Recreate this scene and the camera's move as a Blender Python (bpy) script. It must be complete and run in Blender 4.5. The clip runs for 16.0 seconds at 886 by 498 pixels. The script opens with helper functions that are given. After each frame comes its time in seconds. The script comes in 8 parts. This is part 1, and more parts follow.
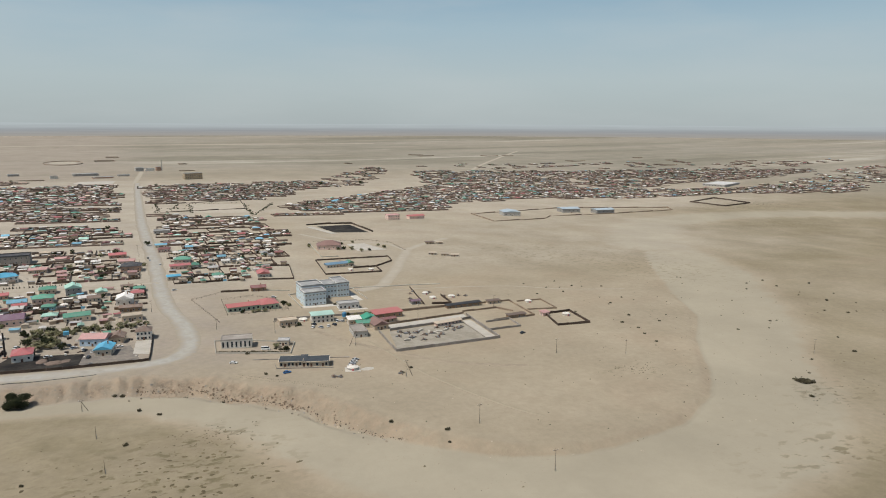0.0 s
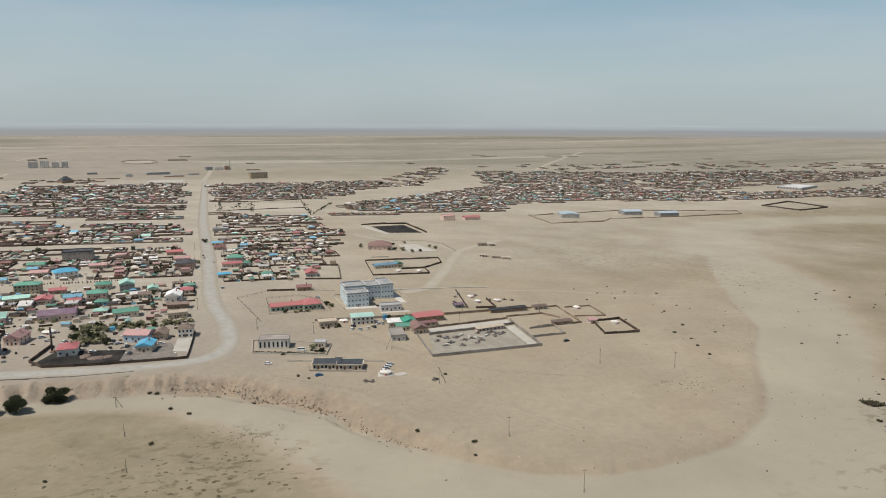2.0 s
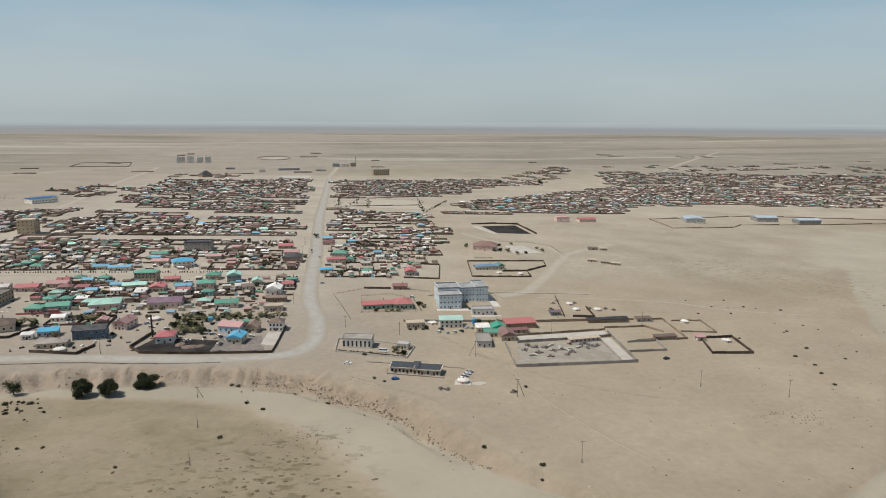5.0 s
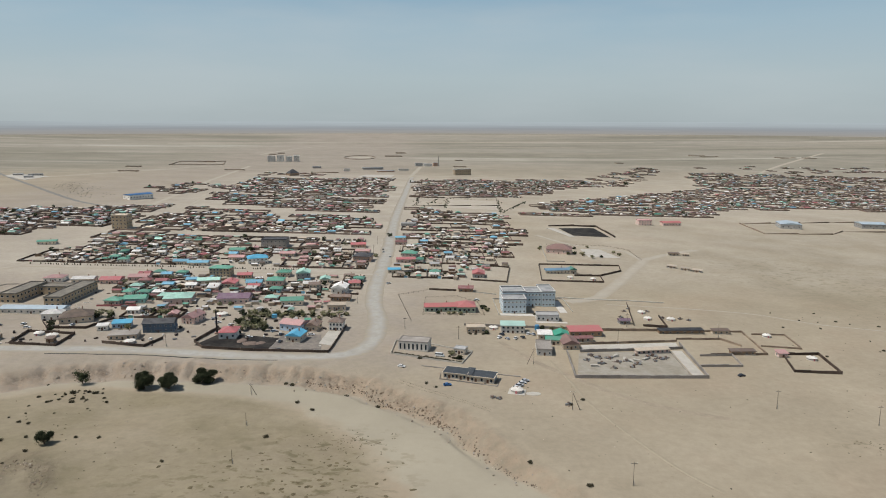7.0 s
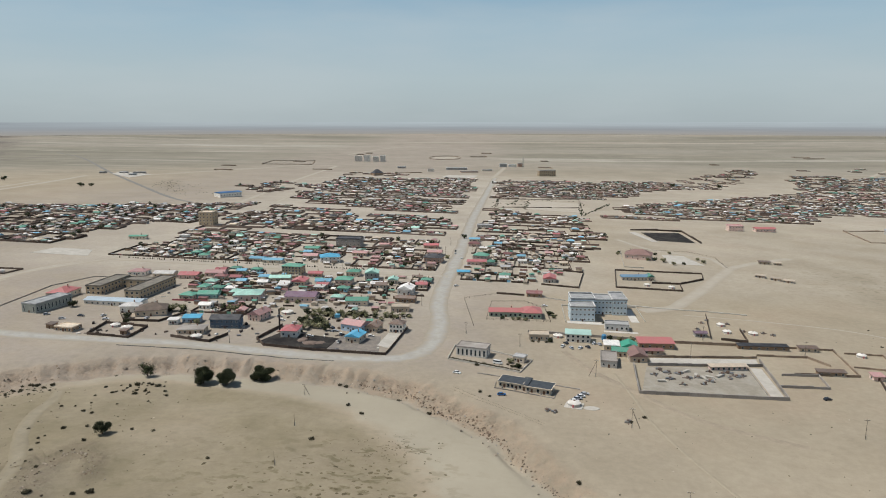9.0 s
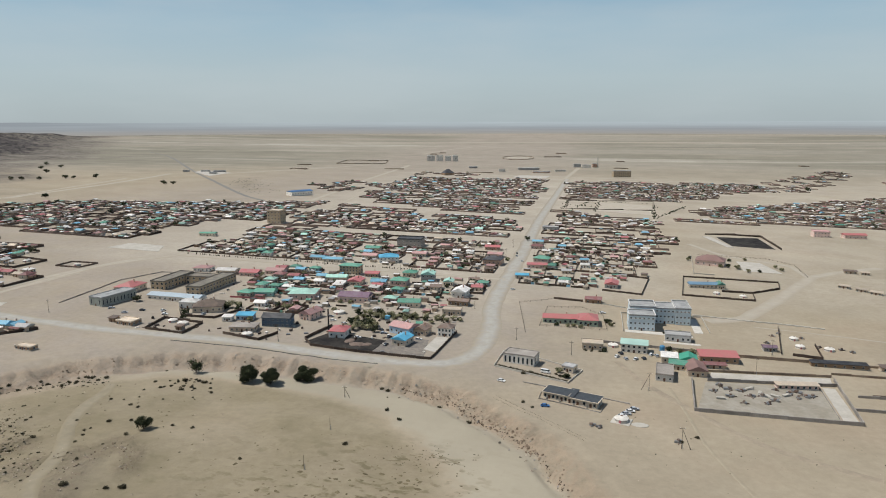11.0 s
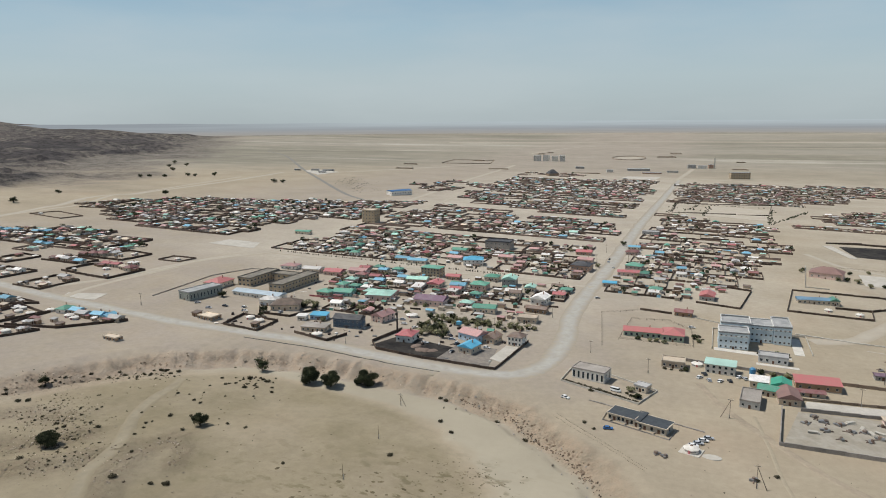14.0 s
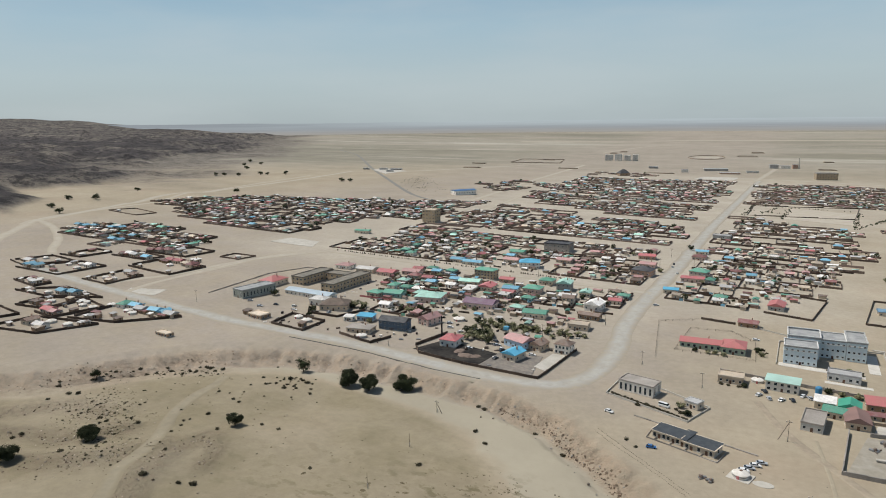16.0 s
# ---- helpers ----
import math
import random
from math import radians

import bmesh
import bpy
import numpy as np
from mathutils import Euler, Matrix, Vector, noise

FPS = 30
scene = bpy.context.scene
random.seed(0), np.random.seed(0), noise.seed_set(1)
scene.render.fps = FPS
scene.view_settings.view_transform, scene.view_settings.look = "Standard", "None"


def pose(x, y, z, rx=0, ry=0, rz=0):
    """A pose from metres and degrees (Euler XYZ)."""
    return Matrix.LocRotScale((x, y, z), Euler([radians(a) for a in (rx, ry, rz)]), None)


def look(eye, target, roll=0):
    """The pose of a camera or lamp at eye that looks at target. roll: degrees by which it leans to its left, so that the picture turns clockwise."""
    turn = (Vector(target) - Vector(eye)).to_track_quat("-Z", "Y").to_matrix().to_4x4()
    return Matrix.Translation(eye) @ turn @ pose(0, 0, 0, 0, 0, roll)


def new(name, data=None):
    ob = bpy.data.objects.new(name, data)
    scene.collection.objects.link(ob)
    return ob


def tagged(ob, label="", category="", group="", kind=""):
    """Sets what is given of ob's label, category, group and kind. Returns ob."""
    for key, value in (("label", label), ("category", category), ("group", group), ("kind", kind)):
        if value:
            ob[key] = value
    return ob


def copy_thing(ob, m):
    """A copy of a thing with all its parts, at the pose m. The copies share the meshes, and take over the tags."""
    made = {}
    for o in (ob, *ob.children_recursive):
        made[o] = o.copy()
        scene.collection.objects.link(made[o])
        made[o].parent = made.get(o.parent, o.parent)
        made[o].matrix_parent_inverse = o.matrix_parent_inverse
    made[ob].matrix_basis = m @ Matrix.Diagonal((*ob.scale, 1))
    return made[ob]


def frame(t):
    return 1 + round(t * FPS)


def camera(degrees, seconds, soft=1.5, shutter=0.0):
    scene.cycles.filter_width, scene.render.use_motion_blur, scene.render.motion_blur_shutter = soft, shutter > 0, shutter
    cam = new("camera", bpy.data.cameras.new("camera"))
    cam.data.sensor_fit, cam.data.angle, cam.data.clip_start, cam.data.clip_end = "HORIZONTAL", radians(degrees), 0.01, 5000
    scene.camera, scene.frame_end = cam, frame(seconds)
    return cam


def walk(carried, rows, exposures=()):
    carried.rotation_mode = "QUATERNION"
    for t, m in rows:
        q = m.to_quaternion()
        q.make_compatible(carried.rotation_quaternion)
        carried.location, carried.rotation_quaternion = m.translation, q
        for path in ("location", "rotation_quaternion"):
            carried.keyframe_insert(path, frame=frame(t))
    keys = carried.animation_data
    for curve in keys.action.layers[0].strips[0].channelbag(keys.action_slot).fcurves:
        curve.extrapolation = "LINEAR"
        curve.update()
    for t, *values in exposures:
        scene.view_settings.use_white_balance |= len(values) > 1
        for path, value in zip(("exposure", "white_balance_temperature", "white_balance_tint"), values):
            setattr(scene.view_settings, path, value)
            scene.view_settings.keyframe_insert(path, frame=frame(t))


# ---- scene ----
# ------------------------------------------------------------ camera
UNIT = 1.27  # metres in one unit of the plan below; all is brought to metres at the end
CAM = [
    # seconds, x, y, z in plan units, heading (degrees to the left of +y), pitch, lean
    (0.0, -16.39, -484.81, 110.04, -24.960, -10.412, 0.275),
    (0.5, -12.49, -483.88, 109.98, -23.777, -10.414, 0.234),
    (1.0, -8.60, -482.91, 109.91, -22.485, -10.423, 0.205),
    (1.5, -4.72, -481.82, 109.80, -21.149, -10.426, 0.187),
    (2.0, -0.87, -480.57, 109.66, -19.418, -10.405, 0.217),
    (2.5, 2.89, -479.17, 109.57, -17.671, -10.413, 0.244),
    (3.0, 6.53, -477.72, 109.49, -15.864, -10.414, 0.245),
    (3.5, 10.05, -476.20, 109.40, -14.132, -10.436, 0.233),
    (4.0, 13.52, -474.60, 109.34, -12.289, -10.484, 0.275),
    (6.5, 30.59, -465.95, 109.30, -3.394, -10.614, 0.197),
    (7.0, 33.99, -464.06, 109.29, -1.440, -10.613, 0.156),
    (7.5, 37.28, -462.00, 109.30, 0.356, -10.613, 0.091),
    (8.0, 40.48, -459.81, 109.27, 2.285, -10.605, 0.066),
    (8.5, 43.56, -457.46, 109.19, 4.116, -10.609, 0.028),
    (9.0, 46.51, -454.99, 109.12, 6.017, -10.588, 0.036),
    (11.5, 60.70, -442.13, 109.10, 14.021, -10.605, -0.178),
    (12.0, 63.41, -439.37, 109.19, 15.627, -10.594, -0.211),
    (12.5, 66.06, -436.62, 109.31, 17.178, -10.595, -0.266),
    (13.0, 68.71, -433.88, 109.46, 18.806, -10.597, -0.282),
    (13.5, 71.29, -431.07, 109.57, 20.347, -10.608, -0.379),
    (14.0, 73.74, -428.18, 109.67, 21.914, -10.612, -0.447),
    (14.5, 76.03, -425.19, 109.77, 23.456, -10.619, -0.536),
    (15.0, 78.22, -422.06, 109.88, 25.065, -10.639, -0.576),
    (15.5, 80.30, -418.90, 109.99, 26.533, -10.663, -0.663),
    (16.0, 82.30, -415.65, 110.10, 28.077, -10.650, -0.702),
]


def cam_pose(x, y, z, head, pitch, lean):
    a, p = radians(head), radians(pitch)
    way = Vector((-math.sin(a) * math.cos(p), math.cos(a) * math.cos(p), math.sin(p)))
    eye = Vector((x, y, z)) * UNIT
    return look(eye, eye + way * 100, lean)


cam = camera(66.02, 16.0, soft=1.0)
walk(cam, [(row[0], cam_pose(*row[1:])) for row in CAM], exposures=[(0.0, -0.07, 6560, 10), (3.5, -0.09, 6500, 10), (6.5, -0.11, 6410, 10), (9.0, -0.07, 6350, 9.5), (12.5, -0.03, 6370, 9.5), (16.0, -0.03, 6380, 9)])

# ------------------------------------------------------------ world and sun
SUN_UP, SUN_TO = 61.0, (-0.985, -0.17)
world = bpy.data.worlds.new("sky")
scene.world = world
world.use_nodes = True
wn, wl = world.node_tree.nodes, world.node_tree.links
sky = wn.new("ShaderNodeTexSky")
sky.sky_type, sky.sun_disc = "NISHITA", False
sky.sun_elevation = radians(SUN_UP)
sky.sun_rotation = math.atan2(SUN_TO[0], SUN_TO[1])
sky.altitude, sky.air_density, sky.dust_density, sky.ozone_density = 1400, 1.0, 3.0, 1.0
background = wn["Background"]
# thin high haze over the blue: paler towards the horizon, with faint streaks of cloud
tex = wn.new("ShaderNodeTexCoord")
sep = wn.new("ShaderNodeSeparateXYZ")
wl.new(tex.outputs["Generated"], sep.inputs[0])
veil = wn.new("ShaderNodeValToRGB")
wl.new(sep.outputs[2], veil.inputs[0])
stops = veil.color_ramp.elements
stops[0].position, stops[0].color = 0.0, (0.45, 0.515, 0.532, 1)
stops[1].position, stops[1].color = 1.0, (0.035, 0.075, 0.165, 1)
for at, colour in ((0.06, (0.485, 0.575, 0.598, 1)), (0.13, (0.41, 0.55, 0.625, 1)), (0.2, (0.26, 0.43, 0.57, 1)), (0.4, (0.065, 0.12, 0.22, 1))):
    stops.new(at).color = colour
streak = wn.new("ShaderNodeMapping")
streak.inputs["Scale"].default_value = (1.6, 1.6, 7.0)
wl.new(tex.outputs["Generated"], streak.inputs["Vector"])
cloud = wn.new("ShaderNodeTexNoise")
cloud.inputs["Scale"].default_value, cloud.inputs["Detail"].default_value, cloud.inputs["Roughness"].default_value = 1.7, 5, 0.55
wl.new(streak.outputs[0], cloud.inputs["Vector"])
thin = wn.new("ShaderNodeMapRange")
thin.inputs["From Min"].default_value, thin.inputs["From Max"].default_value = 0.42, 0.68
thin.inputs["To Max"].default_value = 0.46
wl.new(cloud.outputs["Fac"], thin.inputs["Value"])
hazy = wn.new("ShaderNodeMix")
hazy.data_type = "RGBA"
hazy.inputs["B"].default_value = (0.55, 0.615, 0.635, 1)
wl.new(thin.outputs[0], hazy.inputs["Factor"])
wl.new(veil.outputs[0], hazy.inputs["A"])
dim = wn.new("ShaderNodeVectorMath")
dim.operation = "SCALE"
dim.inputs["Scale"].default_value = 0.07
wl.new(sky.outputs[0], dim.inputs[0])
blend = wn.new("ShaderNodeMix")
blend.data_type = "RGBA"
blend.inputs["Factor"].default_value = 0.85
wl.new(dim.outputs[0], blend.inputs["A"])
wl.new(hazy.outputs["Result"], blend.inputs["B"])
wl.new(blend.outputs["Result"], background.inputs["Color"])
background.inputs["Strength"].default_value = 1.0

sun = new("sun", bpy.data.lights.new("sun", "SUN"))
sun.data.energy, sun.data.angle, sun.data.color = 4.1, radians(0.55), (1.0, 0.95, 0.87)
flat = math.cos(radians(SUN_UP))
sun.matrix_world = look((SUN_TO[0] * flat * 500, SUN_TO[1] * flat * 500, math.sin(radians(SUN_UP)) * 500), (0, 0, 0))


# ------------------------------------------------------------ materials
def material(name, colour, rough=0.85, spread=0.12, scale=1.5, second=None, patch=12.0, bump=0.0, metal=0.0, island=0.0, thing=0.0, drift=None):
    """Plain stuff with grain at two scales: fine noise of size 1/scale m, patches of about `patch` m towards `second`."""
    m = bpy.data.materials.new(name)
    m.use_nodes = True
    n, l = m.node_tree.nodes, m.node_tree.links
    b = n["Principled BSDF"]
    b.inputs["Roughness"].default_value, b.inputs["Metallic"].default_value = rough, metal
    b.inputs["Specular IOR Level"].default_value = 0.15 if rough > 0.8 else 0.4
    geo = n.new("ShaderNodeNewGeometry")
    fine, wide = n.new("ShaderNodeTexNoise"), n.new("ShaderNodeTexNoise")
    fine.inputs["Scale"].default_value, fine.inputs["Detail"].default_value = scale, 5
    wide.inputs["Scale"].default_value, wide.inputs["Detail"].default_value = 1.0 / patch, 3
    l.new(geo.outputs["Position"], fine.inputs["Vector"])
    l.new(geo.outputs["Position"], wide.inputs["Vector"])
    second = second or tuple(c * 0.8 for c in colour)
    ramp = n.new("ShaderNodeMapRange")
    ramp.inputs["From Min"].default_value, ramp.inputs["From Max"].default_value = 0.35, 0.65
    l.new(wide.outputs["Fac"], ramp.inputs["Value"])
    mix = n.new("ShaderNodeMix")
    mix.data_type = "RGBA"
    mix.inputs["A"].default_value, mix.inputs["B"].default_value = (*colour, 1), (*second, 1)
    l.new(ramp.outputs[0], mix.inputs["Factor"])
    hsv = n.new("ShaderNodeHueSaturation")
    l.new(mix.outputs["Result"], hsv.inputs["Color"])
    if drift:
        # soil blown over the edges of a road
        side = n.new("ShaderNodeAttribute")
        side.attribute_name = "side"
        add = n.new("ShaderNodeMath")
        add.operation = "MULTIPLY_ADD"
        l.new(fine.outputs["Fac"], add.inputs[0])
        add.inputs[1].default_value = 0.9
        l.new(side.outputs["Fac"], add.inputs[2])
        near = n.new("ShaderNodeMapRange")
        near.inputs["From Min"].default_value, near.inputs["From Max"].default_value = 0.75, 1.25
        l.new(add.outputs[0], near.inputs["Value"])
        soil = n.new("ShaderNodeMix")
        soil.data_type = "RGBA"
        soil.inputs["B"].default_value = (*drift, 1)
        l.new(near.outputs[0], soil.inputs["Factor"])
        l.new(mix.outputs["Result"], soil.inputs["A"])
        l.new(soil.outputs["Result"], hsv.inputs["Color"])
    val = n.new("ShaderNodeMapRange")
    val.inputs["From Min"].default_value, val.inputs["From Max"].default_value = 0.25, 0.75
    val.inputs["To Min"].default_value, val.inputs["To Max"].default_value = 1 - spread, 1 + spread
    l.new(fine.outputs["Fac"], val.inputs["Value"])
    last = val.outputs[0]
    for amount, socket in ((island, geo.outputs["Random Per Island"]), (thing, n.new("ShaderNodeObjectInfo").outputs["Random"])):
        if amount:
            r = n.new("ShaderNodeMapRange")
            r.inputs["To Min"].default_value, r.inputs["To Max"].default_value = 1 - amount, 1 + amount
            l.new(socket, r.inputs["Value"])
            mul = n.new("ShaderNodeMath")
            mul.operation = "MULTIPLY"
            l.new(last, mul.inputs[0])
            l.new(r.outputs[0], mul.inputs[1])
            last = mul.outputs[0]
    l.new(last, hsv.inputs["Value"])
    l.new(hsv.outputs[0], b.inputs["Base Color"])
    if bump:
        bm = n.new("ShaderNodeBump")
        bm.inputs["Strength"].default_value, bm.inputs["Distance"].default_value = 0.6, bump
        l.new(fine.outputs["Fac"], bm.inputs["Height"])
        l.new(bm.outputs[0], b.inputs["Normal"])
    return m


def ground_material():
    """Steppe soil: sand, gravel and thin grass by cover attribute, bare red earth where it is steep."""
    m = bpy.data.materials.new("steppe_ground")
    m.use_nodes = True
    n, l = m.node_tree.nodes, m.node_tree.links
    b = n["Principled BSDF"]
    b.inputs["Roughness"].default_value = 0.95
    b.inputs["Specular IOR Level"].default_value = 0.15
    geo = n.new("ShaderNodeNewGeometry")
    cover = n.new("ShaderNodeAttribute")
    cover.attribute_name = "cover"
    parts = n.new("ShaderNodeSeparateColor")
    l.new(cover.outputs["Color"], parts.inputs[0])

    def noise_at(scale, detail=6, rough=0.6, stretch=None):
        t = n.new("ShaderNodeTexNoise")
        t.inputs["Scale"].default_value, t.inputs["Detail"].default_value, t.inputs["Roughness"].default_value = scale, detail, rough
        if stretch:
            mp = n.new("ShaderNodeMapping")
            mp.inputs["Scale"].default_value = stretch[:3]
            mp.inputs["Rotation"].default_value = (0, 0, stretch[3])
            l.new(geo.outputs["Position"], mp.inputs["Vector"])
            l.new(mp.outputs[0], t.inputs["Vector"])
        else:
            l.new(geo.outputs["Position"], t.inputs["Vector"])
        return t.outputs["Fac"]

    def ramp(fac, a, z, lo=0.0, hi=1.0):
        r = n.new("ShaderNodeMapRange")
        r.inputs["From Min"].default_value, r.inputs["From Max"].default_value = a, z
        r.inputs["To Min"].default_value, r.inputs["To Max"].default_value = lo, hi
        l.new(fac, r.inputs["Value"])
        return r.outputs[0]

    def times(a, c):
        k = n.new("ShaderNodeMath")
        k.operation = "MULTIPLY"
        for s, v in zip(k.inputs, (a, c)):
            if isinstance(v, float):
                s.default_value = v
            else:
                l.new(v, s)
        return k.outputs[0]

    def over(under, colour, fac):
        k = n.new("ShaderNodeMix")
        k.data_type = "RGBA"
        if isinstance(under, tuple):
            k.inputs["A"].default_value = (*under, 1)
        else:
            l.new(under, k.inputs["A"])
        k.inputs["B"].default_value = (*colour, 1)
        l.new(fac, k.inputs["Factor"])
        return k.outputs["Result"]

    c = over(SOIL, SOIL_PALE, ramp(noise_at(0.02, 5), 0.38, 0.66))
    c = over(c, SOIL_RED, ramp(noise_at(0.011, 4), 0.5, 0.72, 0, 0.55))
    # thin grass in broad patches
    c = over(c, GRASS, times(parts.outputs[1], ramp(noise_at(0.014, 7, 0.65), 0.30, 0.60, 0.2, 1.0)))
    # far plain: haze tint painted in, under long streaks of grass and pale dust
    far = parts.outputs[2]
    c = over(c, PLAIN_HAZE, times(far, ramp(noise_at(0.0016, 7, 0.6, (0.7, 1.6, 1, 0.12)), 0.30, 0.58, 0.7, 1.0)))
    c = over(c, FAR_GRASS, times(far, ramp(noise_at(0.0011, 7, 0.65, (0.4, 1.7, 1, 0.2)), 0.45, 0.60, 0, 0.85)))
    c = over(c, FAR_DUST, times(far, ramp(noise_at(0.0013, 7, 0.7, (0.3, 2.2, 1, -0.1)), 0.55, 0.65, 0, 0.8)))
    # sand of the river bed
    edge = n.new("ShaderNodeMath")
    edge.operation = "ADD"
    l.new(parts.outputs[0], edge.inputs[0])
    l.new(ramp(noise_at(0.06, 5), 0.3, 0.7, -0.25, 0.25), edge.inputs[1])
    c = over(c, SAND, ramp(edge.outputs[0], 0.3, 0.75, 0, 0.9))
    # trodden, sooty soil in and round the town
    c = over(c, TOWN, times(cover.outputs["Alpha"], ramp(noise_at(0.035, 6, 0.65), 0.28, 0.62, 0.35, 1.0)))
    # pale dust of the streets and open squares
    dusty = n.new("ShaderNodeAttribute")
    dusty.attribute_name = "dust"
    c = over(c, DUST, times(dusty.outputs["Fac"], ramp(noise_at(0.02, 6, 0.6), 0.25, 0.6, 0.4, 0.9)))
    # bare earth on the eroded bank; dark soil and recess shade painted down the gullies
    worn = n.new("ShaderNodeAttribute")
    worn.attribute_name = "bank"
    c = over(c, EARTH, times(ramp(worn.outputs["Fac"], 0.1, 0.75), ramp(noise_at(0.16, 8, 0.75), 0.38, 0.62, 0.05, 0.8)))
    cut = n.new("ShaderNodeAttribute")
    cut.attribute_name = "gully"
    c = over(c, EARTH_SHADE, times(ramp(cut.outputs["Fac"], 0.55, 1.0, 0, 0.7), ramp(noise_at(0.3, 7, 0.7), 0.42, 0.6)))
    # stony ledges of the terrace
    stony = n.new("ShaderNodeAttribute")
    stony.attribute_name = "gravel"
    c = over(c, GRAVEL, times(ramp(stony.outputs["Fac"], 0.05, 0.8), ramp(noise_at(0.22, 8, 0.72), 0.44, 0.66, 0.0, 0.6)))
    # low dark grass in clumps
    clump = n.new("ShaderNodeAttribute")
    clump.attribute_name = "clump"
    c = over(c, (0.15, 0.125, 0.072), times(clump.outputs["Fac"], ramp(noise_at(0.13, 4, 0.55, (1.0, 1.5, 1, 0.4)), 0.55, 0.63, 0, 0.8)))
    # hills: pale rocky soil under dark scrub, thickest near their foot
    rocky = n.new("ShaderNodeAttribute")
    rocky.attribute_name = "rock"
    c = over(c, (0.215, 0.188, 0.158), times(ramp(rocky.outputs["Fac"], 0.05, 0.35), ramp(noise_at(0.010, 7, 0.65), 0.26, 0.5, 0.3, 1.0)))
    c = over(c, (0.07, 0.063, 0.064), times(ramp(rocky.outputs["Fac"], 0.15, 0.7), ramp(noise_at(0.0045, 8, 0.72, (1.0, 0.7, 1, 0.6)), 0.34, 0.52, 0, 0.95)))
    c = over(c, (0.04, 0.036, 0.037), times(ramp(rocky.outputs["Fac"], 0.06, 0.5), ramp(noise_at(0.03, 9, 0.8), 0.47, 0.56, 0, 0.92)))
    c = over(c, (0.25, 0.215, 0.175), times(ramp(rocky.outputs["Fac"], 0.1, 0.6), ramp(noise_at(0.006, 8, 0.75, (0.7, 1.6, 1, 0.3)), 0.60, 0.68, 0, 0.75)))
    # fine stones, tracks of dust, tufts
    c = over(c, (0.17, 0.13, 0.085), times(ramp(noise_at(0.9, 3), 0.64, 0.72, 0, 0.45), ramp(noise_at(0.03, 4), 0.45, 0.65)))
    hsv = n.new("ShaderNodeHueSaturation")
    l.new(c, hsv.inputs["Color"])
    # the bed is even sand; all else is mottled
    calm = n.new("ShaderNodeMix")
    calm.data_type = "FLOAT"
    l.new(ramp(parts.outputs[0], 0.1, 0.6, 0, 0.75), calm.inputs["Factor"])
    l.new(ramp(noise_at(0.25, 8, 0.7), 0.25, 0.75, 0.88, 1.12), calm.inputs["A"])
    calm.inputs["B"].default_value = 1.0
    l.new(times(calm.outputs["Result"], ramp(noise_at(0.012, 6, 0.65), 0.3, 0.7, 0.9, 1.1)), hsv.inputs["Value"])
    l.new(hsv.outputs[0], b.inputs["Base Color"])
    relief = n.new("ShaderNodeMath")
    relief.operation = "MAXIMUM"
    l.new(worn.outputs["Fac"], relief.inputs[0])
    l.new(stony.outputs["Fac"], relief.inputs[1])
    bp = n.new("ShaderNodeBump")
    bp.inputs["Strength"].default_value, bp.inputs["Distance"].default_value = 0.9, 1.5
    l.new(times(noise_at(0.35, 9, 0.72), ramp(relief.outputs[0], 0.0, 0.8, 0.12, 1.3)), bp.inputs["Height"])
    rills = n.new("ShaderNodeTexNoise")
    rills.noise_type = "RIDGED_MULTIFRACTAL"
    rills.inputs["Scale"].default_value, rills.inputs["Detail"].default_value = 0.11, 6
    l.new(geo.outputs["Position"], rills.inputs["Vector"])
    cutting = n.new("ShaderNodeBump")
    cutting.invert = True
    cutting.inputs["Strength"].default_value, cutting.inputs["Distance"].default_value = 0.7, 0.9
    l.new(times(rills.outputs["Fac"], ramp(worn.outputs["Fac"], 0.15, 0.75)), cutting.inputs["Height"])
    l.new(cutting.outputs[0], bp.inputs["Normal"])
    crag = n.new("ShaderNodeBump")
    crag.inputs["Strength"].default_value, crag.inputs["Distance"].default_value = 1.0, 14.0
    l.new(times(noise_at(0.05, 8, 0.7), ramp(rocky.outputs["Fac"], 0.1, 0.7)), crag.inputs["Height"])
    l.new(bp.outputs[0], crag.inputs["Normal"])
    l.new(crag.outputs[0], b.inputs["Normal"])
    return m


DUST = (0.43, 0.383, 0.315)
SOIL, SOIL_PALE, SOIL_RED = (0.33, 0.279, 0.204), (0.366, 0.312, 0.232), (0.348, 0.272, 0.197)
GRASS, SAND, EARTH = (0.228, 0.192, 0.124), (0.358, 0.32, 0.246), (0.415, 0.318, 0.23)
TOWN, EARTH_SHADE, PLAIN_HAZE = (0.325, 0.281, 0.232), (0.15, 0.105, 0.073), (0.298, 0.27, 0.22)
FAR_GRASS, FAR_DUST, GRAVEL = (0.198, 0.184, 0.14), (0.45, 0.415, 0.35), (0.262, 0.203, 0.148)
M_GROUND = ground_material()


# ------------------------------------------------------------ the land
# the lie of the land: a gentle slope, a dry river bed with an eroded bank, and a plain rising to the horizon
BANK = [(-420, -330), (-330, -300), (-235, -280), (-200, -253), (-186, -226), (-168, -203), (-148, -188), (-128, -178), (-100, -171), (-69, -171), (-40, -174),
        (-18, -178), (4, -186), (24, -204), (44, -224), (57, -251), (70, -270), (94, -295), (115, -303), (134, -305), (171, -299),
        (203, -281), (225, -259), (261, -214), (280, -196), (300, -176), (335, -115), (379, -49), (450, 50), (567, 205), (760, 330)]
_BA = np.array(BANK[:-1], float)
_BD = np.diff(np.array(BANK, float), axis=0)


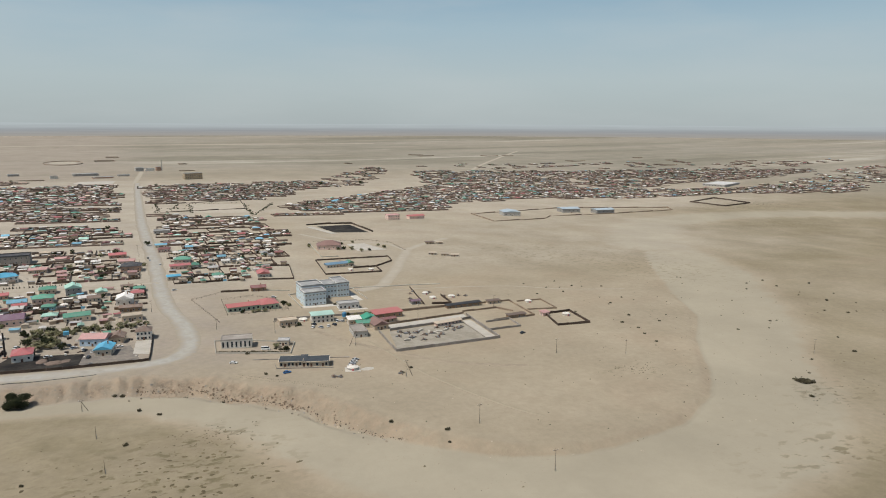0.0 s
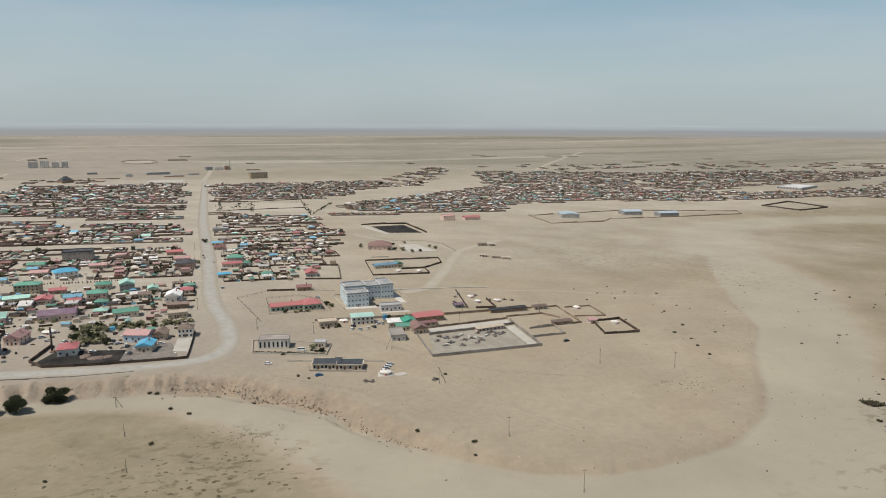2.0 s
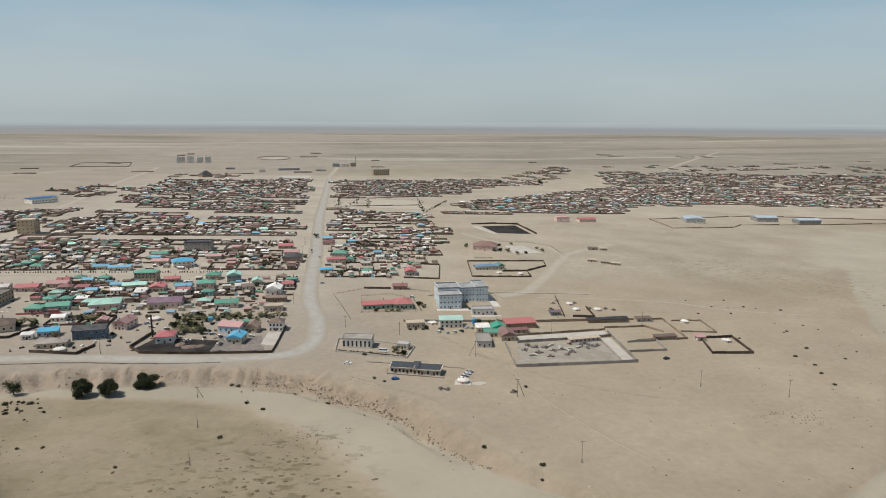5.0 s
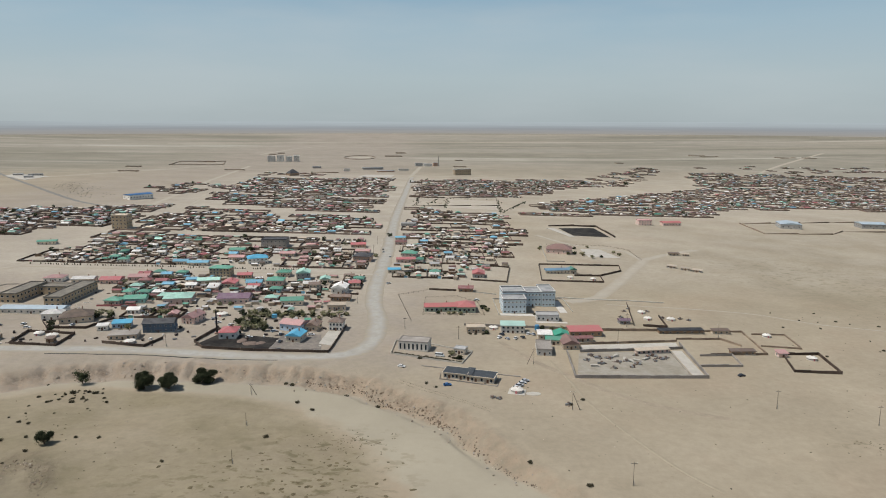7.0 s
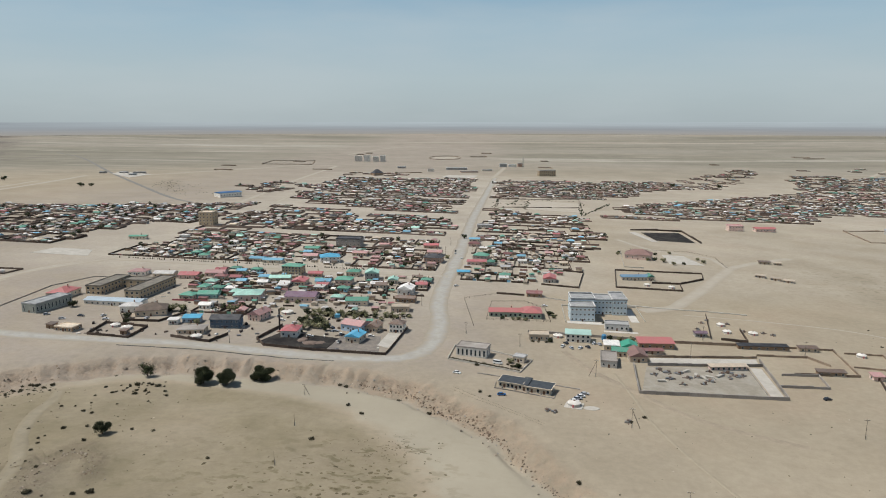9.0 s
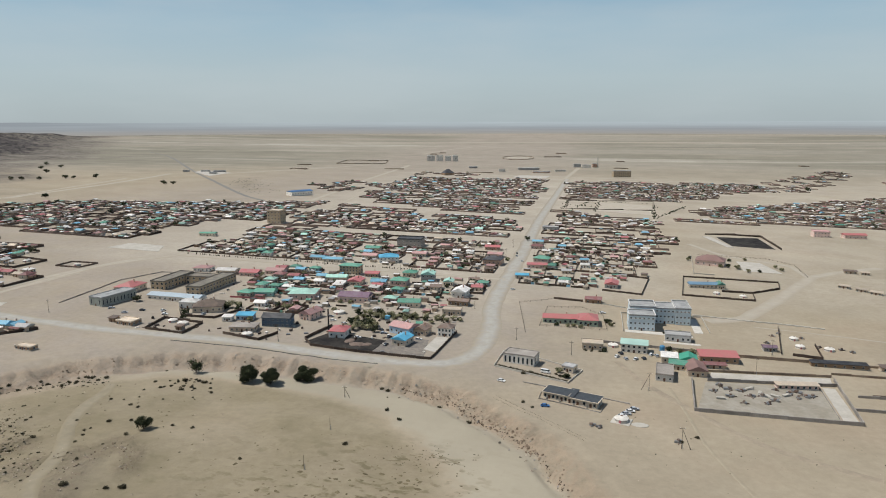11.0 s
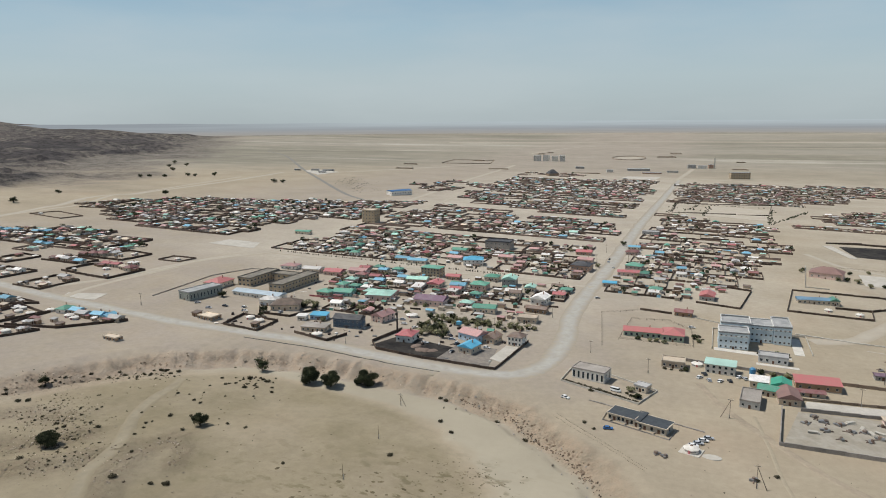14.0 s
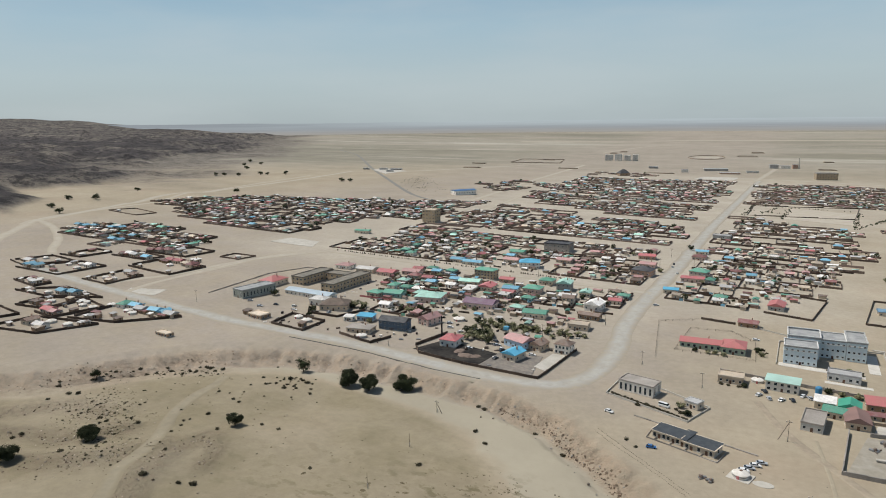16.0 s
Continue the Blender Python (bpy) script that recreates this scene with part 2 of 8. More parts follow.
def smooth(a, b, v):
    t = np.clip((np.asarray(v, float) - a) / (b - a), 0, 1)
    return t * t * (3 - 2 * t)


def bank_side(x, y):
    """Metres from the bank's top edge; positive towards the river bed, and how far along the bank (0 to 1)."""
    x, y = np.asarray(x, float), np.asarray(y, float)
    best, side, along = np.full(x.shape, 1e9), np.ones(x.shape), np.zeros(x.shape)
    for i, (a, d) in enumerate(zip(_BA, _BD)):
        px, py = x - a[0], y - a[1]
        t = np.clip((px * d[0] + py * d[1]) / (d @ d), 0, 1)
        dist = np.hypot(px - t * d[0], py - t * d[1])
        near = dist < best - 1e-9
        cross = d[0] * py - d[1] * px
        side = np.where(near, np.where(cross < 0, 1.0, -1.0), side)
        along = np.where(near, i + t, along)
        best = np.where(near, dist, best)
    along = along / len(_BA)
    # the slope ends at the toe, a few metres out from the line
    toe = np.interp(along, [0, 0.2, 0.3, 0.38, 0.43, 0.5, 0.58, 0.7, 1], [13, 11, 8, 5.5, 3.6, 2.5, 2.5, 3, 4])
    run = np.interp(along, [0, 0.3, 0.48, 0.6, 1], [14, 12, 10, 5, 4])
    return best * side - (toe - run), along


def land(x, y):
    """The height of the ground, without its small bumps."""
    x, y = np.asarray(x, float), np.asarray(y, float)
    r = np.hypot(x - 35, y + 455)
    z = (-1.26 - 0.0259 * x - 0.0139 * y) * (1 - smooth(900, 2600, r)) + 37 * (np.maximum(r, 0) / 3640) ** 3
    z = np.maximum(z, -45)
    sd, along = bank_side(x, y)
    depth = np.interp(along, [0, 0.12, 0.3, 0.47, 0.56, 0.66, 0.9, 1], [2.6, 3.6, 4.8, 4.8, 2.6, 1.3, 1.0, 0.3])
    run = np.interp(along, [0, 0.3, 0.48, 0.6, 1], [14, 12, 10, 5, 4])
    drop = smooth(0, 1, sd / run) * depth
    rise = smooth(45, 130, sd) * np.interp(along, [0, 0.45, 0.6, 1], [1.0, 0.8, 0.4, 0.3]) * depth * 0.75
    return z - (drop - rise) * (1 - smooth(500, 900, r))


# low stony ledges on the river terrace: their line, height and the width of their scree
LEDGES = [([(-186, -292), (-174, -274), (-164, -262), (-148, -261)], 0.8, 6), ([(-166, -293), (-153, -286), (-141, -284.5), (-134, -278.6), (-128, -269)], 1.5, 6),
          ([(-142, -305), (-126, -298), (-117, -291), (-109, -279), (-103, -270)], 0.9, 7), ([(-97, -257), (-99, -268.6), (-98, -276), (-95, -285.5), (-90, -295), (-84, -306)], 0.8, 5),
          ([(-204, -268), (-193, -259), (-182, -246), (-178, -230), (-168, -218), (-150, -209)], 0.6, 5), ([(-99, -258), (-88, -262), (-82, -274)], 0.4, 3)]


def ledges(x, y):
    """The height that the ledges add, and how stony the ground is round them."""
    up, stony = np.zeros(x.shape), np.zeros(x.shape)
    for line, high, wide in LEDGES:
        p = np.array(line, float)
        best, side = np.full(x.shape, 1e9), np.ones(x.shape)
        for a, d in zip(p[:-1], np.diff(p, axis=0)):
            px, py = x - a[0], y - a[1]
            t = np.clip((px * d[0] + py * d[1]) / (d @ d), 0, 1)
            dist = np.hypot(px - t * d[0], py - t * d[1])
            near = dist < best
            side = np.where(near, np.where(d[0] * py - d[1] * px < 0, 1.0, -1.0), side)
            best = np.where(near, dist, best)
        ragged = best * side
        up += 0.6 * high * (0.5 - smooth(-1.3, 1.3, ragged)) * np.exp(-(best / 11) ** 2)
        stony = np.maximum(stony, np.exp(-(np.maximum(best - 1, 0) / wide) ** 2))
    sd, along = bank_side(x, y)
    stony = np.maximum(stony, 0.7 * smooth(3, 9, sd) * (1 - smooth(16, 27, sd)) * (1 - smooth(0.16, 0.24, along)))
    return up, stony


def steps(spans):
    """Grid lines from spans of (start, end, step)."""
    out = []
    for a, b, s in spans:
        out += list(np.arange(a, b, s))
    return np.array(out + [spans[-1][1]])


_ARC = np.r_[0, np.cumsum(np.hypot(_BD[:, 0], _BD[:, 1]))]


def ridged(a, b, c):
    return 1 - 2 * abs(noise.noise((a, b, c)))


def bumps(x, y):
    """Small unevenness: gullies down the bank, ripples elsewhere. Also how deep each place lies in a gully, for its
    painted shade.
    """
    out, deep = np.zeros(x.size), np.zeros(x.size)
    sd, along = bank_side(x, y)
    arc = np.interp(along * len(_BD), np.arange(len(_ARC)), _ARC)
    run = np.interp(along, [0, 0.3, 0.48, 0.6, 1], [14, 12, 10, 5, 4])
    front = np.interp(along, [0, 0.1, 0.13, 0.19, 0.23, 0.36, 0.40, 0.485, 0.52, 1], [0, 0.3, 0.9, 0.8, 0.2, 0.15, 1, 1, 0, 0])
    size = np.interp(along, [0, 0.12, 0.3, 0.43, 0.5, 0.58, 1], [0.7, 0.9, 0.9, 0.9, 0.6, 0.25, 0.12])
    for i, (a, b, s, q, w, k, k2) in enumerate(zip(x.flat, y.flat, sd.flat, arc.flat, run.flat, size.flat, front.flat)):
        big = noise.noise((a * 0.02, b * 0.02, 3.1)) * 0.7
        fine = noise.noise((a * 0.11, b * 0.11, 7.7)) * 0.22
        cut = 0.0
        if -10 < s < w + 4:
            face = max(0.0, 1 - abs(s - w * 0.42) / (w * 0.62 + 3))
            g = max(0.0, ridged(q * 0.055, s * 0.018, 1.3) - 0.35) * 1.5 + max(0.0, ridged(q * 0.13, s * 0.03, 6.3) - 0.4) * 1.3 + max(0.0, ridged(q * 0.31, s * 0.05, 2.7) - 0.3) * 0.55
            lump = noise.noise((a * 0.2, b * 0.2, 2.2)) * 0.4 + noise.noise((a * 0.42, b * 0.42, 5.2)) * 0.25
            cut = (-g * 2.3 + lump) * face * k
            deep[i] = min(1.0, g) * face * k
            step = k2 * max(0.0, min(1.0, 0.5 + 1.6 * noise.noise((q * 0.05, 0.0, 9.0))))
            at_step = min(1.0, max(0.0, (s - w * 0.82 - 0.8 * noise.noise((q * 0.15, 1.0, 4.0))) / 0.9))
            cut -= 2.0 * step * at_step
            # marks the step deep too, so its undercut is coloured dark with shade
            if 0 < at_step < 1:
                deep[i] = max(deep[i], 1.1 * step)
        elif s >= w:
            big *= 1.0 + min(1.5, max(0.0, s - 22) / 60)
            if s > 50 and a < 0:
                fine *= 2.5
        else:
            big, fine = big * 0.25, fine * 0.3
        out[i] = big + fine + cut
    return out.reshape(x.shape), deep


def make_ground():
    xs = steps([(-3640, -2300, 120), (-2300, -1500, 50), (-1500, -620, 13), (-620, -260, 12), (-260, -200, 2.0), (-200, 60, 1.5), (60, 130, 2.0), (130, 330, 3.0), (330, 620, 8), (620, 1500, 44), (1500, 3640, 120)])
    ys = steps([(-3640, -1500, 250), (-1500, -560, 60), (-560, -420, 10), (-420, -310, 2.0), (-310, -165, 1.5), (-165, -140, 2.5), (-140, 100, 6), (100, 900, 13), (900, 1700, 40), (1700, 3640, 110)])
    gx, gy = np.meshgrid(xs, ys)
    far, r = np.maximum(abs(gx), abs(gy)), np.hypot(gx, gy) + 1e-9
    k = smooth(1300, 3600, far)
    fx = 1 + (far / r - 1) * k
    gx, gy = gx * fx, gy * fx
    rough, deep = bumps(gx, gy)
    ledge, stony = ledges(gx, gy)
    gz = land(gx, gy) + rough + ledge * (1 + 1.5 * rough.clip(-0.4, 0.4))
    # rocky hills in the west
    wander = np.array([noise.noise((a * 0.0045, b * 0.0045, 8.0)) * 150 + noise.noise((a * 0.016, b * 0.016, 3.0)) * 60 for a, b in zip(gx.flat, gy.flat)]).reshape(gx.shape)
    inland = hills_side(gx, gy) + wander
    hill = smooth(-30, 190, inland)
    bare = np.maximum(smooth(-25, 70, inland) * (1 - 0.3 * smooth(350, 800, inland)) * (1 - 0.35 * smooth(700, 1500, gy)), 0.3 * smooth(-360, -60, inland) * smooth(100, 500, gy))
    add = np.zeros(gx.size)
    hills_rise = (94 * smooth(40, 2000, hills_side(gx, gy)) * (1 + 0.65 * smooth(850, 1900, gy)) + 5 * smooth(-20, 25, inland)).reshape(-1)
    for i, (a, b, h) in enumerate(zip(gx.flat, gy.flat, hill.flat)):
        if h > 0:
            knobs = noise.noise((a * 0.012, b * 0.012, 5.0)) * 11 + noise.noise((a * 0.03, b * 0.03, 2.0)) * 8
            add[i] = h * 9 + min(1.0, h * 2) * (1 - abs(noise.noise((a * 0.004, b * 0.004, 0.5)))) * 9 + h * knobs * 1.35 + hills_rise[i]
    swell = np.array([noise.noise((a * 0.009, b * 0.009, 4.0)) * 5 + noise.noise((a * 0.025, b * 0.025, 6.0)) * 2.5 for a, b in zip(gx.flat, gy.flat)]).reshape(gx.shape)
    gz = gz + add.reshape(gx.shape) + swell * smooth(-420, -60, inland) * smooth(60, 200, gy) * (1 - smooth(1800, 2600, gy))
    h, w = gx.shape
    verts = np.stack([gx, gy, gz], -1).reshape(-1, 3)
    a = np.arange(h * w).reshape(h, w)
    faces = np.stack([a[:-1, :-1], a[:-1, 1:], a[1:, 1:], a[1:, :-1]], -1).reshape(-1, 4)
    me = bpy.data.meshes.new("ground")
    me.from_pydata(verts.tolist(), [], faces.tolist())
    for p in me.polygons:
        p.use_smooth = True
    # what lies on the soil: river sand, thin grass, far plain with its painted haze
    sd, along = bank_side(gx, gy)
    run = np.interp(along, [0, 0.3, 0.48, 0.6, 1], [14, 12, 10, 5, 4])
    width = np.interp(along, [0, 0.25, 0.32, 0.4, 0.5, 0.6, 0.75, 0.83, 0.9, 0.95, 1], [8, 8, 14, 24, 32, 48, 50, 55, 80, 52, 55])
    sand = smooth(0, 1, (sd - run * 0.6) / np.interp(along, [0, 0.45, 0.62, 1], [8, 6, 2.5, 3])) * (1 - smooth(0.8, 1.25, sd / (width + run)))
    grass = smooth(1.0, 1.28, sd / (width + run)) * np.interp(along, [0, 0.5, 0.7, 1], [0.95, 0.9, 0.8, 0.62]) + smooth(230, 330, gx) * smooth(-120, 60, gy) * (1 - smooth(300, 420, gy)) * 0.45
    grass = np.clip(grass + smooth(150, 210, gx) * smooth(-80, -20, gy) * (1 - smooth(120, 260, gy)) * 0.35, 0, 1)
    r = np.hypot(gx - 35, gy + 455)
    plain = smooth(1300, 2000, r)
    sand = sand * (1 - smooth(0.90, 0.98, along)) * np.interp(along, [0, 0.13, 0.2, 0.28], [0, 0.1, 0.5, 1])
    # upstream the bed widens and turns away to the east
    bend = np.array([(480, 70), (560, 165), (650, 235), (780, 262), (930, 245), (1150, 150), (1500, 60)], float)
    to_bend = np.full(gx.shape, 1e9)
    for a, d in zip(bend[:-1], np.diff(bend, axis=0)):
        t = np.clip(((gx - a[0]) * d[0] + (gy - a[1]) * d[1]) / (d @ d), 0, 1)
        to_bend = np.minimum(to_bend, np.hypot(gx - a[0] - t * d[0], gy - a[1] - t * d[1]))
    sand = np.maximum(sand, 0.85 * (1 - smooth(12, 75, to_bend)))
    grass = grass * (1 - smooth(200, 330, gx) * 0.1)
    grass = np.maximum(grass, 0.75 * np.exp(-((gx - 960 - 0.9 * (gy - 330)) / 150) ** 2 - ((gy - 330) / 60) ** 2))
    grass = np.maximum(grass, 1.0 * np.exp(-((gx + 510 + 0.6 * (gy - 600)) / 45) ** 2 - ((gy - 600) / 90) ** 2))
    grass = np.maximum(grass, 0.6 * np.exp(-((gx - 1380) / 160) ** 2 - ((gy - 410) / 70) ** 2)) * (1 - sand * 0.8)
    rock = np.clip(bare.reshape(-1), 0, 1)
    town = smooth(-185, -150, gy) * (1 - smooth(-20, 90, gx)) * smooth(-700, -420, gx) * (1 - smooth(10, 60, gy)) * (1 - sand)
    town = np.clip(town + smooth(-420, -150, -np.abs(gx + 300)) * smooth(-330, -220, gy) * (sd < 14) * 1.0, 0, 1)
    town = np.maximum(town, 0.12 * smooth(380, 480, gy) * (1 - smooth(1000, 1200, gy)) * smooth(0, 120, gx) * (1 - smooth(1300, 1500, gx)))
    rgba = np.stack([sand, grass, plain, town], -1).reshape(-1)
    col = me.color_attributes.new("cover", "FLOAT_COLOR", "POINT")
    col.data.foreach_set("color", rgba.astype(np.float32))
    me.materials.append(M_GROUND)
    face = smooth(-3, 3, sd) * (1 - smooth(0.8, 1.25, sd / run)) * np.interp(along, [0, 0.12, 0.3, 0.5, 0.6, 1], [0.5, 0.65, 0.7, 0.85, 0.4, 0.22])
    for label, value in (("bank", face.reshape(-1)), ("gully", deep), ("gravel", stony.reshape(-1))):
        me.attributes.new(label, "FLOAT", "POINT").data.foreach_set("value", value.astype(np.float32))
    dust = smooth(-40, 40, gy) * (1 - smooth(900, 1150, gy)) * smooth(-420, -250, gx) * (1 - smooth(60, 170, gx))
    dust = np.maximum(dust, 0.75 * smooth(330, 420, gy) * (1 - smooth(900, 1200, gy)) * smooth(0, 120, gx) * (1 - smooth(900, 1300, gx)))
    dust = np.maximum(dust, 0.6 * smooth(-130, -60, gy) * (1 - smooth(0, 60, gy)) * smooth(-200, -150, gx) * (1 - smooth(-10, 40, gx)))
    dust = np.maximum(dust, 0.55 * smooth(90, 200, gx) * (1 - smooth(520, 800, gx)) * smooth(-60, 60, gy) * (1 - smooth(900, 1200, gy)))
    me.attributes.new("dust", "FLOAT", "POINT").data.foreach_set("value", np.clip(dust, 0, 1).reshape(-1).astype(np.float32))
    clump = 0.0
    for x, y, w, d, k in ((4, -240, 20, 11, 1), (-4, -268, 28, 22, 1), (196, -247, 15, 7, 1), (-45, -268, 40, 30, 0.5), (-146, -258, 12, 5, 0.6), (258, -300, 22, 12, 0.9), (200, -340, 30, 16, 0.9), (950, 360, 130, 45, 1.1), (800, 150, 130, 35, 0.6), (330, 60, 90, 70, 0.5), (400, -40, 60, 60, 0.5)):
        clump = clump + k * np.exp(-((gx - x) / w) ** 2 - ((gy - y) / d) ** 2)
    me.attributes.new("clump", "FLOAT", "POINT").data.foreach_set("value", np.clip(clump, 0, 1).reshape(-1).astype(np.float32))
    att = me.attributes.new("rock", "FLOAT", "POINT")
    att.data.foreach_set("value", rock.astype(np.float32))
    return tagged(new("ground", me), "dry sandy steppe ground with a river bed and eroded bank", "ground", kind="structure")


HILLS = [(-640, 3), (-700, 73), (-815, 140), (-880, 190), (-985, 285), (-1190, 480), (-1370, 700), (-1520, 876), (-1690, 1328), (-2040, 1812), (-2486, 2445), (-3300, 3300)]


def hills_side(x, y):
    """Metres into the rocky hills, west of their foot."""
    h = np.array(HILLS, float)
    foot = np.interp(y, h[:, 1], h[:, 0])
    return (foot + 20 - x) * 0.75 - smooth(40, -120, y) * 260


ground = make_ground()
_tree = None


def floor_at(x, y):
    """The built ground's height at a place."""
    global _tree
    if _tree is None:
        from mathutils.bvhtree import BVHTree
        me = ground.data
        _tree = BVHTree.FromPolygons([v.co for v in me.vertices], [p.vertices for p in me.polygons])
    hit = _tree.ray_cast(Vector((x, y, 400)), Vector((0, 0, -1)))
    return hit[0].z if hit[0] else float(land(x, y))


def make_backdrop():
    """A glowing ring painted with the hazy far plain and low hills at the horizon."""
    bm = bmesh.new()
    rows, n = 5, 240
    ring = []
    for j in range(rows):
        line = []
        for i in range(n):
            a = math.tau * i / n
            top = 106 + 3 * noise.noise((math.cos(a) * 4, math.sin(a) * 4, 1)) + 3 * noise.noise((math.cos(a) * 14, math.sin(a) * 14, 4))
            z = -60 + (top + 60) * j / (rows - 1)
            line.append(bm.verts.new((35 + math.cos(a) * 3800, -455 + math.sin(a) * 3800, z)))
        ring.append(line)
    for j in range(rows - 1):
        for i in range(n):
            bm.faces.new((ring[j][i], ring[j][(i + 1) % n], ring[j + 1][(i + 1) % n], ring[j + 1][i]))
    me = bpy.data.meshes.new("backdrop")
    bm.to_mesh(me)
    m = bpy.data.materials.new("far_haze")
    m.use_nodes = True
    nd, lk = m.node_tree.nodes, m.node_tree.links
    nd.remove(nd["Principled BSDF"])
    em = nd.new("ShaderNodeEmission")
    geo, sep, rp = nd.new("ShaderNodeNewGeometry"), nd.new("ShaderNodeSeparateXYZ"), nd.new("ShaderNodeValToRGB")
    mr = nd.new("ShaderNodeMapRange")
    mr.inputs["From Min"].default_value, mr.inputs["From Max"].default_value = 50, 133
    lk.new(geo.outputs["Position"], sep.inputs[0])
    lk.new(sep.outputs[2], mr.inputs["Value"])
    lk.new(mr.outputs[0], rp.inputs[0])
    # haze gradient painted up the ring: plain tone below, sky tone on top
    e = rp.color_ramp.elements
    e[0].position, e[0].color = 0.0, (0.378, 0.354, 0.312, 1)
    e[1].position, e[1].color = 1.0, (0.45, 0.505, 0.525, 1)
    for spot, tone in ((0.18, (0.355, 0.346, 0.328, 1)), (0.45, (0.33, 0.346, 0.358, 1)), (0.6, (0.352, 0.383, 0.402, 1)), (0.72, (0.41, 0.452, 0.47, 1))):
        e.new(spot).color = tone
    # a low ridge in the north-west, its haze blue painted in
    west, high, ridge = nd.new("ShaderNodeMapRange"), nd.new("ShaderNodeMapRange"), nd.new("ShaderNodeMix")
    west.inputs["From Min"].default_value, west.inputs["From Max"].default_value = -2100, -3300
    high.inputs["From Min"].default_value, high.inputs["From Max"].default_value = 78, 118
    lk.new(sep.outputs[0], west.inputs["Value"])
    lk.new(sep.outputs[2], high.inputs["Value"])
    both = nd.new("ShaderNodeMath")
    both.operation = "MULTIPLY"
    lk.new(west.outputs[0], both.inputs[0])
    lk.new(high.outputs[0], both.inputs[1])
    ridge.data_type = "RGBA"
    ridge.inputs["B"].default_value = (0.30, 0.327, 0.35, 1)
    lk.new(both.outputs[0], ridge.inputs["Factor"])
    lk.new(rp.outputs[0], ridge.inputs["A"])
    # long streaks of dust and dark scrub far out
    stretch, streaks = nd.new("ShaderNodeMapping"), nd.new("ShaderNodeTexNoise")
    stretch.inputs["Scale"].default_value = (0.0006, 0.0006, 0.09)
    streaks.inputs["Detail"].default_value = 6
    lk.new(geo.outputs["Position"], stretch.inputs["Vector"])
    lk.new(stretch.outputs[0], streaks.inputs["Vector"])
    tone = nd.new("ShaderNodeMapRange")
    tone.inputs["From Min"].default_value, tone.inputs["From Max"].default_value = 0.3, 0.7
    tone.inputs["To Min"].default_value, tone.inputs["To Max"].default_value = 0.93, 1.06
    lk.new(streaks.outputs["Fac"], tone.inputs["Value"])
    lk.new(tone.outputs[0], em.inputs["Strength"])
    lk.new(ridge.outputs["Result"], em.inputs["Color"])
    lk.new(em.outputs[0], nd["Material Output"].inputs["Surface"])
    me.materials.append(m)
    return tagged(new("backdrop", me), "painted backdrop of hazy far plain and low hills at the horizon", "horizon", kind="structure")


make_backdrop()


def ribbon(name, line, width, mat, label, lift=0.05, category="road"):
    """A track draped over the ground along a line of places, with ragged edges."""
    pts = [Vector((*p, 0)) for p in line]
    path = []
    for i in range(len(pts) - 1):
        p0, p1, p2, p3 = pts[max(i - 1, 0)], pts[i], pts[i + 1], pts[min(i + 2, len(pts) - 1)]
        k = max(2, int((p2 - p1).length / 4))
        for j in range(k):
            t = j / k
            path.append(0.5 * (2 * p1 + (p2 - p0) * t + (2 * p0 - 5 * p1 + 4 * p2 - p3) * t * t + (3 * p1 - p0 - 3 * p2 + p3) * t ** 3))
    path.append(pts[-1])
    verts, faces = [], []
    cols, edge = 7, []
    for i, p in enumerate(path):
        d = (path[min(i + 1, len(path) - 1)] - path[max(i - 1, 0)]).normalized()
        side = Vector((d.y, -d.x, 0))
        for j in range(cols):
            u = j / (cols - 1) * 2 - 1
            w = width / 2 * (1 + 0.25 * noise.noise((p.x * 0.05, p.y * 0.05, 9 + u)))
            q = p + side * u * w
            # crown of the road above the soil, edges sunk into it
            z = floor_at(q.x, q.y) + (lift + 0.1 if abs(u) < 0.9 else -0.15)
            verts.append((q.x, q.y, z))
            edge.append(abs(u))
    for i in range(len(path) - 1):
        for j in range(cols - 1):
            a = i * cols + j
            faces.append((a, a + cols, a + cols + 1, a + 1))
    me = bpy.data.meshes.new(name)
    me.from_pydata(verts, [], faces)
    me.attributes.new("side", "FLOAT", "POINT").data.foreach_set("value", np.array(edge, np.float32))
    me.materials.append(mat)
    for p in me.polygons:
        p.use_smooth = True
    return tagged(new(name, me), label, category, kind="structure")


M_GRAVEL = material("grey_gravel", (0.395, 0.378, 0.345), 0.95, 0.12, 0.25, (0.365, 0.342, 0.30), 9, 0.05, drift=(0.325, 0.283, 0.22))
M_TRACK = material("pale_dust_track", (0.42, 0.375, 0.31), 0.95, 0.1, 0.2, (0.385, 0.34, 0.275), 10, drift=(0.365, 0.32, 0.25))
M_ASPHALT = material("worn_asphalt", (0.19, 0.185, 0.175), 0.9, 0.10, 0.8, (0.24, 0.225, 0.20), 8)
ribbon("road", [(-420, -130), (-322, -144), (-280, -149), (-225, -154), (-179, -157), (-144, -156), (-110, -155), (-76, -158), (-44, -161), (-20, -161), (-6, -157),
                (3, -147), (8, -128), (7, -95), (2, -60), (0, -20), (0, 30), (0, 60)], 13.5, M_GRAVEL, "grey gravel road along the river bank")
ribbon("road", [(0, 55), (0, 140), (-2, 285), (-3, 390), (-1, 607), (2, 870), (4, 1000)], 15, M_GRAVEL, "wide grey main street of packed gravel")

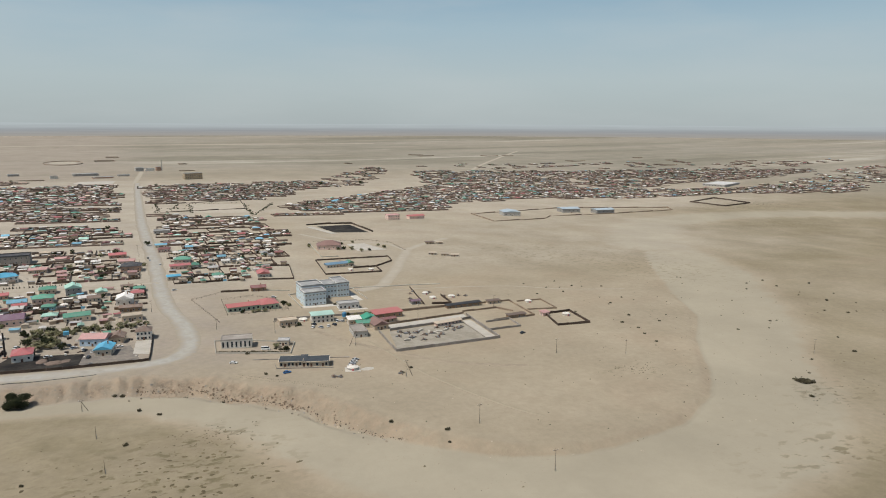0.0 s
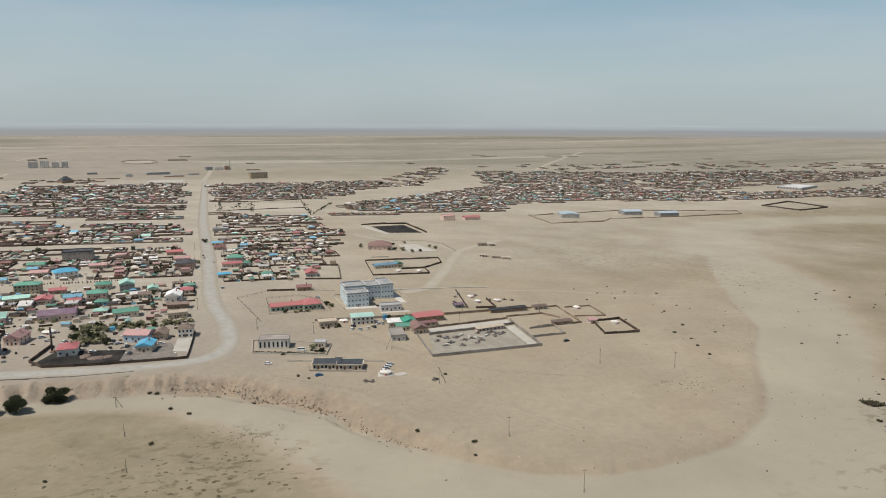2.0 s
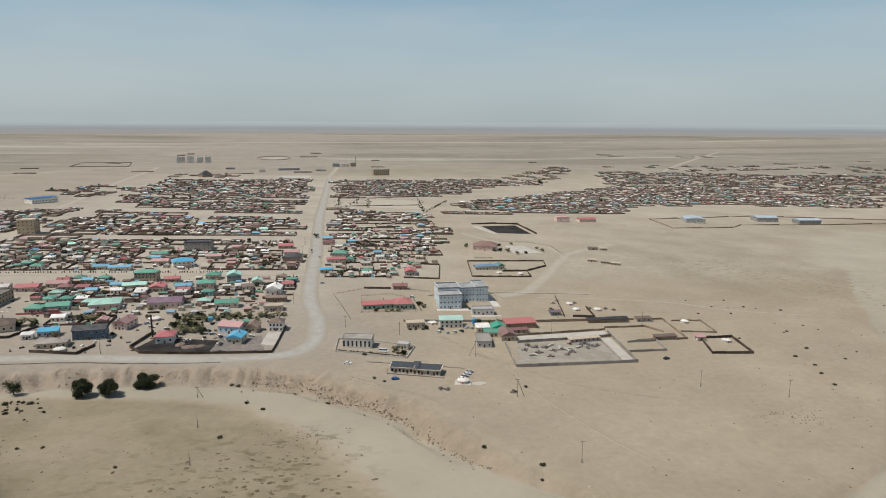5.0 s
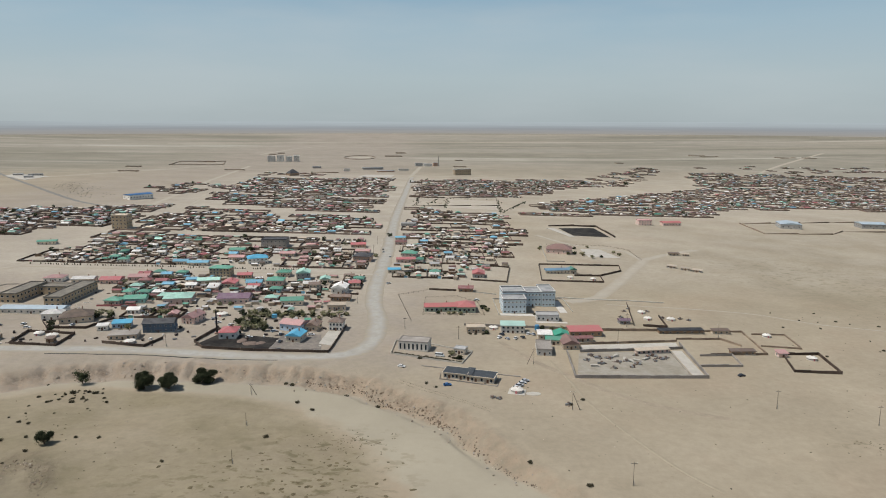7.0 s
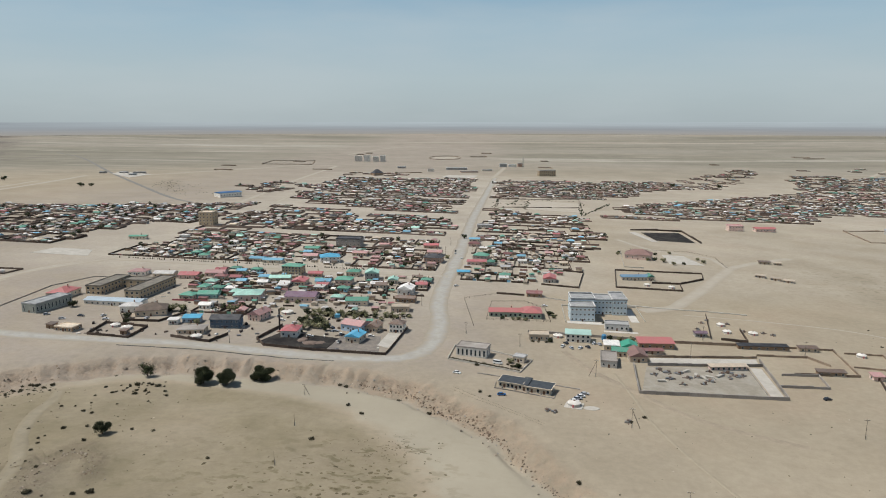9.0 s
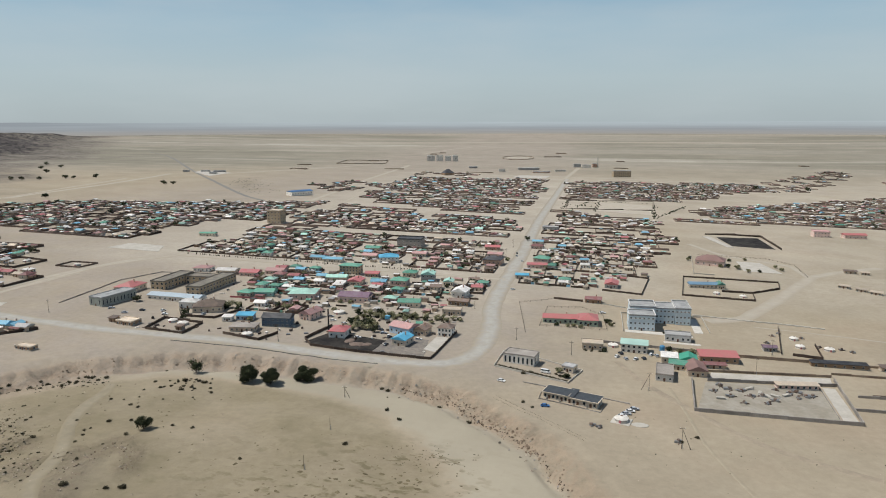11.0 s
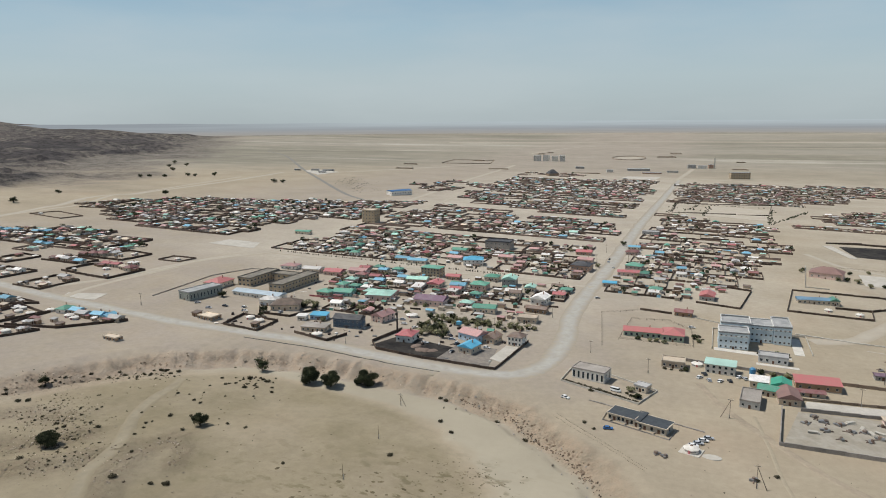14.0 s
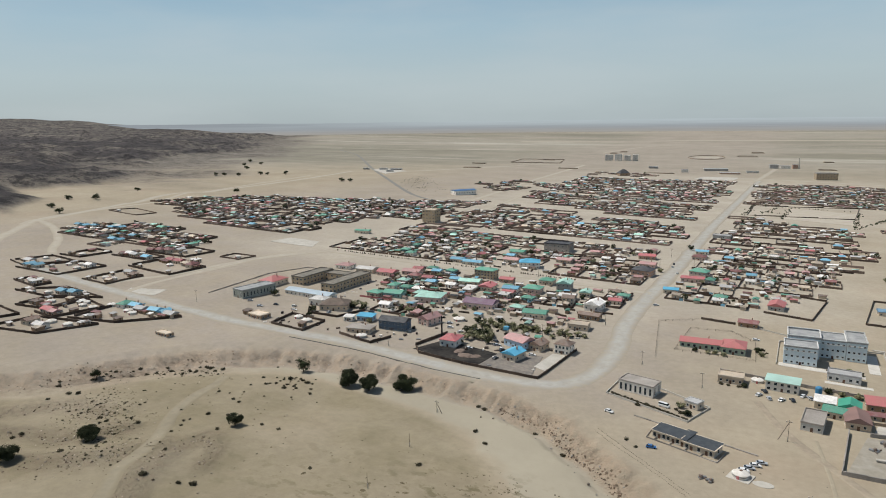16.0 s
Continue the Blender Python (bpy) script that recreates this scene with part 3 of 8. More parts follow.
# ------------------------------------------------------------ building helpers
ROOFS = {
    "maroon": (0.19, 0.07, 0.065), "red": (0.39, 0.115, 0.118), "brown": (0.17, 0.115, 0.085), "green": (0.085, 0.27, 0.19),
    "mint": (0.33, 0.55, 0.46), "blue": (0.15, 0.36, 0.49), "grey": (0.42, 0.41, 0.40), "pale": (0.74, 0.71, 0.67),
    "pink": (0.45, 0.255, 0.24), "purple": (0.15, 0.085, 0.125), "tan": (0.50, 0.41, 0.31), "dark": (0.035, 0.035, 0.04),
}
M_ROOF = {k: material(k + "_sheet_roof", c, 0.65, 0.14, 1.2, tuple(v * 0.7 + 0.07 for v in c), 3.5, island=0.3, thing=0.25) for k, c in ROOFS.items()}
WALLS = {"cream": (0.57, 0.49, 0.39), "white": (0.70, 0.66, 0.60), "log": (0.30, 0.21, 0.14), "brick": (0.42, 0.28, 0.21), "greywall": (0.36, 0.35, 0.33),
         "mud": (0.52, 0.42, 0.32), "palepink": (0.64, 0.48, 0.42), "skyblue": (0.46, 0.58, 0.70), "darkblue": (0.10, 0.14, 0.19), "teal": (0.30, 0.50, 0.47)}
M_WALL = {k: material(k + "_wall", c, 0.85, 0.1, 1.5, tuple(v * 0.8 for v in c), 4, island=0.25, thing=0.18) for k, c in WALLS.items()}
M_FENCE = material("weathered_board_fence", (0.048, 0.036, 0.030), 0.9, 0.2, 3.0, (0.088, 0.066, 0.052), 9, island=0.4, thing=0.3)
# paler fence copies paint haze onto far yards; the first also mixes in nearer
M_PALEFENCE = material("pale_board_fence", (0.088, 0.064, 0.052), 0.9, 0.2, 3.0, (0.145, 0.108, 0.085), 14, island=0.4)
M_HAZEBOARD = material("brown_hazed_boards", (0.165, 0.122, 0.10), 0.9, 0.2, 3.0, (0.25, 0.19, 0.155), 14, island=0.4)
M_FELT = material("white_felt", (0.74, 0.71, 0.66), 0.9, 0.06, 2.0, (0.58, 0.54, 0.48), 3, island=0.15)
M_LEAF = material("dusty_elm_leaf", (0.030, 0.038, 0.019), 0.85, 0.3, 2.0, (0.055, 0.060, 0.030), 2.5, island=0.35)
M_JUNK = material("yard_clutter", (0.13, 0.10, 0.085), 0.9, 0.3, 1.0, (0.045, 0.04, 0.038), 4, island=0.6)


class Bag:
    """Gathers many small solids into one mesh."""

    def __init__(self):
        self.v, self.f, self.m, self.mats = [], [], [], []

    def slot(self, mat):
        if mat not in self.mats:
            self.mats.append(mat)
        return self.mats.index(mat)

    def add(self, verts, faces, mat, x, y, z, a=0.0):
        c, s, k, o = math.cos(a), math.sin(a), self.slot(mat), len(self.v)
        self.v += [(x + c * p[0] - s * p[1], y + s * p[0] + c * p[1], z + p[2]) for p in verts]
        self.f += [tuple(i + o for i in f) for f in faces]
        self.m += [k] * len(faces)

    def box(self, mat, x, y, z, sx, sy, sz, a=0.0):
        hx, hy = sx / 2, sy / 2
        self.add([(-hx, -hy, 0), (hx, -hy, 0), (hx, hy, 0), (-hx, hy, 0), (-hx, -hy, sz), (hx, -hy, sz), (hx, hy, sz), (-hx, hy, sz)], BOX, mat, x, y, z, a)

    def gable(self, mat, x, y, z, sx, sy, rise, a=0.0, hip=0.0, thick=0.12):
        hx, hy, r = sx / 2, sy / 2, sx / 2 - hip
        v = [(-hx, -hy, 0), (hx, -hy, 0), (hx, hy, 0), (-hx, hy, 0), (-hx, -hy, thick), (hx, -hy, thick), (hx, hy, thick), (-hx, hy, thick), (-r, 0, rise), (r, 0, rise)]
        self.add(v, [(3, 2, 1, 0), (0, 1, 5, 4), (1, 2, 6, 5), (2, 3, 7, 6), (3, 0, 4, 7), (4, 5, 9, 8), (6, 7, 8, 9), (5, 6, 9), (7, 4, 8)], mat, x, y, z, a)

    def ger(self, x, y, z, r=2.9, n=10):
        v, f = [], []
        for rr, h in ((r, 0), (r, 1.2), (r * 0.22, 2.0)):
            v += [(math.cos(math.tau * i / n) * rr, math.sin(math.tau * i / n) * rr, h) for i in range(n)]
        for k in range(2):
            f += [(k * n + i, k * n + (i + 1) % n, (k + 1) * n + (i + 1) % n, (k + 1) * n + i) for i in range(n)]
        f.append(tuple(range(2 * n, 3 * n)))
        self.add(v, f, M_FELT, x, y, z)

    def bush(self, x, y, z, r, rng):
        for i in range(24):
            a, b, c = rng.uniform(-1, 1) * r * 0.7, rng.uniform(-1, 1) * r * 0.7, rng.uniform(0.3, 1.5) * r
            s = r * rng.uniform(0.3, 0.55)
            self.add([(-s, -s * 0.4, 0), (s, -s * 0.6, s * 0.2), (s * 0.2, s, 0), (0, 0, s * 0.8)], [(0, 1, 3), (1, 2, 3), (2, 0, 3), (2, 1, 0)], M_LEAF, x + a, y + b, z + c, rng.uniform(0, 6))

    def done(self, name):
        me = bpy.data.meshes.new(name)
        me.from_pydata(self.v, [], self.f)
        for m in self.mats:
            me.materials.append(m)
        me.polygons.foreach_set("material_index", np.array(self.m, np.int32))
        me.update()
        return me


BOX = [(3, 2, 1, 0), (4, 5, 6, 7), (0, 1, 5, 4), (1, 2, 6, 5), (2, 3, 7, 6), (3, 0, 4, 7)]
ROOF_ODDS = ["brown"] * 4 + ["maroon"] * 4 + ["tan"] * 9 + ["grey"] * 7 + ["pale"] * 8 + ["red"] * 3 + ["green"] * 4 + ["mint"] * 3 + ["blue"] * 3 + ["pink"] * 5 + ["dark"] * 2
WALL_ODDS = ["cream"] * 4 + ["log"] * 3 + ["mud"] * 5 + ["brick"] * 3 + ["white"] * 2 + ["greywall"]


def inside(poly, x, y):
    hit, j = False, len(poly) - 1
    for i in range(len(poly)):
        (xi, yi), (xj, yj) = poly[i], poly[j]
        if (yi > y) != (yj > y) and x < (xj - xi) * (y - yi) / (yj - yi) + xi:
            hit = not hit
        j = i
    return hit


def plots_in(poly, rng, wide=22, deep=23, lane=7, turn=0.0, fill=0.93):
    """Plots in pairs of rows with a lane between the pairs: centre, size, turn."""
    xs, ys = [p[0] for p in poly], [p[1] for p in poly]
    cx, cy, span = sum(xs) / len(xs), sum(ys) / len(ys), max(max(xs) - min(xs), max(ys) - min(ys))
    c, s, out = math.cos(turn), math.sin(turn), []
    v, row = -span, 0
    while v < span:
        d = deep * rng.uniform(0.8, 1.2)
        u = -span
        while u < span:
            w = wide * rng.uniform(0.8, 1.25)
            a, b = u + w / 2, v + d / 2
            x, y = cx + c * a - s * b, cy + s * a + c * b
            if inside(poly, x, y) and rng.random() < fill:
                out.append((x, y, w, d, turn + rng.gauss(0, 0.025)))
            u += w
        v += d + (lane if row % 2 else 0.0)
        row += 1
    return out


def fill_plot(bag, x, y, w, d, turn, rng, full=0.85):
    """A fenced yard with a house or two, a felt tent and clutter."""
    c, s = math.cos(turn), math.sin(turn)

    def put(a, b):
        return x + c * a - s * b, y + s * a + c * b

    z = floor_at(x, y)
    h = rng.uniform(1.2, 1.7)
    # haze by material: paler boards at random, always for the far plots
    hazed = rng.random() < 0.65
    for k, (a, b, sx, sy) in enumerate( ((0, -d / 2, w, 0.22), (0, d / 2 - 0.3, w, 0.22), (-w / 2 + 0.15, 0, 0.22, d - 0.6), (w / 2 - 0.15, 0, 0.22, d - 0.6))):
        if rng.random() > (0.97, 0.85, 0.95, 0.6)[k]:
            continue
        px, py = put(a, b)
        bag.box(M_HAZEBOARD if hazed or y > 330 else M_PALEFENCE, px, py, floor_at(px, py) - 0.35, sx, sy, h + 0.35, turn)
    if rng.random() < 0.35:
        px, py = put(rng.uniform(-0.15, 0.15) * w, rng.uniform(-0.1, 0.1) * d)
        long = rng.random() < 0.5
        bag.box(M_HAZEBOARD if y > 200 else M_FENCE, px, py, floor_at(px, py) - 0.35, w * 0.6 if long else 0.22, 0.22 if long else d * 0.6, h + 0.2, turn)
    if rng.random() > full:
        return
    n = rng.choice((3, 3, 4, 5, 5))
    spots = [(-0.28, 0.24), (0.02, 0.27), (0.29, 0.2), (-0.27, -0.2), (0.05, -0.26), (0.28, -0.24)]
    rng.shuffle(spots)
    for i in range(n):
        px, py = put(spots[i][0] * w, spots[i][1] * d)
        pz = floor_at(px, py) - 0.25
        sx, sy = (rng.uniform(5, 8), rng.uniform(4, 6)) if i == 0 else (rng.uniform(2.5, 6), rng.uniform(2, 4))
        hh = rng.uniform(1.9, 2.6) if i == 0 else rng.uniform(1.5, 2.0)
        if rng.random() < 0.3:
            sx, sy = sy, sx
        wall, roof = M_WALL[rng.choice(WALL_ODDS)], M_ROOF[rng.choice(ROOF_ODDS)]
        bag.box(wall, px, py, pz, sx, sy, hh + 0.25, turn)
        kind = rng.random() if i == 0 else 1.0
        if kind < 0.75:
            a = turn if sx >= sy else turn + math.pi / 2
            l, k = max(sx, sy), min(sx, sy)
            bag.gable(roof, px, py, pz + hh + 0.252, l + 0.8, k + 0.9, rng.uniform(0.9, 1.6), a, k / 2 if kind < 0.25 else 0.0)
        else:
            bag.gable(roof, px, py, pz + hh + 0.252, sx + 0.5, sy + 0.5, 0.35, turn)
    if rng.random() < 0.6:
        px, py = put(spots[5][0] * w * 0.9, spots[5][1] * d * 0.9)
        bag.ger(px, py, floor_at(px, py) - 0.1, rng.uniform(2.0, 2.5))
    if rng.random() < 0.3:
        px, py = put(rng.uniform(-0.4, 0.4) * w, rng.uniform(-0.4, 0.4) * d)
        bag.bush(px, py, floor_at(px, py), rng.uniform(1.6, 3.0), rng)
    for i in range(rng.randint(4, 9)):
        px, py = put(rng.uniform(-0.44, 0.44) * w, rng.choice((-0.42, 0.42, rng.uniform(-0.4, 0.4))) * d)
        bag.box(M_JUNK if rng.random() < 0.85 else M_FELT, px, py, floor_at(px, py) - 0.1, rng.uniform(0.8, 3), rng.uniform(0.8, 2.5), rng.uniform(0.5, 1.7), rng.uniform(0, 3))


# ------------------------------------------------------------ things and their parts
def part(name, bm, mat, parent, label=""):
    """Links a bmesh (or a ready mesh) as one mesh object under a thing or a part."""
    if isinstance(bm, bmesh.types.BMesh):
        me = bpy.data.meshes.new(name)
        bm.to_mesh(me)
        bm.free()
        me.materials.append(mat)
    else:
        me = bm
    ob = new(name, me)
    ob.parent = parent
    if label:
        tagged(ob, label)
    return ob


def solid(pieces):
    """A bmesh of bevel-free boxes: (x, y, z of the base's middle, sx, sy, sz[, turn])."""
    bm = bmesh.new()
    for x, y, z, sx, sy, sz, *a in pieces:
        m = Matrix.Translation((x, y, z + sz / 2)) @ Matrix.Rotation(a[0] if a else 0, 4, "Z") @ Matrix.Diagonal((sx, sy, sz, 1))
        bmesh.ops.create_cube(bm, size=1, matrix=m)
    return bm


def bevelled(bm, width, segments=1):
    bmesh.ops.bevel(bm, geom=list(bm.edges), offset=width, segments=segments, affect="EDGES")
    return bm


def lathe(rings, n=16):
    """A turned shape from (radius, height) rings, closed at both ends."""
    bm = bmesh.new()
    loops = [[bm.verts.new((math.cos(math.tau * i / n) * r, math.sin(math.tau * i / n) * r, z)) for i in range(n)] for r, z in rings]
    for a, b in zip(loops, loops[1:]):
        for i in range(n):
            bm.faces.new((a[i], a[(i + 1) % n], b[(i + 1) % n], b[i]))
    bm.faces.new(list(reversed(loops[0])))
    bm.faces.new(loops[-1])
    return bm


def thing(name, x, y, turn, label, category, group="", z=None):
    e = new(name)
    e.empty_display_size = 0.5
    e.matrix_world = pose(x, y, floor_at(x, y) if z is None else z, 0, 0, turn)
    return tagged(e, label, category, group)


M_GLASS = material("dark_window_glass", (0.035, 0.045, 0.055), 0.12, 0.05, 1.0)
M_FRAME = material("white_window_frame", (0.72, 0.71, 0.68), 0.6, 0.05, 3.0)
M_DOOR = material("brown_door_paint", (0.13, 0.07, 0.045), 0.6, 0.1, 3.0, thing=0.3)
M_CONCRETE = material("pale_concrete", (0.50, 0.47, 0.42), 0.9, 0.08, 0.8, (0.42, 0.39, 0.34), 6, 0.02)
M_STEEL = material("dull_steel", (0.30, 0.30, 0.30), 0.5, 0.1, 3.0, metal=0.6)
M_WOODPOLE = material("grey_pole_wood", (0.14, 0.11, 0.085), 0.9, 0.2, 4.0)
M_TYRE = material("black_rubber", (0.025, 0.025, 0.025), 0.8, 0.1, 5.0)
M_MUDWALL = material("mud_brick_wall", (0.25, 0.19, 0.145), 0.95, 0.15, 1.5, (0.33, 0.26, 0.19), 8, 0.04, thing=0.2)
M_GREYWALL = material("cement_block_wall", (0.34, 0.31, 0.28), 0.92, 0.12, 1.5, (0.26, 0.235, 0.21), 8, 0.03, thing=0.15)

_window = {}


def window_mesh(w, h, whole):
    """One casement: a white frame with a set-back dark glass face; where it is near enough, a pane of its own besides."""
    key = (round(w, 1), round(h, 1), whole)
    if key not in _window:
        bm = solid([(0, 0, 0, w, 0.16, h)])
        bm.faces.ensure_lookup_table()
        front = min(bm.faces, key=lambda f: f.calc_center_median().y)
        bmesh.ops.inset_region(bm, faces=[front], thickness=0.1)
        for v in front.verts:
            v.co.y += 0.05
        front.material_index = 1
        out = []
        for name, shape, mats in (("window", bm, [M_FRAME, M_GLASS]),) + (() if whole else (("pane", solid([(0, -0.045, 0.11, w - 0.22, 0.02, h - 0.22)]), [M_GLASS]),)):
            me = bpy.data.meshes.new(name)
            shape.to_mesh(me)
            shape.free()
            for m in mats:
                me.materials.append(m)
            out.append(me)
        _window[key] = out
    return _window[key]


def add_window(parent, x, y, z, turn, w=1.3, h=1.4, whole=False):
    meshes = window_mesh(w, h, whole)
    win = new("window", meshes[0])
    win.parent = parent
    win.matrix_basis = pose(x, y, z, 0, 0, turn)
    if not whole:
        new("pane", meshes[1]).parent = win
    return win


def roof_mesh(kind, w, d, rise, over=0.5, thick=0.18):
    bm = bmesh.new()
    hx, hy = w / 2 + over, d / 2 + over
    if kind == "flat":
        bm.free()
        return solid([(0, 0, 0, w + 0.3, d + 0.3, 0.3), (0, -d / 2, 0.3, w + 0.3, 0.3, rise), (0, d / 2, 0.3, w + 0.3, 0.3, rise),
                      (-w / 2, 0, 0.3, 0.3, d - 0.3, rise), (w / 2, 0, 0.3, 0.3, d - 0.3, rise)])
    if kind == "shed":
        v = [(-hx, -hy, 0), (hx, -hy, 0), (hx, hy, rise), (-hx, hy, rise)]
        v += [(p[0], p[1], p[2] + thick) for p in v]
        f = BOX
    else:
        along = w >= d
        if not along:
            hx, hy = hy, hx
        r = hx - (hy if kind == "hip" else 0.0)
        v = [(-hx, -hy, 0), (hx, -hy, 0), (hx, hy, 0), (-hx, hy, 0), (-hx, -hy, thick), (hx, -hy, thick), (hx, hy, thick), (-hx, hy, thick), (-r, 0, rise), (r, 0, rise)]
        f = [(3, 2, 1, 0), (0, 1, 5, 4), (1, 2, 6, 5), (2, 3, 7, 6), (3, 0, 4, 7), (4, 5, 9, 8), (6, 7, 8, 9), (5, 6, 9), (7, 4, 8)]
        if not along:
            v = [(-p[1], p[0], p[2]) for p in v]
    vs = [bm.verts.new(p) for p in v]
    for q in f:
        bm.faces.new([vs[i] for i in q])
    return bm


TAKEN = []


def building(name, x, y, w, d, h, turn, roof="gable", rise=1.5, wall="cream", cover="brown", rows=1, cols=3, side=1, label="", category="house", group="",
             win=(1.0, 1.05), door=1, chimney=True, sunk=0.8, doors_at=(0.0,), roof_label="", wall_mat=None, roof_mat=None):
    """A house: walls, roof, windows with panes, doors and chimney. Its front faces -y before it is turned."""
    TAKEN.append((x, y, max(w, d) * 0.4))
    z = min(floor_at(x + a, y + b) for a in (-w / 3, w / 3) for b in (-d / 3, d / 3))
    e = thing(name, x, y, turn, label, category, group, z)
    body = part("wall", solid([(0, 0, -sunk, w, d, h + sunk)]), wall_mat or M_WALL[wall], e)
    if group != "yard houses":
        part("plinth", solid([(0, 0, -sunk, w + 0.16, d + 0.16, sunk + 0.45)]), M_CONCRETE, e)
    over = 0.45 if roof != "flat" else 0
    top = part("roof", roof_mesh(roof, w, d, rise, over), roof_mat or M_ROOF[cover], e, roof_label)
    top.location.z = h + 0.004
    storey = h / rows
    wd, ht = win
    whole = y > -40 or group == "yard houses"
    for r in range(rows):
        zz = r * storey + max(0.55, (storey - ht) * 0.55)
        for c in range(cols):
            px = -w / 2 + w * (c + 0.5) / cols
            if r == 0 and door and any(abs(px - q * w) < w / cols * 0.45 for q in doors_at):
                continue
            add_window(e, px, -d / 2 - 0.03, zz, 0, wd, ht, whole)
        for c in range(side):
            py = -d / 2 + d * (c + 0.5) / side
            add_window(e, w / 2 + 0.03, py, zz, 90, wd, ht, whole)
            add_window(e, -w / 2 - 0.03, py, zz, -90, wd, ht, whole)
    if door:
        for q in doors_at:
            dr = part("door", solid([(q * w, -d / 2 - 0.05, 0.1, 0.9, 0.14, 1.65)]), M_DOOR, e)
            if group != "yard houses":
                part("step", solid([(q * w, -d / 2 - 0.6, -0.4, 1.3, 0.8, 0.5)]), M_CONCRETE, e)
    if chimney and roof != "flat":
        part("chimney", solid([(w * 0.18, d * 0.08, h + 0.2, 0.5, 0.5, rise + 0.7), (w * 0.18, d * 0.08, h + rise + 0.9, 0.62, 0.62, 0.14)]), M_WALL["brick"], e)
    return e


def wall_run(name, line, h, mat, label, thick=0.25, closed=False, category="fence", piece="fence_panel", posts=False, group=""):
    """A fence or yard wall along a line, in sections that follow the ground, each a part."""
    pts = [Vector(p) for p in line]
    if closed:
        pts.append(pts[0])
    o = pts[0]
    e = thing(name, o.x, o.y, 0, label, category, group)
    for a, b in zip(pts, pts[1:]):
        n = max(1, round((b - a).length / (7 if a.y < 200 else 45)))
        for i in range(n):
            p, q = a.lerp(b, i / n), a.lerp(b, (i + 1) / n)
            m, l, t = (p + q) / 2, (q - p).length, math.atan2(q.y - p.y, q.x - p.x)
            base = min(floor_at(p.x, p.y), floor_at(q.x, q.y)) - 0.3
            hh = h * random.uniform(0.94, 1.06)
            part(piece, solid([(m.x - o.x, m.y - o.y, base - e.location.z, l + thick * 0.9, thick, hh + 0.3, t)]), mat, e)
            if posts:
                part("post", solid([(p.x - o.x, p.y - o.y, base - e.location.z, thick * 1.7, thick * 1.7, hh + 0.55, t)]), mat, e)
    return e


def wire_run(line, label, h=1.1, closed=False, group="wire fences"):
    """A thin fence of posts and two rails, in sections that follow the ground."""
    pts = [Vector(p) for p in line]
    if closed:
        pts.append(pts[0])
    o = pts[0]
    e = thing("wire_fence", o.x, o.y, 0, label, "fence", group)
    for a, b in zip(pts, pts[1:]):
        n = max(1, round((b - a).length / 4))
        for i in range(n):
            p, q = a.lerp(b, i / n), a.lerp(b, (i + 1) / n)
            m, l, t = (p + q) / 2, (q - p).length, math.atan2(q.y - p.y, q.x - p.x)
            z = floor_at(m.x, m.y) - e.location.z
            part("rail", solid([(m.x - o.x, m.y - o.y, z + k * h, l, 0.05, 0.06, t) for k in (0.5, 0.92)]), M_WOODPOLE, e)
            part("post", solid([(p.x - o.x, p.y - o.y, z - 0.3, 0.12, 0.12, h + 0.3, t)]), M_WOODPOLE, e)
    return e


def ger(x, y, r, label, turn=0, group="felt tents in the yards"):
    e = thing("ger", x, y, turn, label, "felt tent", group)
    e.location.z -= 0.05
    part("wall", lathe([(r, 0), (r * 1.01, 0.5), (r, 1.25)], 18), M_FELT, e)
    part("roof", lathe([(r * 1.06, 1.2), (r * 0.6, 1.75), (r * 0.2, 2.05)], 18), M_FELT, e)
    part("crown", lathe([(r * 0.2, 2.053), (r * 0.19, 2.15), (0.05, 2.22)], 12), M_DOOR, e, "dark wooden roof crown")
    part("band", lathe([(r * 1.02, 0.7), (r * 1.025, 0.72), (r * 1.025, 0.8), (r * 1.02, 0.82)], 18), M_FENCE, e, "brown rope band")
    part("door", solid([(0, -r - 0.02, 0.05, 0.8, 0.2, 1.15)]), M_ROOF["red"], e, "red painted wooden door")
    return e


CARPAINT = {k: material(k + "_car_paint", c, 0.25, 0.02, 1.0, c) for k, c in
            {"white": (0.75, 0.75, 0.74), "silver": (0.45, 0.47, 0.5), "dark": (0.04, 0.045, 0.055), "blue": (0.05, 0.15, 0.36), "red": (0.36, 0.04, 0.04)}.items()}


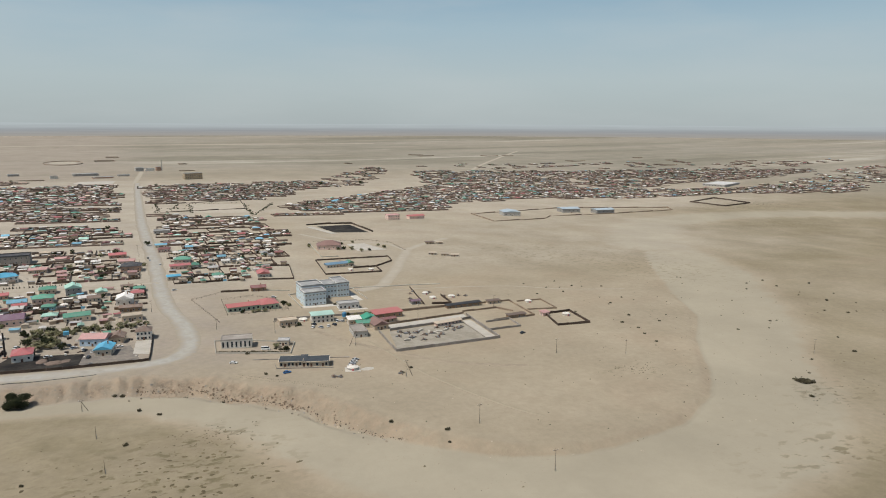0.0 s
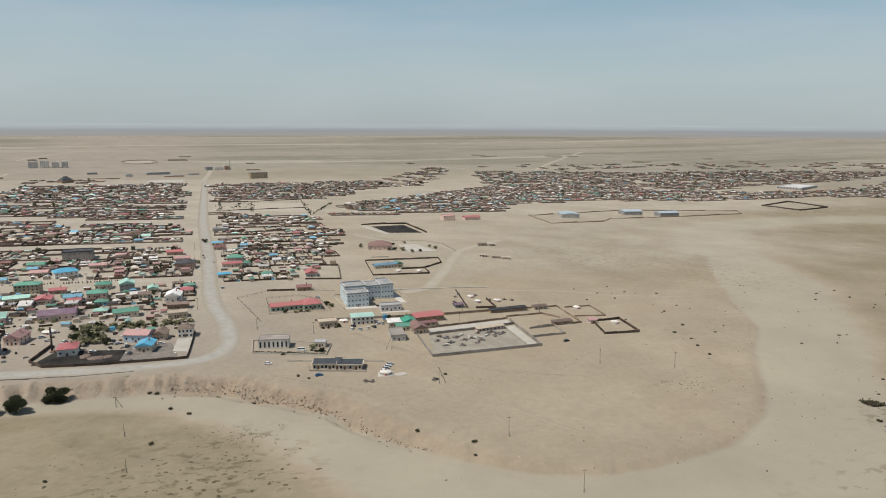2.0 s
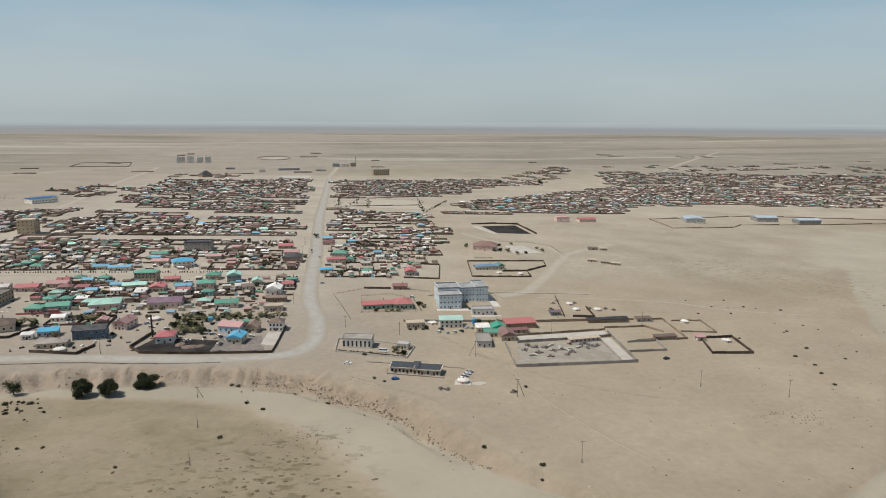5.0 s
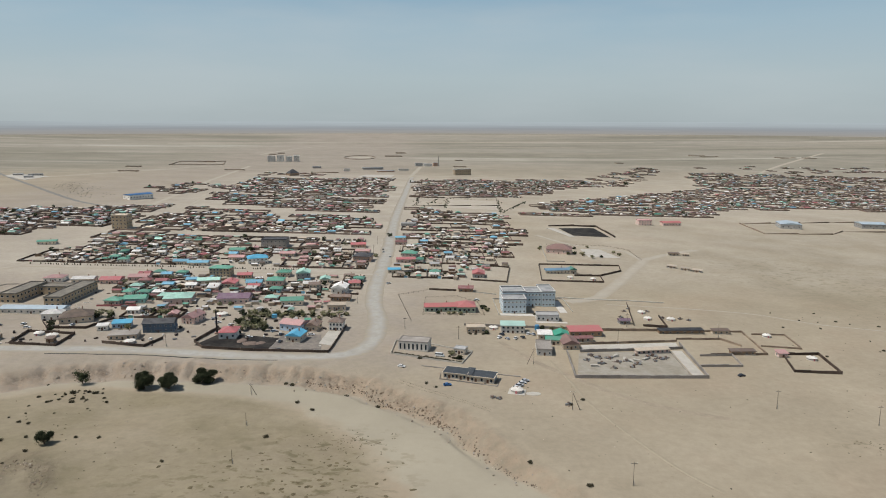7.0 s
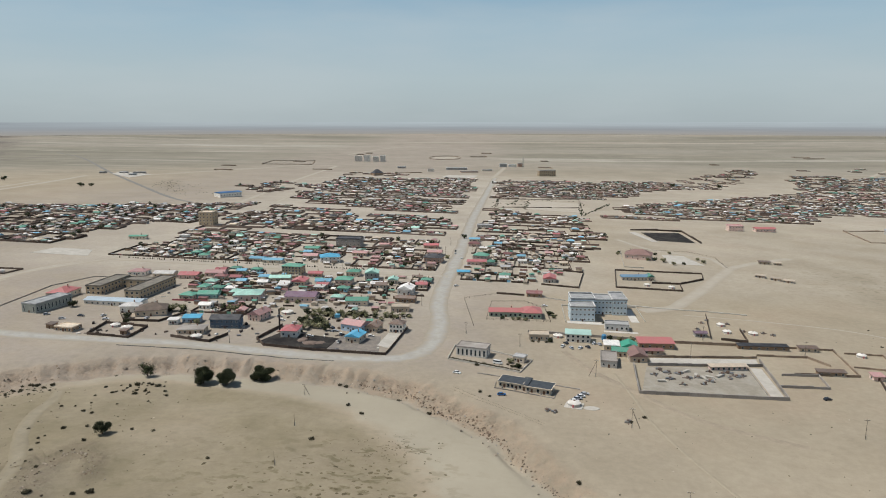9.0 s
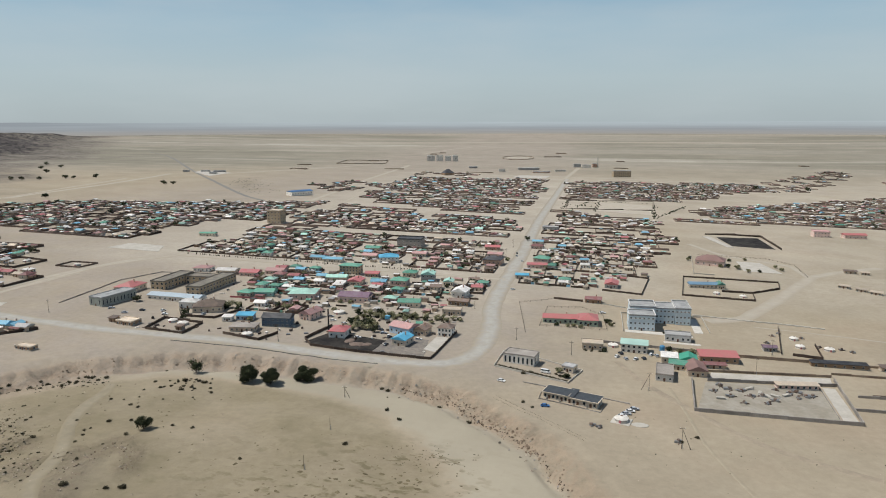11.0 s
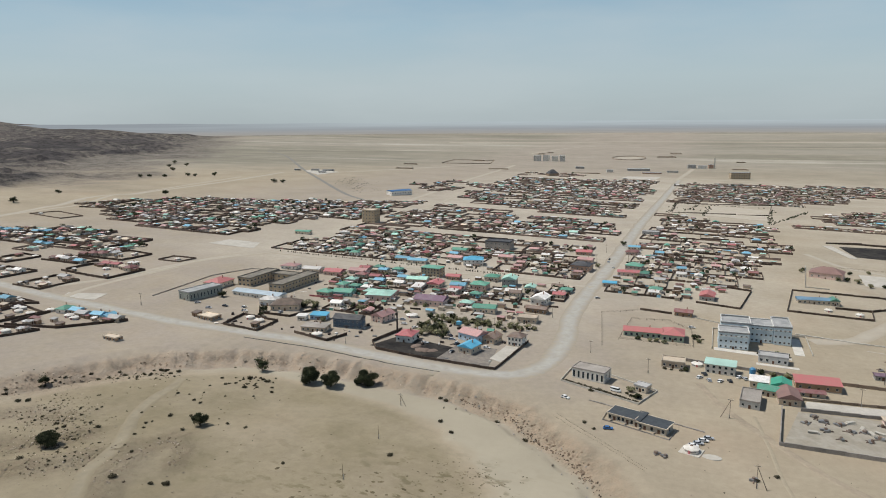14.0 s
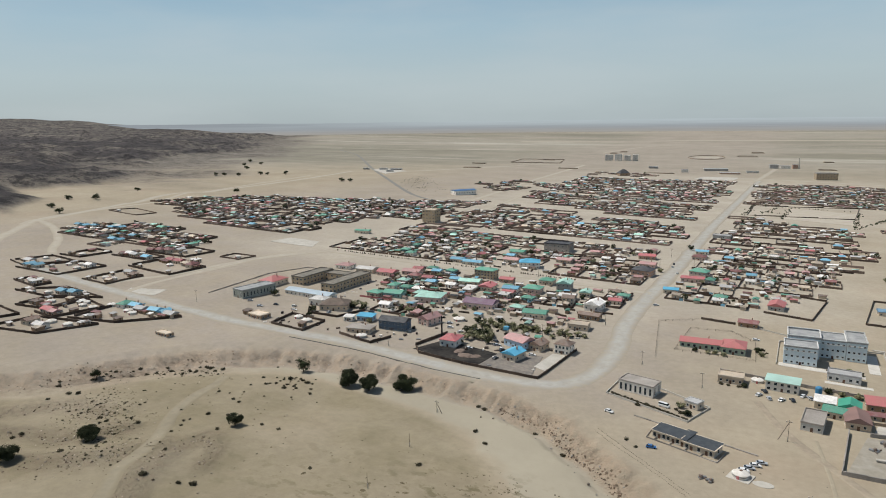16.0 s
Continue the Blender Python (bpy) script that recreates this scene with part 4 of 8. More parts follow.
def car(x, y, turn, paint, label, group="parked cars", scale=1.0, van=False):
    e = thing("car" if not van else "van", x, y, turn, label, "car" if not van else "van", group)
    l, w = (3.5, 1.4) if not van else (4.2, 1.5)
    u = 1 / UNIT
    prof = ([(-l / 2, 0.35), (l / 2, 0.35), (l / 2, 0.78), (l * 0.27, 0.95), (-l / 2 + 0.05, 1.0)] if not van else [(-l / 2, 0.35), (l / 2, 0.35), (l / 2, 1.1), (l * 0.42, 1.35), (-l / 2, 1.35)])
    cab = ([(l * 0.26, 0.94), (l * 0.1, 1.45), (-l * 0.3, 1.48), (-l * 0.46, 0.99)] if not van else [(l * 0.42, 1.35), (l * 0.33, 2.2), (-l * 0.48, 2.25), (-l * 0.5, 1.35)])
    prof, cab = [(p, q * u) for p, q in prof], [(p, q * u) for p, q in cab]

    def extrude(profile, wid):
        bm = bmesh.new()
        a = [bm.verts.new((p[0], -wid / 2, p[1])) for p in profile]
        b = [bm.verts.new((p[0], wid / 2, p[1])) for p in profile]
        n = len(profile)
        bm.faces.new(a)
        bm.faces.new(list(reversed(b)))
        for i in range(n):
            bm.faces.new((a[i], b[i], b[(i + 1) % n], a[(i + 1) % n]))
        bmesh.ops.recalc_face_normals(bm, faces=bm.faces)
        return bevelled(bm, 0.06)

    part("body", extrude(prof, w), CARPAINT[paint], e)
    cabin = part("cabin", extrude(cab, w * 0.9), M_GLASS, e, "dark glazed cabin")
    rf = [(p[0] * 0.99, p[1]) for p in cab[1:3]]
    part("roof", solid([((rf[0][0] + rf[1][0]) / 2, 0, rf[0][1] - 0.01, abs(rf[0][0] - rf[1][0]), w * 0.86, 0.07)]), CARPAINT[paint], e)
    for px in (l * 0.31, -l * 0.31):
        for py in (-w / 2 + 0.08, w / 2 - 0.08):
            bm = lathe([(0.26, -0.09), (0.26, 0.09)], 12)
            bmesh.ops.rotate(bm, verts=bm.verts, cent=(0, 0, 0), matrix=Matrix.Rotation(math.pi / 2, 3, "X"))
            bmesh.ops.translate(bm, verts=bm.verts, vec=(px, py, 0.26))
            part("wheel", bm, M_TYRE, e)
    for py in (-w * 0.33, w * 0.33):
        part("headlight", solid([(l / 2, py, 0.48, 0.07, 0.28, 0.11)]), M_FRAME, e)
    return e


def pole(x, y, h=8.0, arm=True, stay=None, turn=0, label="weathered wooden utility pole with a crossarm"):
    e = thing("utility_pole", x, y, turn, label, "utility pole", "utility poles")
    part("pole", lathe([(0.09, -0.6), (0.08, 1.5), (0.055, h)], 8), M_WOODPOLE, e)
    part("footing", solid([(0.2, 0, -0.5, 0.22, 0.22, 2.2)]), M_CONCRETE, e, "concrete footing post")
    if arm:
        part("crossarm", solid([(0, 0, h - 0.7, 2.0, 0.12, 0.14)]), M_WOODPOLE, e)
        for px in (-0.85, 0, 0.85):
            bm = lathe([(0.05, h - 0.56), (0.08, h - 0.5), (0.05, h - 0.32)], 6)
            bmesh.ops.translate(bm, verts=bm.verts, vec=(px, 0, 0))
            part("insulator", bm, M_FRAME, e)
    if stay:
        bm = lathe([(0.12, 0), (0.09, math.hypot(h - 0.8, stay))], 6)
        bmesh.ops.rotate(bm, verts=bm.verts, cent=(0, 0, 0), matrix=Matrix.Rotation(-math.atan2(stay, h - 0.8), 3, "Y"))
        bmesh.ops.translate(bm, verts=bm.verts, vec=(stay, 0, -0.1))
        part("brace", bm, M_WOODPOLE, e)
    return e


M_SHRUB = material("grey_green_shrub", (0.048, 0.042, 0.026), 0.9, 0.3, 2.0, (0.09, 0.08, 0.05), 3, island=0.4)
M_BARK = material("rough_bark", (0.10, 0.075, 0.055), 0.95, 0.2, 6.0)


def leaf_cloud(rng, blobs, count, size):
    """Many small tilted leaf clumps spread over a few uneven blobs."""
    verts, faces = [], []
    for i in range(count):
        cx, cy, cz, rx, rz = rng.choice(blobs)
        while True:
            p = Vector((rng.uniform(-1, 1), rng.uniform(-1, 1), rng.uniform(-1, 1)))
            if 0.35 < p.length < 1:
                p *= 1 + abs(rng.gauss(0, 0.14))
                break
        c = Vector((cx + p.x * rx, cy + p.y * rx, cz + p.z * rz))
        a, b = Vector((rng.gauss(0, 1), rng.gauss(0, 1), rng.gauss(0, 0.7))).normalized(), Vector((rng.gauss(0, 1), rng.gauss(0, 1), rng.gauss(0, 0.7))).normalized()
        n = a.cross(b).normalized()
        s = size * rng.uniform(0.6, 1.3)
        o = len(verts)
        verts += [tuple(c + a * s), tuple(c + b * s * 0.7), tuple(c - a * s * 0.8), tuple(c - b * s * 0.9), tuple(c + n * s * 0.45)]
        faces += [(o, o + 1, o + 4), (o + 1, o + 2, o + 4), (o + 2, o + 3, o + 4), (o + 3, o, o + 4)]
    # solid cores added unseen inside the leaves, to block sun and fill the shadow
    for cx, cy, cz, rx, rz in blobs:
        o, k = len(verts), 0.55
        verts += [(cx, cy, cz + rz * k), (cx, cy, cz - rz * k)] + [(cx + math.cos(i * math.tau / 7) * rx * k, cy + math.sin(i * math.tau / 7) * rx * k, cz + rng.uniform(-0.2, 0.2) * rz) for i in range(7)]
        for i in range(7):
            a, b = o + 2 + i, o + 2 + (i + 1) % 7
            faces += [(o, a, b), (o + 1, b, a)]
    me = bpy.data.meshes.new("crown")
    me.from_pydata(verts, [], faces)
    return me


def tree(x, y, h, wide, seed, label, low=0.28, count=1500, leaf=0.42, mat=None, group="trees on the river bed"):
    rng = random.Random(seed)
    e = thing("tree", x, y, rng.uniform(0, 360), label, "tree", group)
    e.location.z -= 0.15
    bm = bmesh.new()

    def limb(a, b, ra, rb):
        d = (b - a)
        q = d.to_track_quat("Z", "Y").to_matrix()
        n = 7
        la = [bm.verts.new(a + q @ Vector((math.cos(math.tau * i / n) * ra, math.sin(math.tau * i / n) * ra, 0))) for i in range(n)]
        lb = [bm.verts.new(b + q @ Vector((math.cos(math.tau * i / n) * rb, math.sin(math.tau * i / n) * rb, 0))) for i in range(n)]
        for i in range(n):
            bm.faces.new((la[i], la[(i + 1) % n], lb[(i + 1) % n], lb[i]))

    fork = Vector((rng.uniform(-0.3, 0.3), rng.uniform(-0.3, 0.3), h * low))
    limb(Vector((0, 0, -0.3)), fork, wide * 0.035 + 0.08, wide * 0.026 + 0.05)
    blobs = [(0, 0, h * 0.62, wide * 0.36, h * 0.3), (0, 0, h * 0.46, wide * 0.44, h * 0.26)]
    for i in range(6):
        a = math.tau * (i + rng.uniform(-0.3, 0.3)) / 6
        r = wide * rng.uniform(0.24, 0.38)
        tip = Vector((math.cos(a) * r, math.sin(a) * r, h * rng.uniform(0.27, 0.8)))
        limb(fork, tip, wide * 0.02 + 0.03, 0.04)
        blobs.append((tip.x, tip.y, tip.z, wide * rng.uniform(0.16, 0.25), h * rng.uniform(0.13, 0.22)))
    part("trunk", bm, M_BARK, e)
    me = leaf_cloud(rng, blobs, count, leaf)
    me.materials.append(mat or M_LEAF)
    part("crown", me, None, e)
    return e


# ------------------------------------------------------------ the street front: offices, clinic, sheds and walled yards
LOW = dict(rows=1, chimney=False)
# offices with tall windows in a planted yard
off = building("office", 28.4, -144.6, 14.6, 8, 4.5, -12, "flat", 0.3, "white", "grey", 1, 7, 2, "white two-storey office with tall dark windows and flat roof", "office",
               win=(1.0, 3.0), door=0, sunk=1.2, roof_mat=M_GREYWALL)
wall_run("yard_wall", [(17.1, -154.0), (50.4, -166.4), (56.2, -149.1), (35, -138), (18.8, -133)], 0.8, M_CONCRETE, "low pale concrete wall round the office yard", closed=True, piece="wall_section", category="wall")
building("shed", 50.5, -150.5, 5.5, 4.5, 2.6, -22, "flat", 0.2, "cream", "grey", 1, 2, 1, "small pale flat-roofed shed in the office yard", "shed", chimney=False)
# row house with dark roof panels, in two halves and a joining porch
ang = radians(-17)


def at(o, a, b, t):
    return o[0] + math.cos(t) * a - math.sin(t) * b, o[1] + math.sin(t) * a + math.cos(t) * b


M_PANEL = material("dark_blue_roof_panel", (0.045, 0.052, 0.06), 0.6, 0.12, 1.0, (0.07, 0.077, 0.083), 3)
for a, b, w, n, d in ((-5.9, 0.2, 10.2, 6, 6.6), (6.0, -0.2, 10.4, 5, 6.6)):
    px, py = at((52.8, -184.3), a, b, ang)
    h = building("row_house", px, py, w, d, 2.6, -17, "shed", 0.25, "cream", "dark", 1, n, 1, "cream single-storey row house with dark roof panels", "house", "row houses by the bank",
                 (1.1, 1.5), 1, False, doors_at=(-0.25, 0.25), roof_mat=M_PANEL)
    for ex, ey, sx, sy, ez in ((0, -d / 2 - 0.42, w + 1.0, 0.3, 2.62), (0, d / 2 + 0.42, w + 1.0, 0.3, 2.86), (-w / 2 - 0.42, 0, 0.3, d + 0.5, 2.74), (w / 2 + 0.42, 0, 0.3, d + 0.5, 2.74)):
        part("roof_edge", solid([(ex, ey, ez, sx, sy, 0.24)]), M_WALL["cream"], h, "cream painted roof edge")
px, py = at((52.8, -184.3), 0.0, 0.6, ang)
building("porch_house", px, py, 2.4, 7.6, 2.75, -17, "shed", 0.25, "cream", "dark", 1, 1, 0, "narrow cream link between two row houses", "house", win=(1.0, 1.3), chimney=False, roof_mat=M_PANEL)
corners = [at((52.8, -184.3), a, b, ang) for a, b in ((-13.5, 1), (-12, -5.6), (13.2, -6), (12.6, 3))]
wall_run("yard_wall", corners, 0.5, M_GREYWALL, "low dark kerb wall before the row houses", 0.2, piece="wall_section", category="wall")
for i in range(4):
    a = -9 + i * 5.5
    wall_run("yard_divider", [at((52.8, -184.3), a, -3.5, ang), at((52.8, -184.3), a, -5.6, ang)], 0.6, M_GREYWALL, "low divider wall between front gardens", 0.2, piece="wall_section", category="wall", group="garden dividers")
wall_run("pipe_run", [(32, -170), (45, -173.5), (75, -182)], 0.45, M_GREYWALL, "low covered pipe run behind the row houses", 0.5, piece="duct_section", category="pipe")
# felt tent on its slab, and the parked cars beside it
sl = thing("tent_slab", 71.3, -199.6, -15, "square pale concrete slab under a felt tent", "slab")
part("slab", bevelled(solid([(0, 0, -0.4, 7.0, 6.2, 0.6)]), 0.05), M_CONCRETE, sl)
g = ger(71.3, -199.6, 2.5, "white felt tent on a pale concrete slab", -15)
g.location.z = sl.location.z + 0.2
sl2 = thing("round_slab", 77.8, -201.2, 0, "pale oval slab beside the felt tent", "slab")
bm = lathe([(2.6, -0.3), (2.6, 0.12), (2.4, 0.16)], 24)
bmesh.ops.scale(bm, vec=(1.2, 0.75, 1), verts=bm.verts)
part("slab", bm, M_CONCRETE, sl2)
for i, (x, y, c) in enumerate(((71.8, -195.4, "white"), (73.3, -192.8, "silver"), (74.9, -190.0, "white"), (76.6, -187.2, "silver"))):
    car(x, y, 8 + i, c, c + " saloon car parked in a row by the tent")
car(22.8, -171.7, -20, "white", "white saloon car on bare ground near the bank", "")
car(42.8, -193.5, 10, "blue", "blue hatchback parked on bare ground by row houses", "")
car(40.3, -156.2, -16, "white", "white minibus parked in the office yard", "", van=True)
# clinic: two tall wings, a middle and a low front hall
M_CLINIC = material("pale_blue_cladding", (0.57, 0.67, 0.72), 0.7, 0.07, 1.2, (0.62, 0.70, 0.735), 5)
M_CLINIC_ROOF = material("grey_roof_felt", (0.38, 0.38, 0.375), 0.9, 0.15, 0.8, (0.27, 0.275, 0.275), 5)
M_PLASTER = material("white_trim_plaster", (0.66, 0.65, 0.63), 0.85, 0.08, 1.0, (0.56, 0.55, 0.53), 3)
building("clinic_wing", 86.0, -70.0, 13.8, 11, 8.4, 2, "flat", 0.6, "skyblue", "grey", 3, 6, 3, "pale blue three-storey clinic wing with parapet roof", "clinic", "clinic wings", (1.0, 0.95), 1, wall_mat=M_CLINIC, roof_mat=M_CLINIC_ROOF, sunk=1.5)
building("clinic_wing", 87.0, -56.8, 13.8, 13.6, 10.0, 2, "flat", 0.9, "skyblue", "grey", 3, 6, 4, "pale blue three-storey clinic wing with taller parapet", "clinic", "clinic wings", (1.0, 0.95), 0, wall_mat=M_CLINIC, roof_mat=M_CLINIC_ROOF, sunk=1.5)
building("clinic_wing", 99.4, -51.6, 10.6, 13, 8.8, 2, "flat", 0.5, "skyblue", "grey", 3, 5, 2, "pale blue clinic middle wing with flat roof", "clinic", "clinic wings", (1.0, 0.95), 1, wall_mat=M_CLINIC, roof_mat=M_CLINIC_ROOF, sunk=1.5)
building("clinic_wing", 109.0, -49.4, 8.2, 18, 9.3, 2, "flat", 0.7, "skyblue", "grey", 3, 4, 4, "pale blue clinic end wing with flat roof", "clinic", "clinic wings", (1.0, 0.95), 0, wall_mat=M_CLINIC, roof_mat=M_CLINIC_ROOF, sunk=1.5)
building("clinic_hall", 103.4, -87.6, 12.6, 7, 3.3, -4, "flat", 0.5, "cream", "grey", 1, 5, 2, "low white hall before the clinic", "hall", win=(1.2, 1.3), wall_mat=M_PLASTER)
wall_run("yard_wall", [(76.5, -79), (76.5, -42), (122, -38), (122, -70)], 0.9, M_CONCRETE, "low pale wall round the clinic", 0.3, piece="wall_section", category="wall")
# white coping along the wings' roof edges and a ledge over the top storey
for x, y, w, d, h in ((86.0, -70.0, 13.8, 11, 9.0), (87.0, -56.8, 13.8, 13.6, 10.9), (99.4, -51.6, 10.6, 13, 9.3), (109.0, -49.4, 8.2, 18, 10.0)):
    e = thing("roof_coping", x, y, 2, "white plastered coping along the clinic's roof edge", "coping", "clinic copings", z=floor_at(x, y))
    for a, b, sx, sy in ((0, -d / 2, w + 0.5, 0.5), (0, d / 2, w + 0.5, 0.5), (-w / 2, 0, 0.5, d - 0.5), (w / 2, 0, 0.5, d - 0.5)):
        part("coping_strip", solid([(a, b, h - 0.12, sx, sy, 0.3)]), M_PLASTER, e)
    part("ledge", solid([(0, -d / 2 - 0.14, h - 2.3, w + 0.3, 0.28, 0.18)]), M_PLASTER, e)
# school with red roof in a fenced yard
building("school", 42.6, -71.6, 19, 8, 3.1, 3, "gable", 1.7, "cream", "red", 1, 7, 1, "long green-walled school with coral red roof", "school", win=(1.4, 1.5), wall_mat=material("pale_green_plaster", (0.40, 0.48, 0.38), 0.85, 0.06, 1.5), roof_mat=material("coral_sheet_roof", (0.46, 0.15, 0.15), 0.55, 0.08, 2.0, (0.42, 0.17, 0.155), 4))
M_CORAL = bpy.data.materials["coral_sheet_roof"]
building("school_hall", 57.6, -70.4, 10.5, 12.5, 3.6, 2, "hip", 2.4, "cream", "red", 1, 4, 3, "school hall with coral red hipped roof", "school", win=(1.4, 1.5), wall_mat=bpy.data.materials["pale_green_plaster"], roof_mat=M_CORAL, chimney=False)
wire_run([(32.0, -84.1), (33.5, -43), (54, -38), (66, -52), (68, -82)], "thin dark picket fence round the school", 1.2, closed=True)
wire_run([(25.6, -97.7), (16.0, -37.6), (35.3, -22.6)], "thin dark wire and post fence", 1.1)
building("log_house", 60.5, -21.0, 9.6, 6, 2.6, -3, "gable", 1.5, "log", "maroon", 1, 3, 1, "brown log house with dark red roof", "house")
wall_run("board_fence", [(36, -20), (54, -21.5)], 1.4, M_FENCE, "short dark board fence", 0.15)
wall_run("yard_wall", [(66, -24), (80, -30)], 0.9, M_CONCRETE, "short pale yard wall", 0.2, piece="wall_section", category="wall")
wall_run("pipe_run", [(118, -34), (142.3, -37.5), (165, -39), (186.2, -43)], 0.6, M_CONCRETE, "pale above-ground pipe duct on bare ground", 0.9, piece="duct_section", category="pipe")
# green-topped shop and its neighbours
building("shop", 80.3, -112.8, 12.4, 7, 4.4, -4, "shed", 0.5, "white", "mint", 2, 5, 2, "whitewashed two-storey shop with pale mint roof", "shop", win=(1.2, 1.2), chimney=False, roof_mat=material("mint_sheet_roof_shop", (0.46, 0.66, 0.58), 0.5, 0.05, 2.0))
building("tan_house", 60.4, -113.5, 10, 7, 3.0, 0, "flat", 0.3, "mud", "tan", 1, 4, 1, "tan flat-roofed house with a few shrubs", "house", chimney=False)
ger(70.4, -108.5, 2.4, "white felt tent behind the tan house")
wall_run("yard_wall", [(55, -103), (75, -105), (118, -107)], 1.5, M_GREYWALL, "long grey yard wall behind the shop", 0.25, piece="wall_section", category="wall")
building("stone_store", 91.6, -145.2, 7.2, 14, 3.0, -6, "flat", 0.4, "greywall", "grey", 1, 3, 4, "grey stone store with worn flat roof", "store", chimney=False, roof_mat=M_GREYWALL)
building("green_store", 98.9, -132.4, 8, 6.5, 2.7, -8, "gable", 1.2, "cream", "green", 1, 2, 1, "small store with green roof", "store", chimney=False)
building("green_store", 103.8, -126.2, 7.2, 7.5, 3.4, -4, "gable", 1.9, "cream", "green", 1, 2, 1, "store with steep bright green roof", "store", chimney=False, roof_mat=material("bright_green_sheet", (0.07, 0.36, 0.24), 0.5, 0.05, 2.0))
building("pale_store", 95.5, -125.0, 7, 6, 3.2, -4, "shed", 0.6, "cream", "pale", 1, 2, 1, "cream store with pale sloping roof", "store", chimney=False)
building("barn", 105.6, -137.0, 8.0, 11, 2.9, 3, "gable", 2.2, "mud", "brown", 1, 2, 2, "barn with faded red-brown roof", "barn", chimney=False, roof_mat=material("faded_redbrown_sheet", (0.26, 0.16, 0.14), 0.7, 0.08, 2.0))
building("long_barn", 118.3, -116.4, 17.2, 7.5, 3.2, 3, "shed", 0.9, "log", "red", 1, 5, 1, "long dark-fronted barn with coral red roof", "barn", chimney=False, roof_mat=M_CORAL)
building("low_shed", 114.5, -127.5, 11, 3, 1.8, 5, "shed", 0.4, "mud", "maroon", 1, 2, 0, "low shed with dark red roof", "shed", chimney=False)
tank = thing("water_tank", 93.4, -113.4, 0, "blue upright water tank on short legs", "tank")
part("tank", lathe([(0.3, 1.1), (1.25, 1.3), (1.3, 3.6), (0.9, 4.1), (0.2, 4.25)], 16), material("tank_blue", (0.07, 0.26, 0.46), 0.4, 0.04, 2.0), tank)
for a in range(4):
    part("leg", solid([(math.cos(a * 1.571 + 0.78) * 0.85, math.sin(a * 1.571 + 0.78) * 0.85, -0.3, 0.16, 0.16, 1.75)]), M_STEEL, tank)
for i, (x, y, c) in enumerate(((72.0, -124.8, "white"), (75.9, -127.0, "silver"), (80.4, -126.2, "white"), (84.2, -124.5, "dark"), (88.0, -117.6, "white"), (90.4, -118.6, "silver"), (93.6, -119.0, "dark"), (73.8, -119.5, "dark"))):
    car(x, y, (i * 47) % 90 + 60, c, c + " car parked before the shop")
# big walled yard
wall_run("yard_wall", [(102.8, -146.7), (99.4, -182.2), (159.5, -179.5), (164.2, -131.0)], 1.6, M_GREYWALL, "tall grey cement block wall round a big yard", 0.4, piece="wall_section", category="wall")
wall_run("yard_wall", [(109.5, -146.2), (150, -140.5), (163, -138)], 1.5, M_GREYWALL, "grey inner yard wall", 0.4, piece="wall_section", category="wall")
wall_run("yard_wall", [(111.5, -134.0), (164.5, -126.0)], 1.3, M_MUDWALL, "brown yard wall along the concrete strip", 0.35, piece="wall_section", category="wall")
wall_run("yard_wall", [(155.5, -140), (152.5, -179)], 0.5, M_GREYWALL, "low inner kerb wall of the yard", 0.3, piece="wall_section", category="wall")


def slab(name, quad, mat, label, lift=0.1, category="paving", cells=10):
    """A thin slab laid over the ground inside four corners."""
    bm = bmesh.new()
    rows = []
    q = [Vector(p) for p in quad]
    for j in range(cells + 1):
        line = []
        for i in range(cells + 1):
            p = q[0].lerp(q[1], i / cells).lerp(q[3].lerp(q[2], i / cells), j / cells)
            line.append(bm.verts.new((p.x, p.y, floor_at(p.x, p.y) + lift)))
        rows.append(line)
    fs = [bm.faces.new((rows[j][i], rows[j][i + 1], rows[j + 1][i + 1], rows[j + 1][i])) for j in range(cells) for i in range(cells)]
    low = bmesh.ops.extrude_face_region(bm, geom=fs)
    bmesh.ops.translate(bm, verts=[v for v in low["geom"] if isinstance(v, bmesh.types.BMVert)], vec=(0, 0, -lift - 0.3))
    bmesh.ops.recalc_face_normals(bm, faces=bm.faces)
    me = bpy.data.meshes.new(name)
    bm.to_mesh(me)
    bm.free()
    me.materials.append(mat)
    return tagged(new(name, me), label, category, kind="structure")


M_PAVE = material("white_paving", (0.60, 0.57, 0.52), 0.9, 0.08, 0.7, (0.52, 0.49, 0.44), 4)
slab("pavement_front", [(77.5, -80.5), (112, -81.5), (112, -76.2), (77.5, -76.0)], M_PAVE, "pale paved strip before the clinic", 0.1)
slab("pavement_east", [(114, -72), (118.5, -72), (118.5, -44), (114, -44)], M_PAVE, "pale paved strip beside the clinic", 0.1)
slab("pavement_hall", [(96, -95), (114, -95), (114, -92), (96, -92)], M_PAVE, "pale paved strip before the low hall", 0.1)
slab("pavement_strip", [(110.5, -145.0), (162, -136.6), (163.6, -127.8), (112.5, -135.2)], M_CONCRETE, "pale concrete strip between yard walls", 0.2)
slab("pavement_side", [(153.5, -178.5), (158.9, -178.5), (161.6, -141), (156.5, -141)], M_CONCRETE, "narrow pale concrete strip inside the yard wall", 0.12)
slab("pavement_yard", [(100.6, -181), (152.5, -178.6), (155, -141.5), (108.5, -147.5)], material("grey_dust_yard", (0.35, 0.32, 0.27), 0.95, 0.1, 0.5, (0.29, 0.26, 0.21), 7), "grey dusty ground of the walled yard", 0.05)
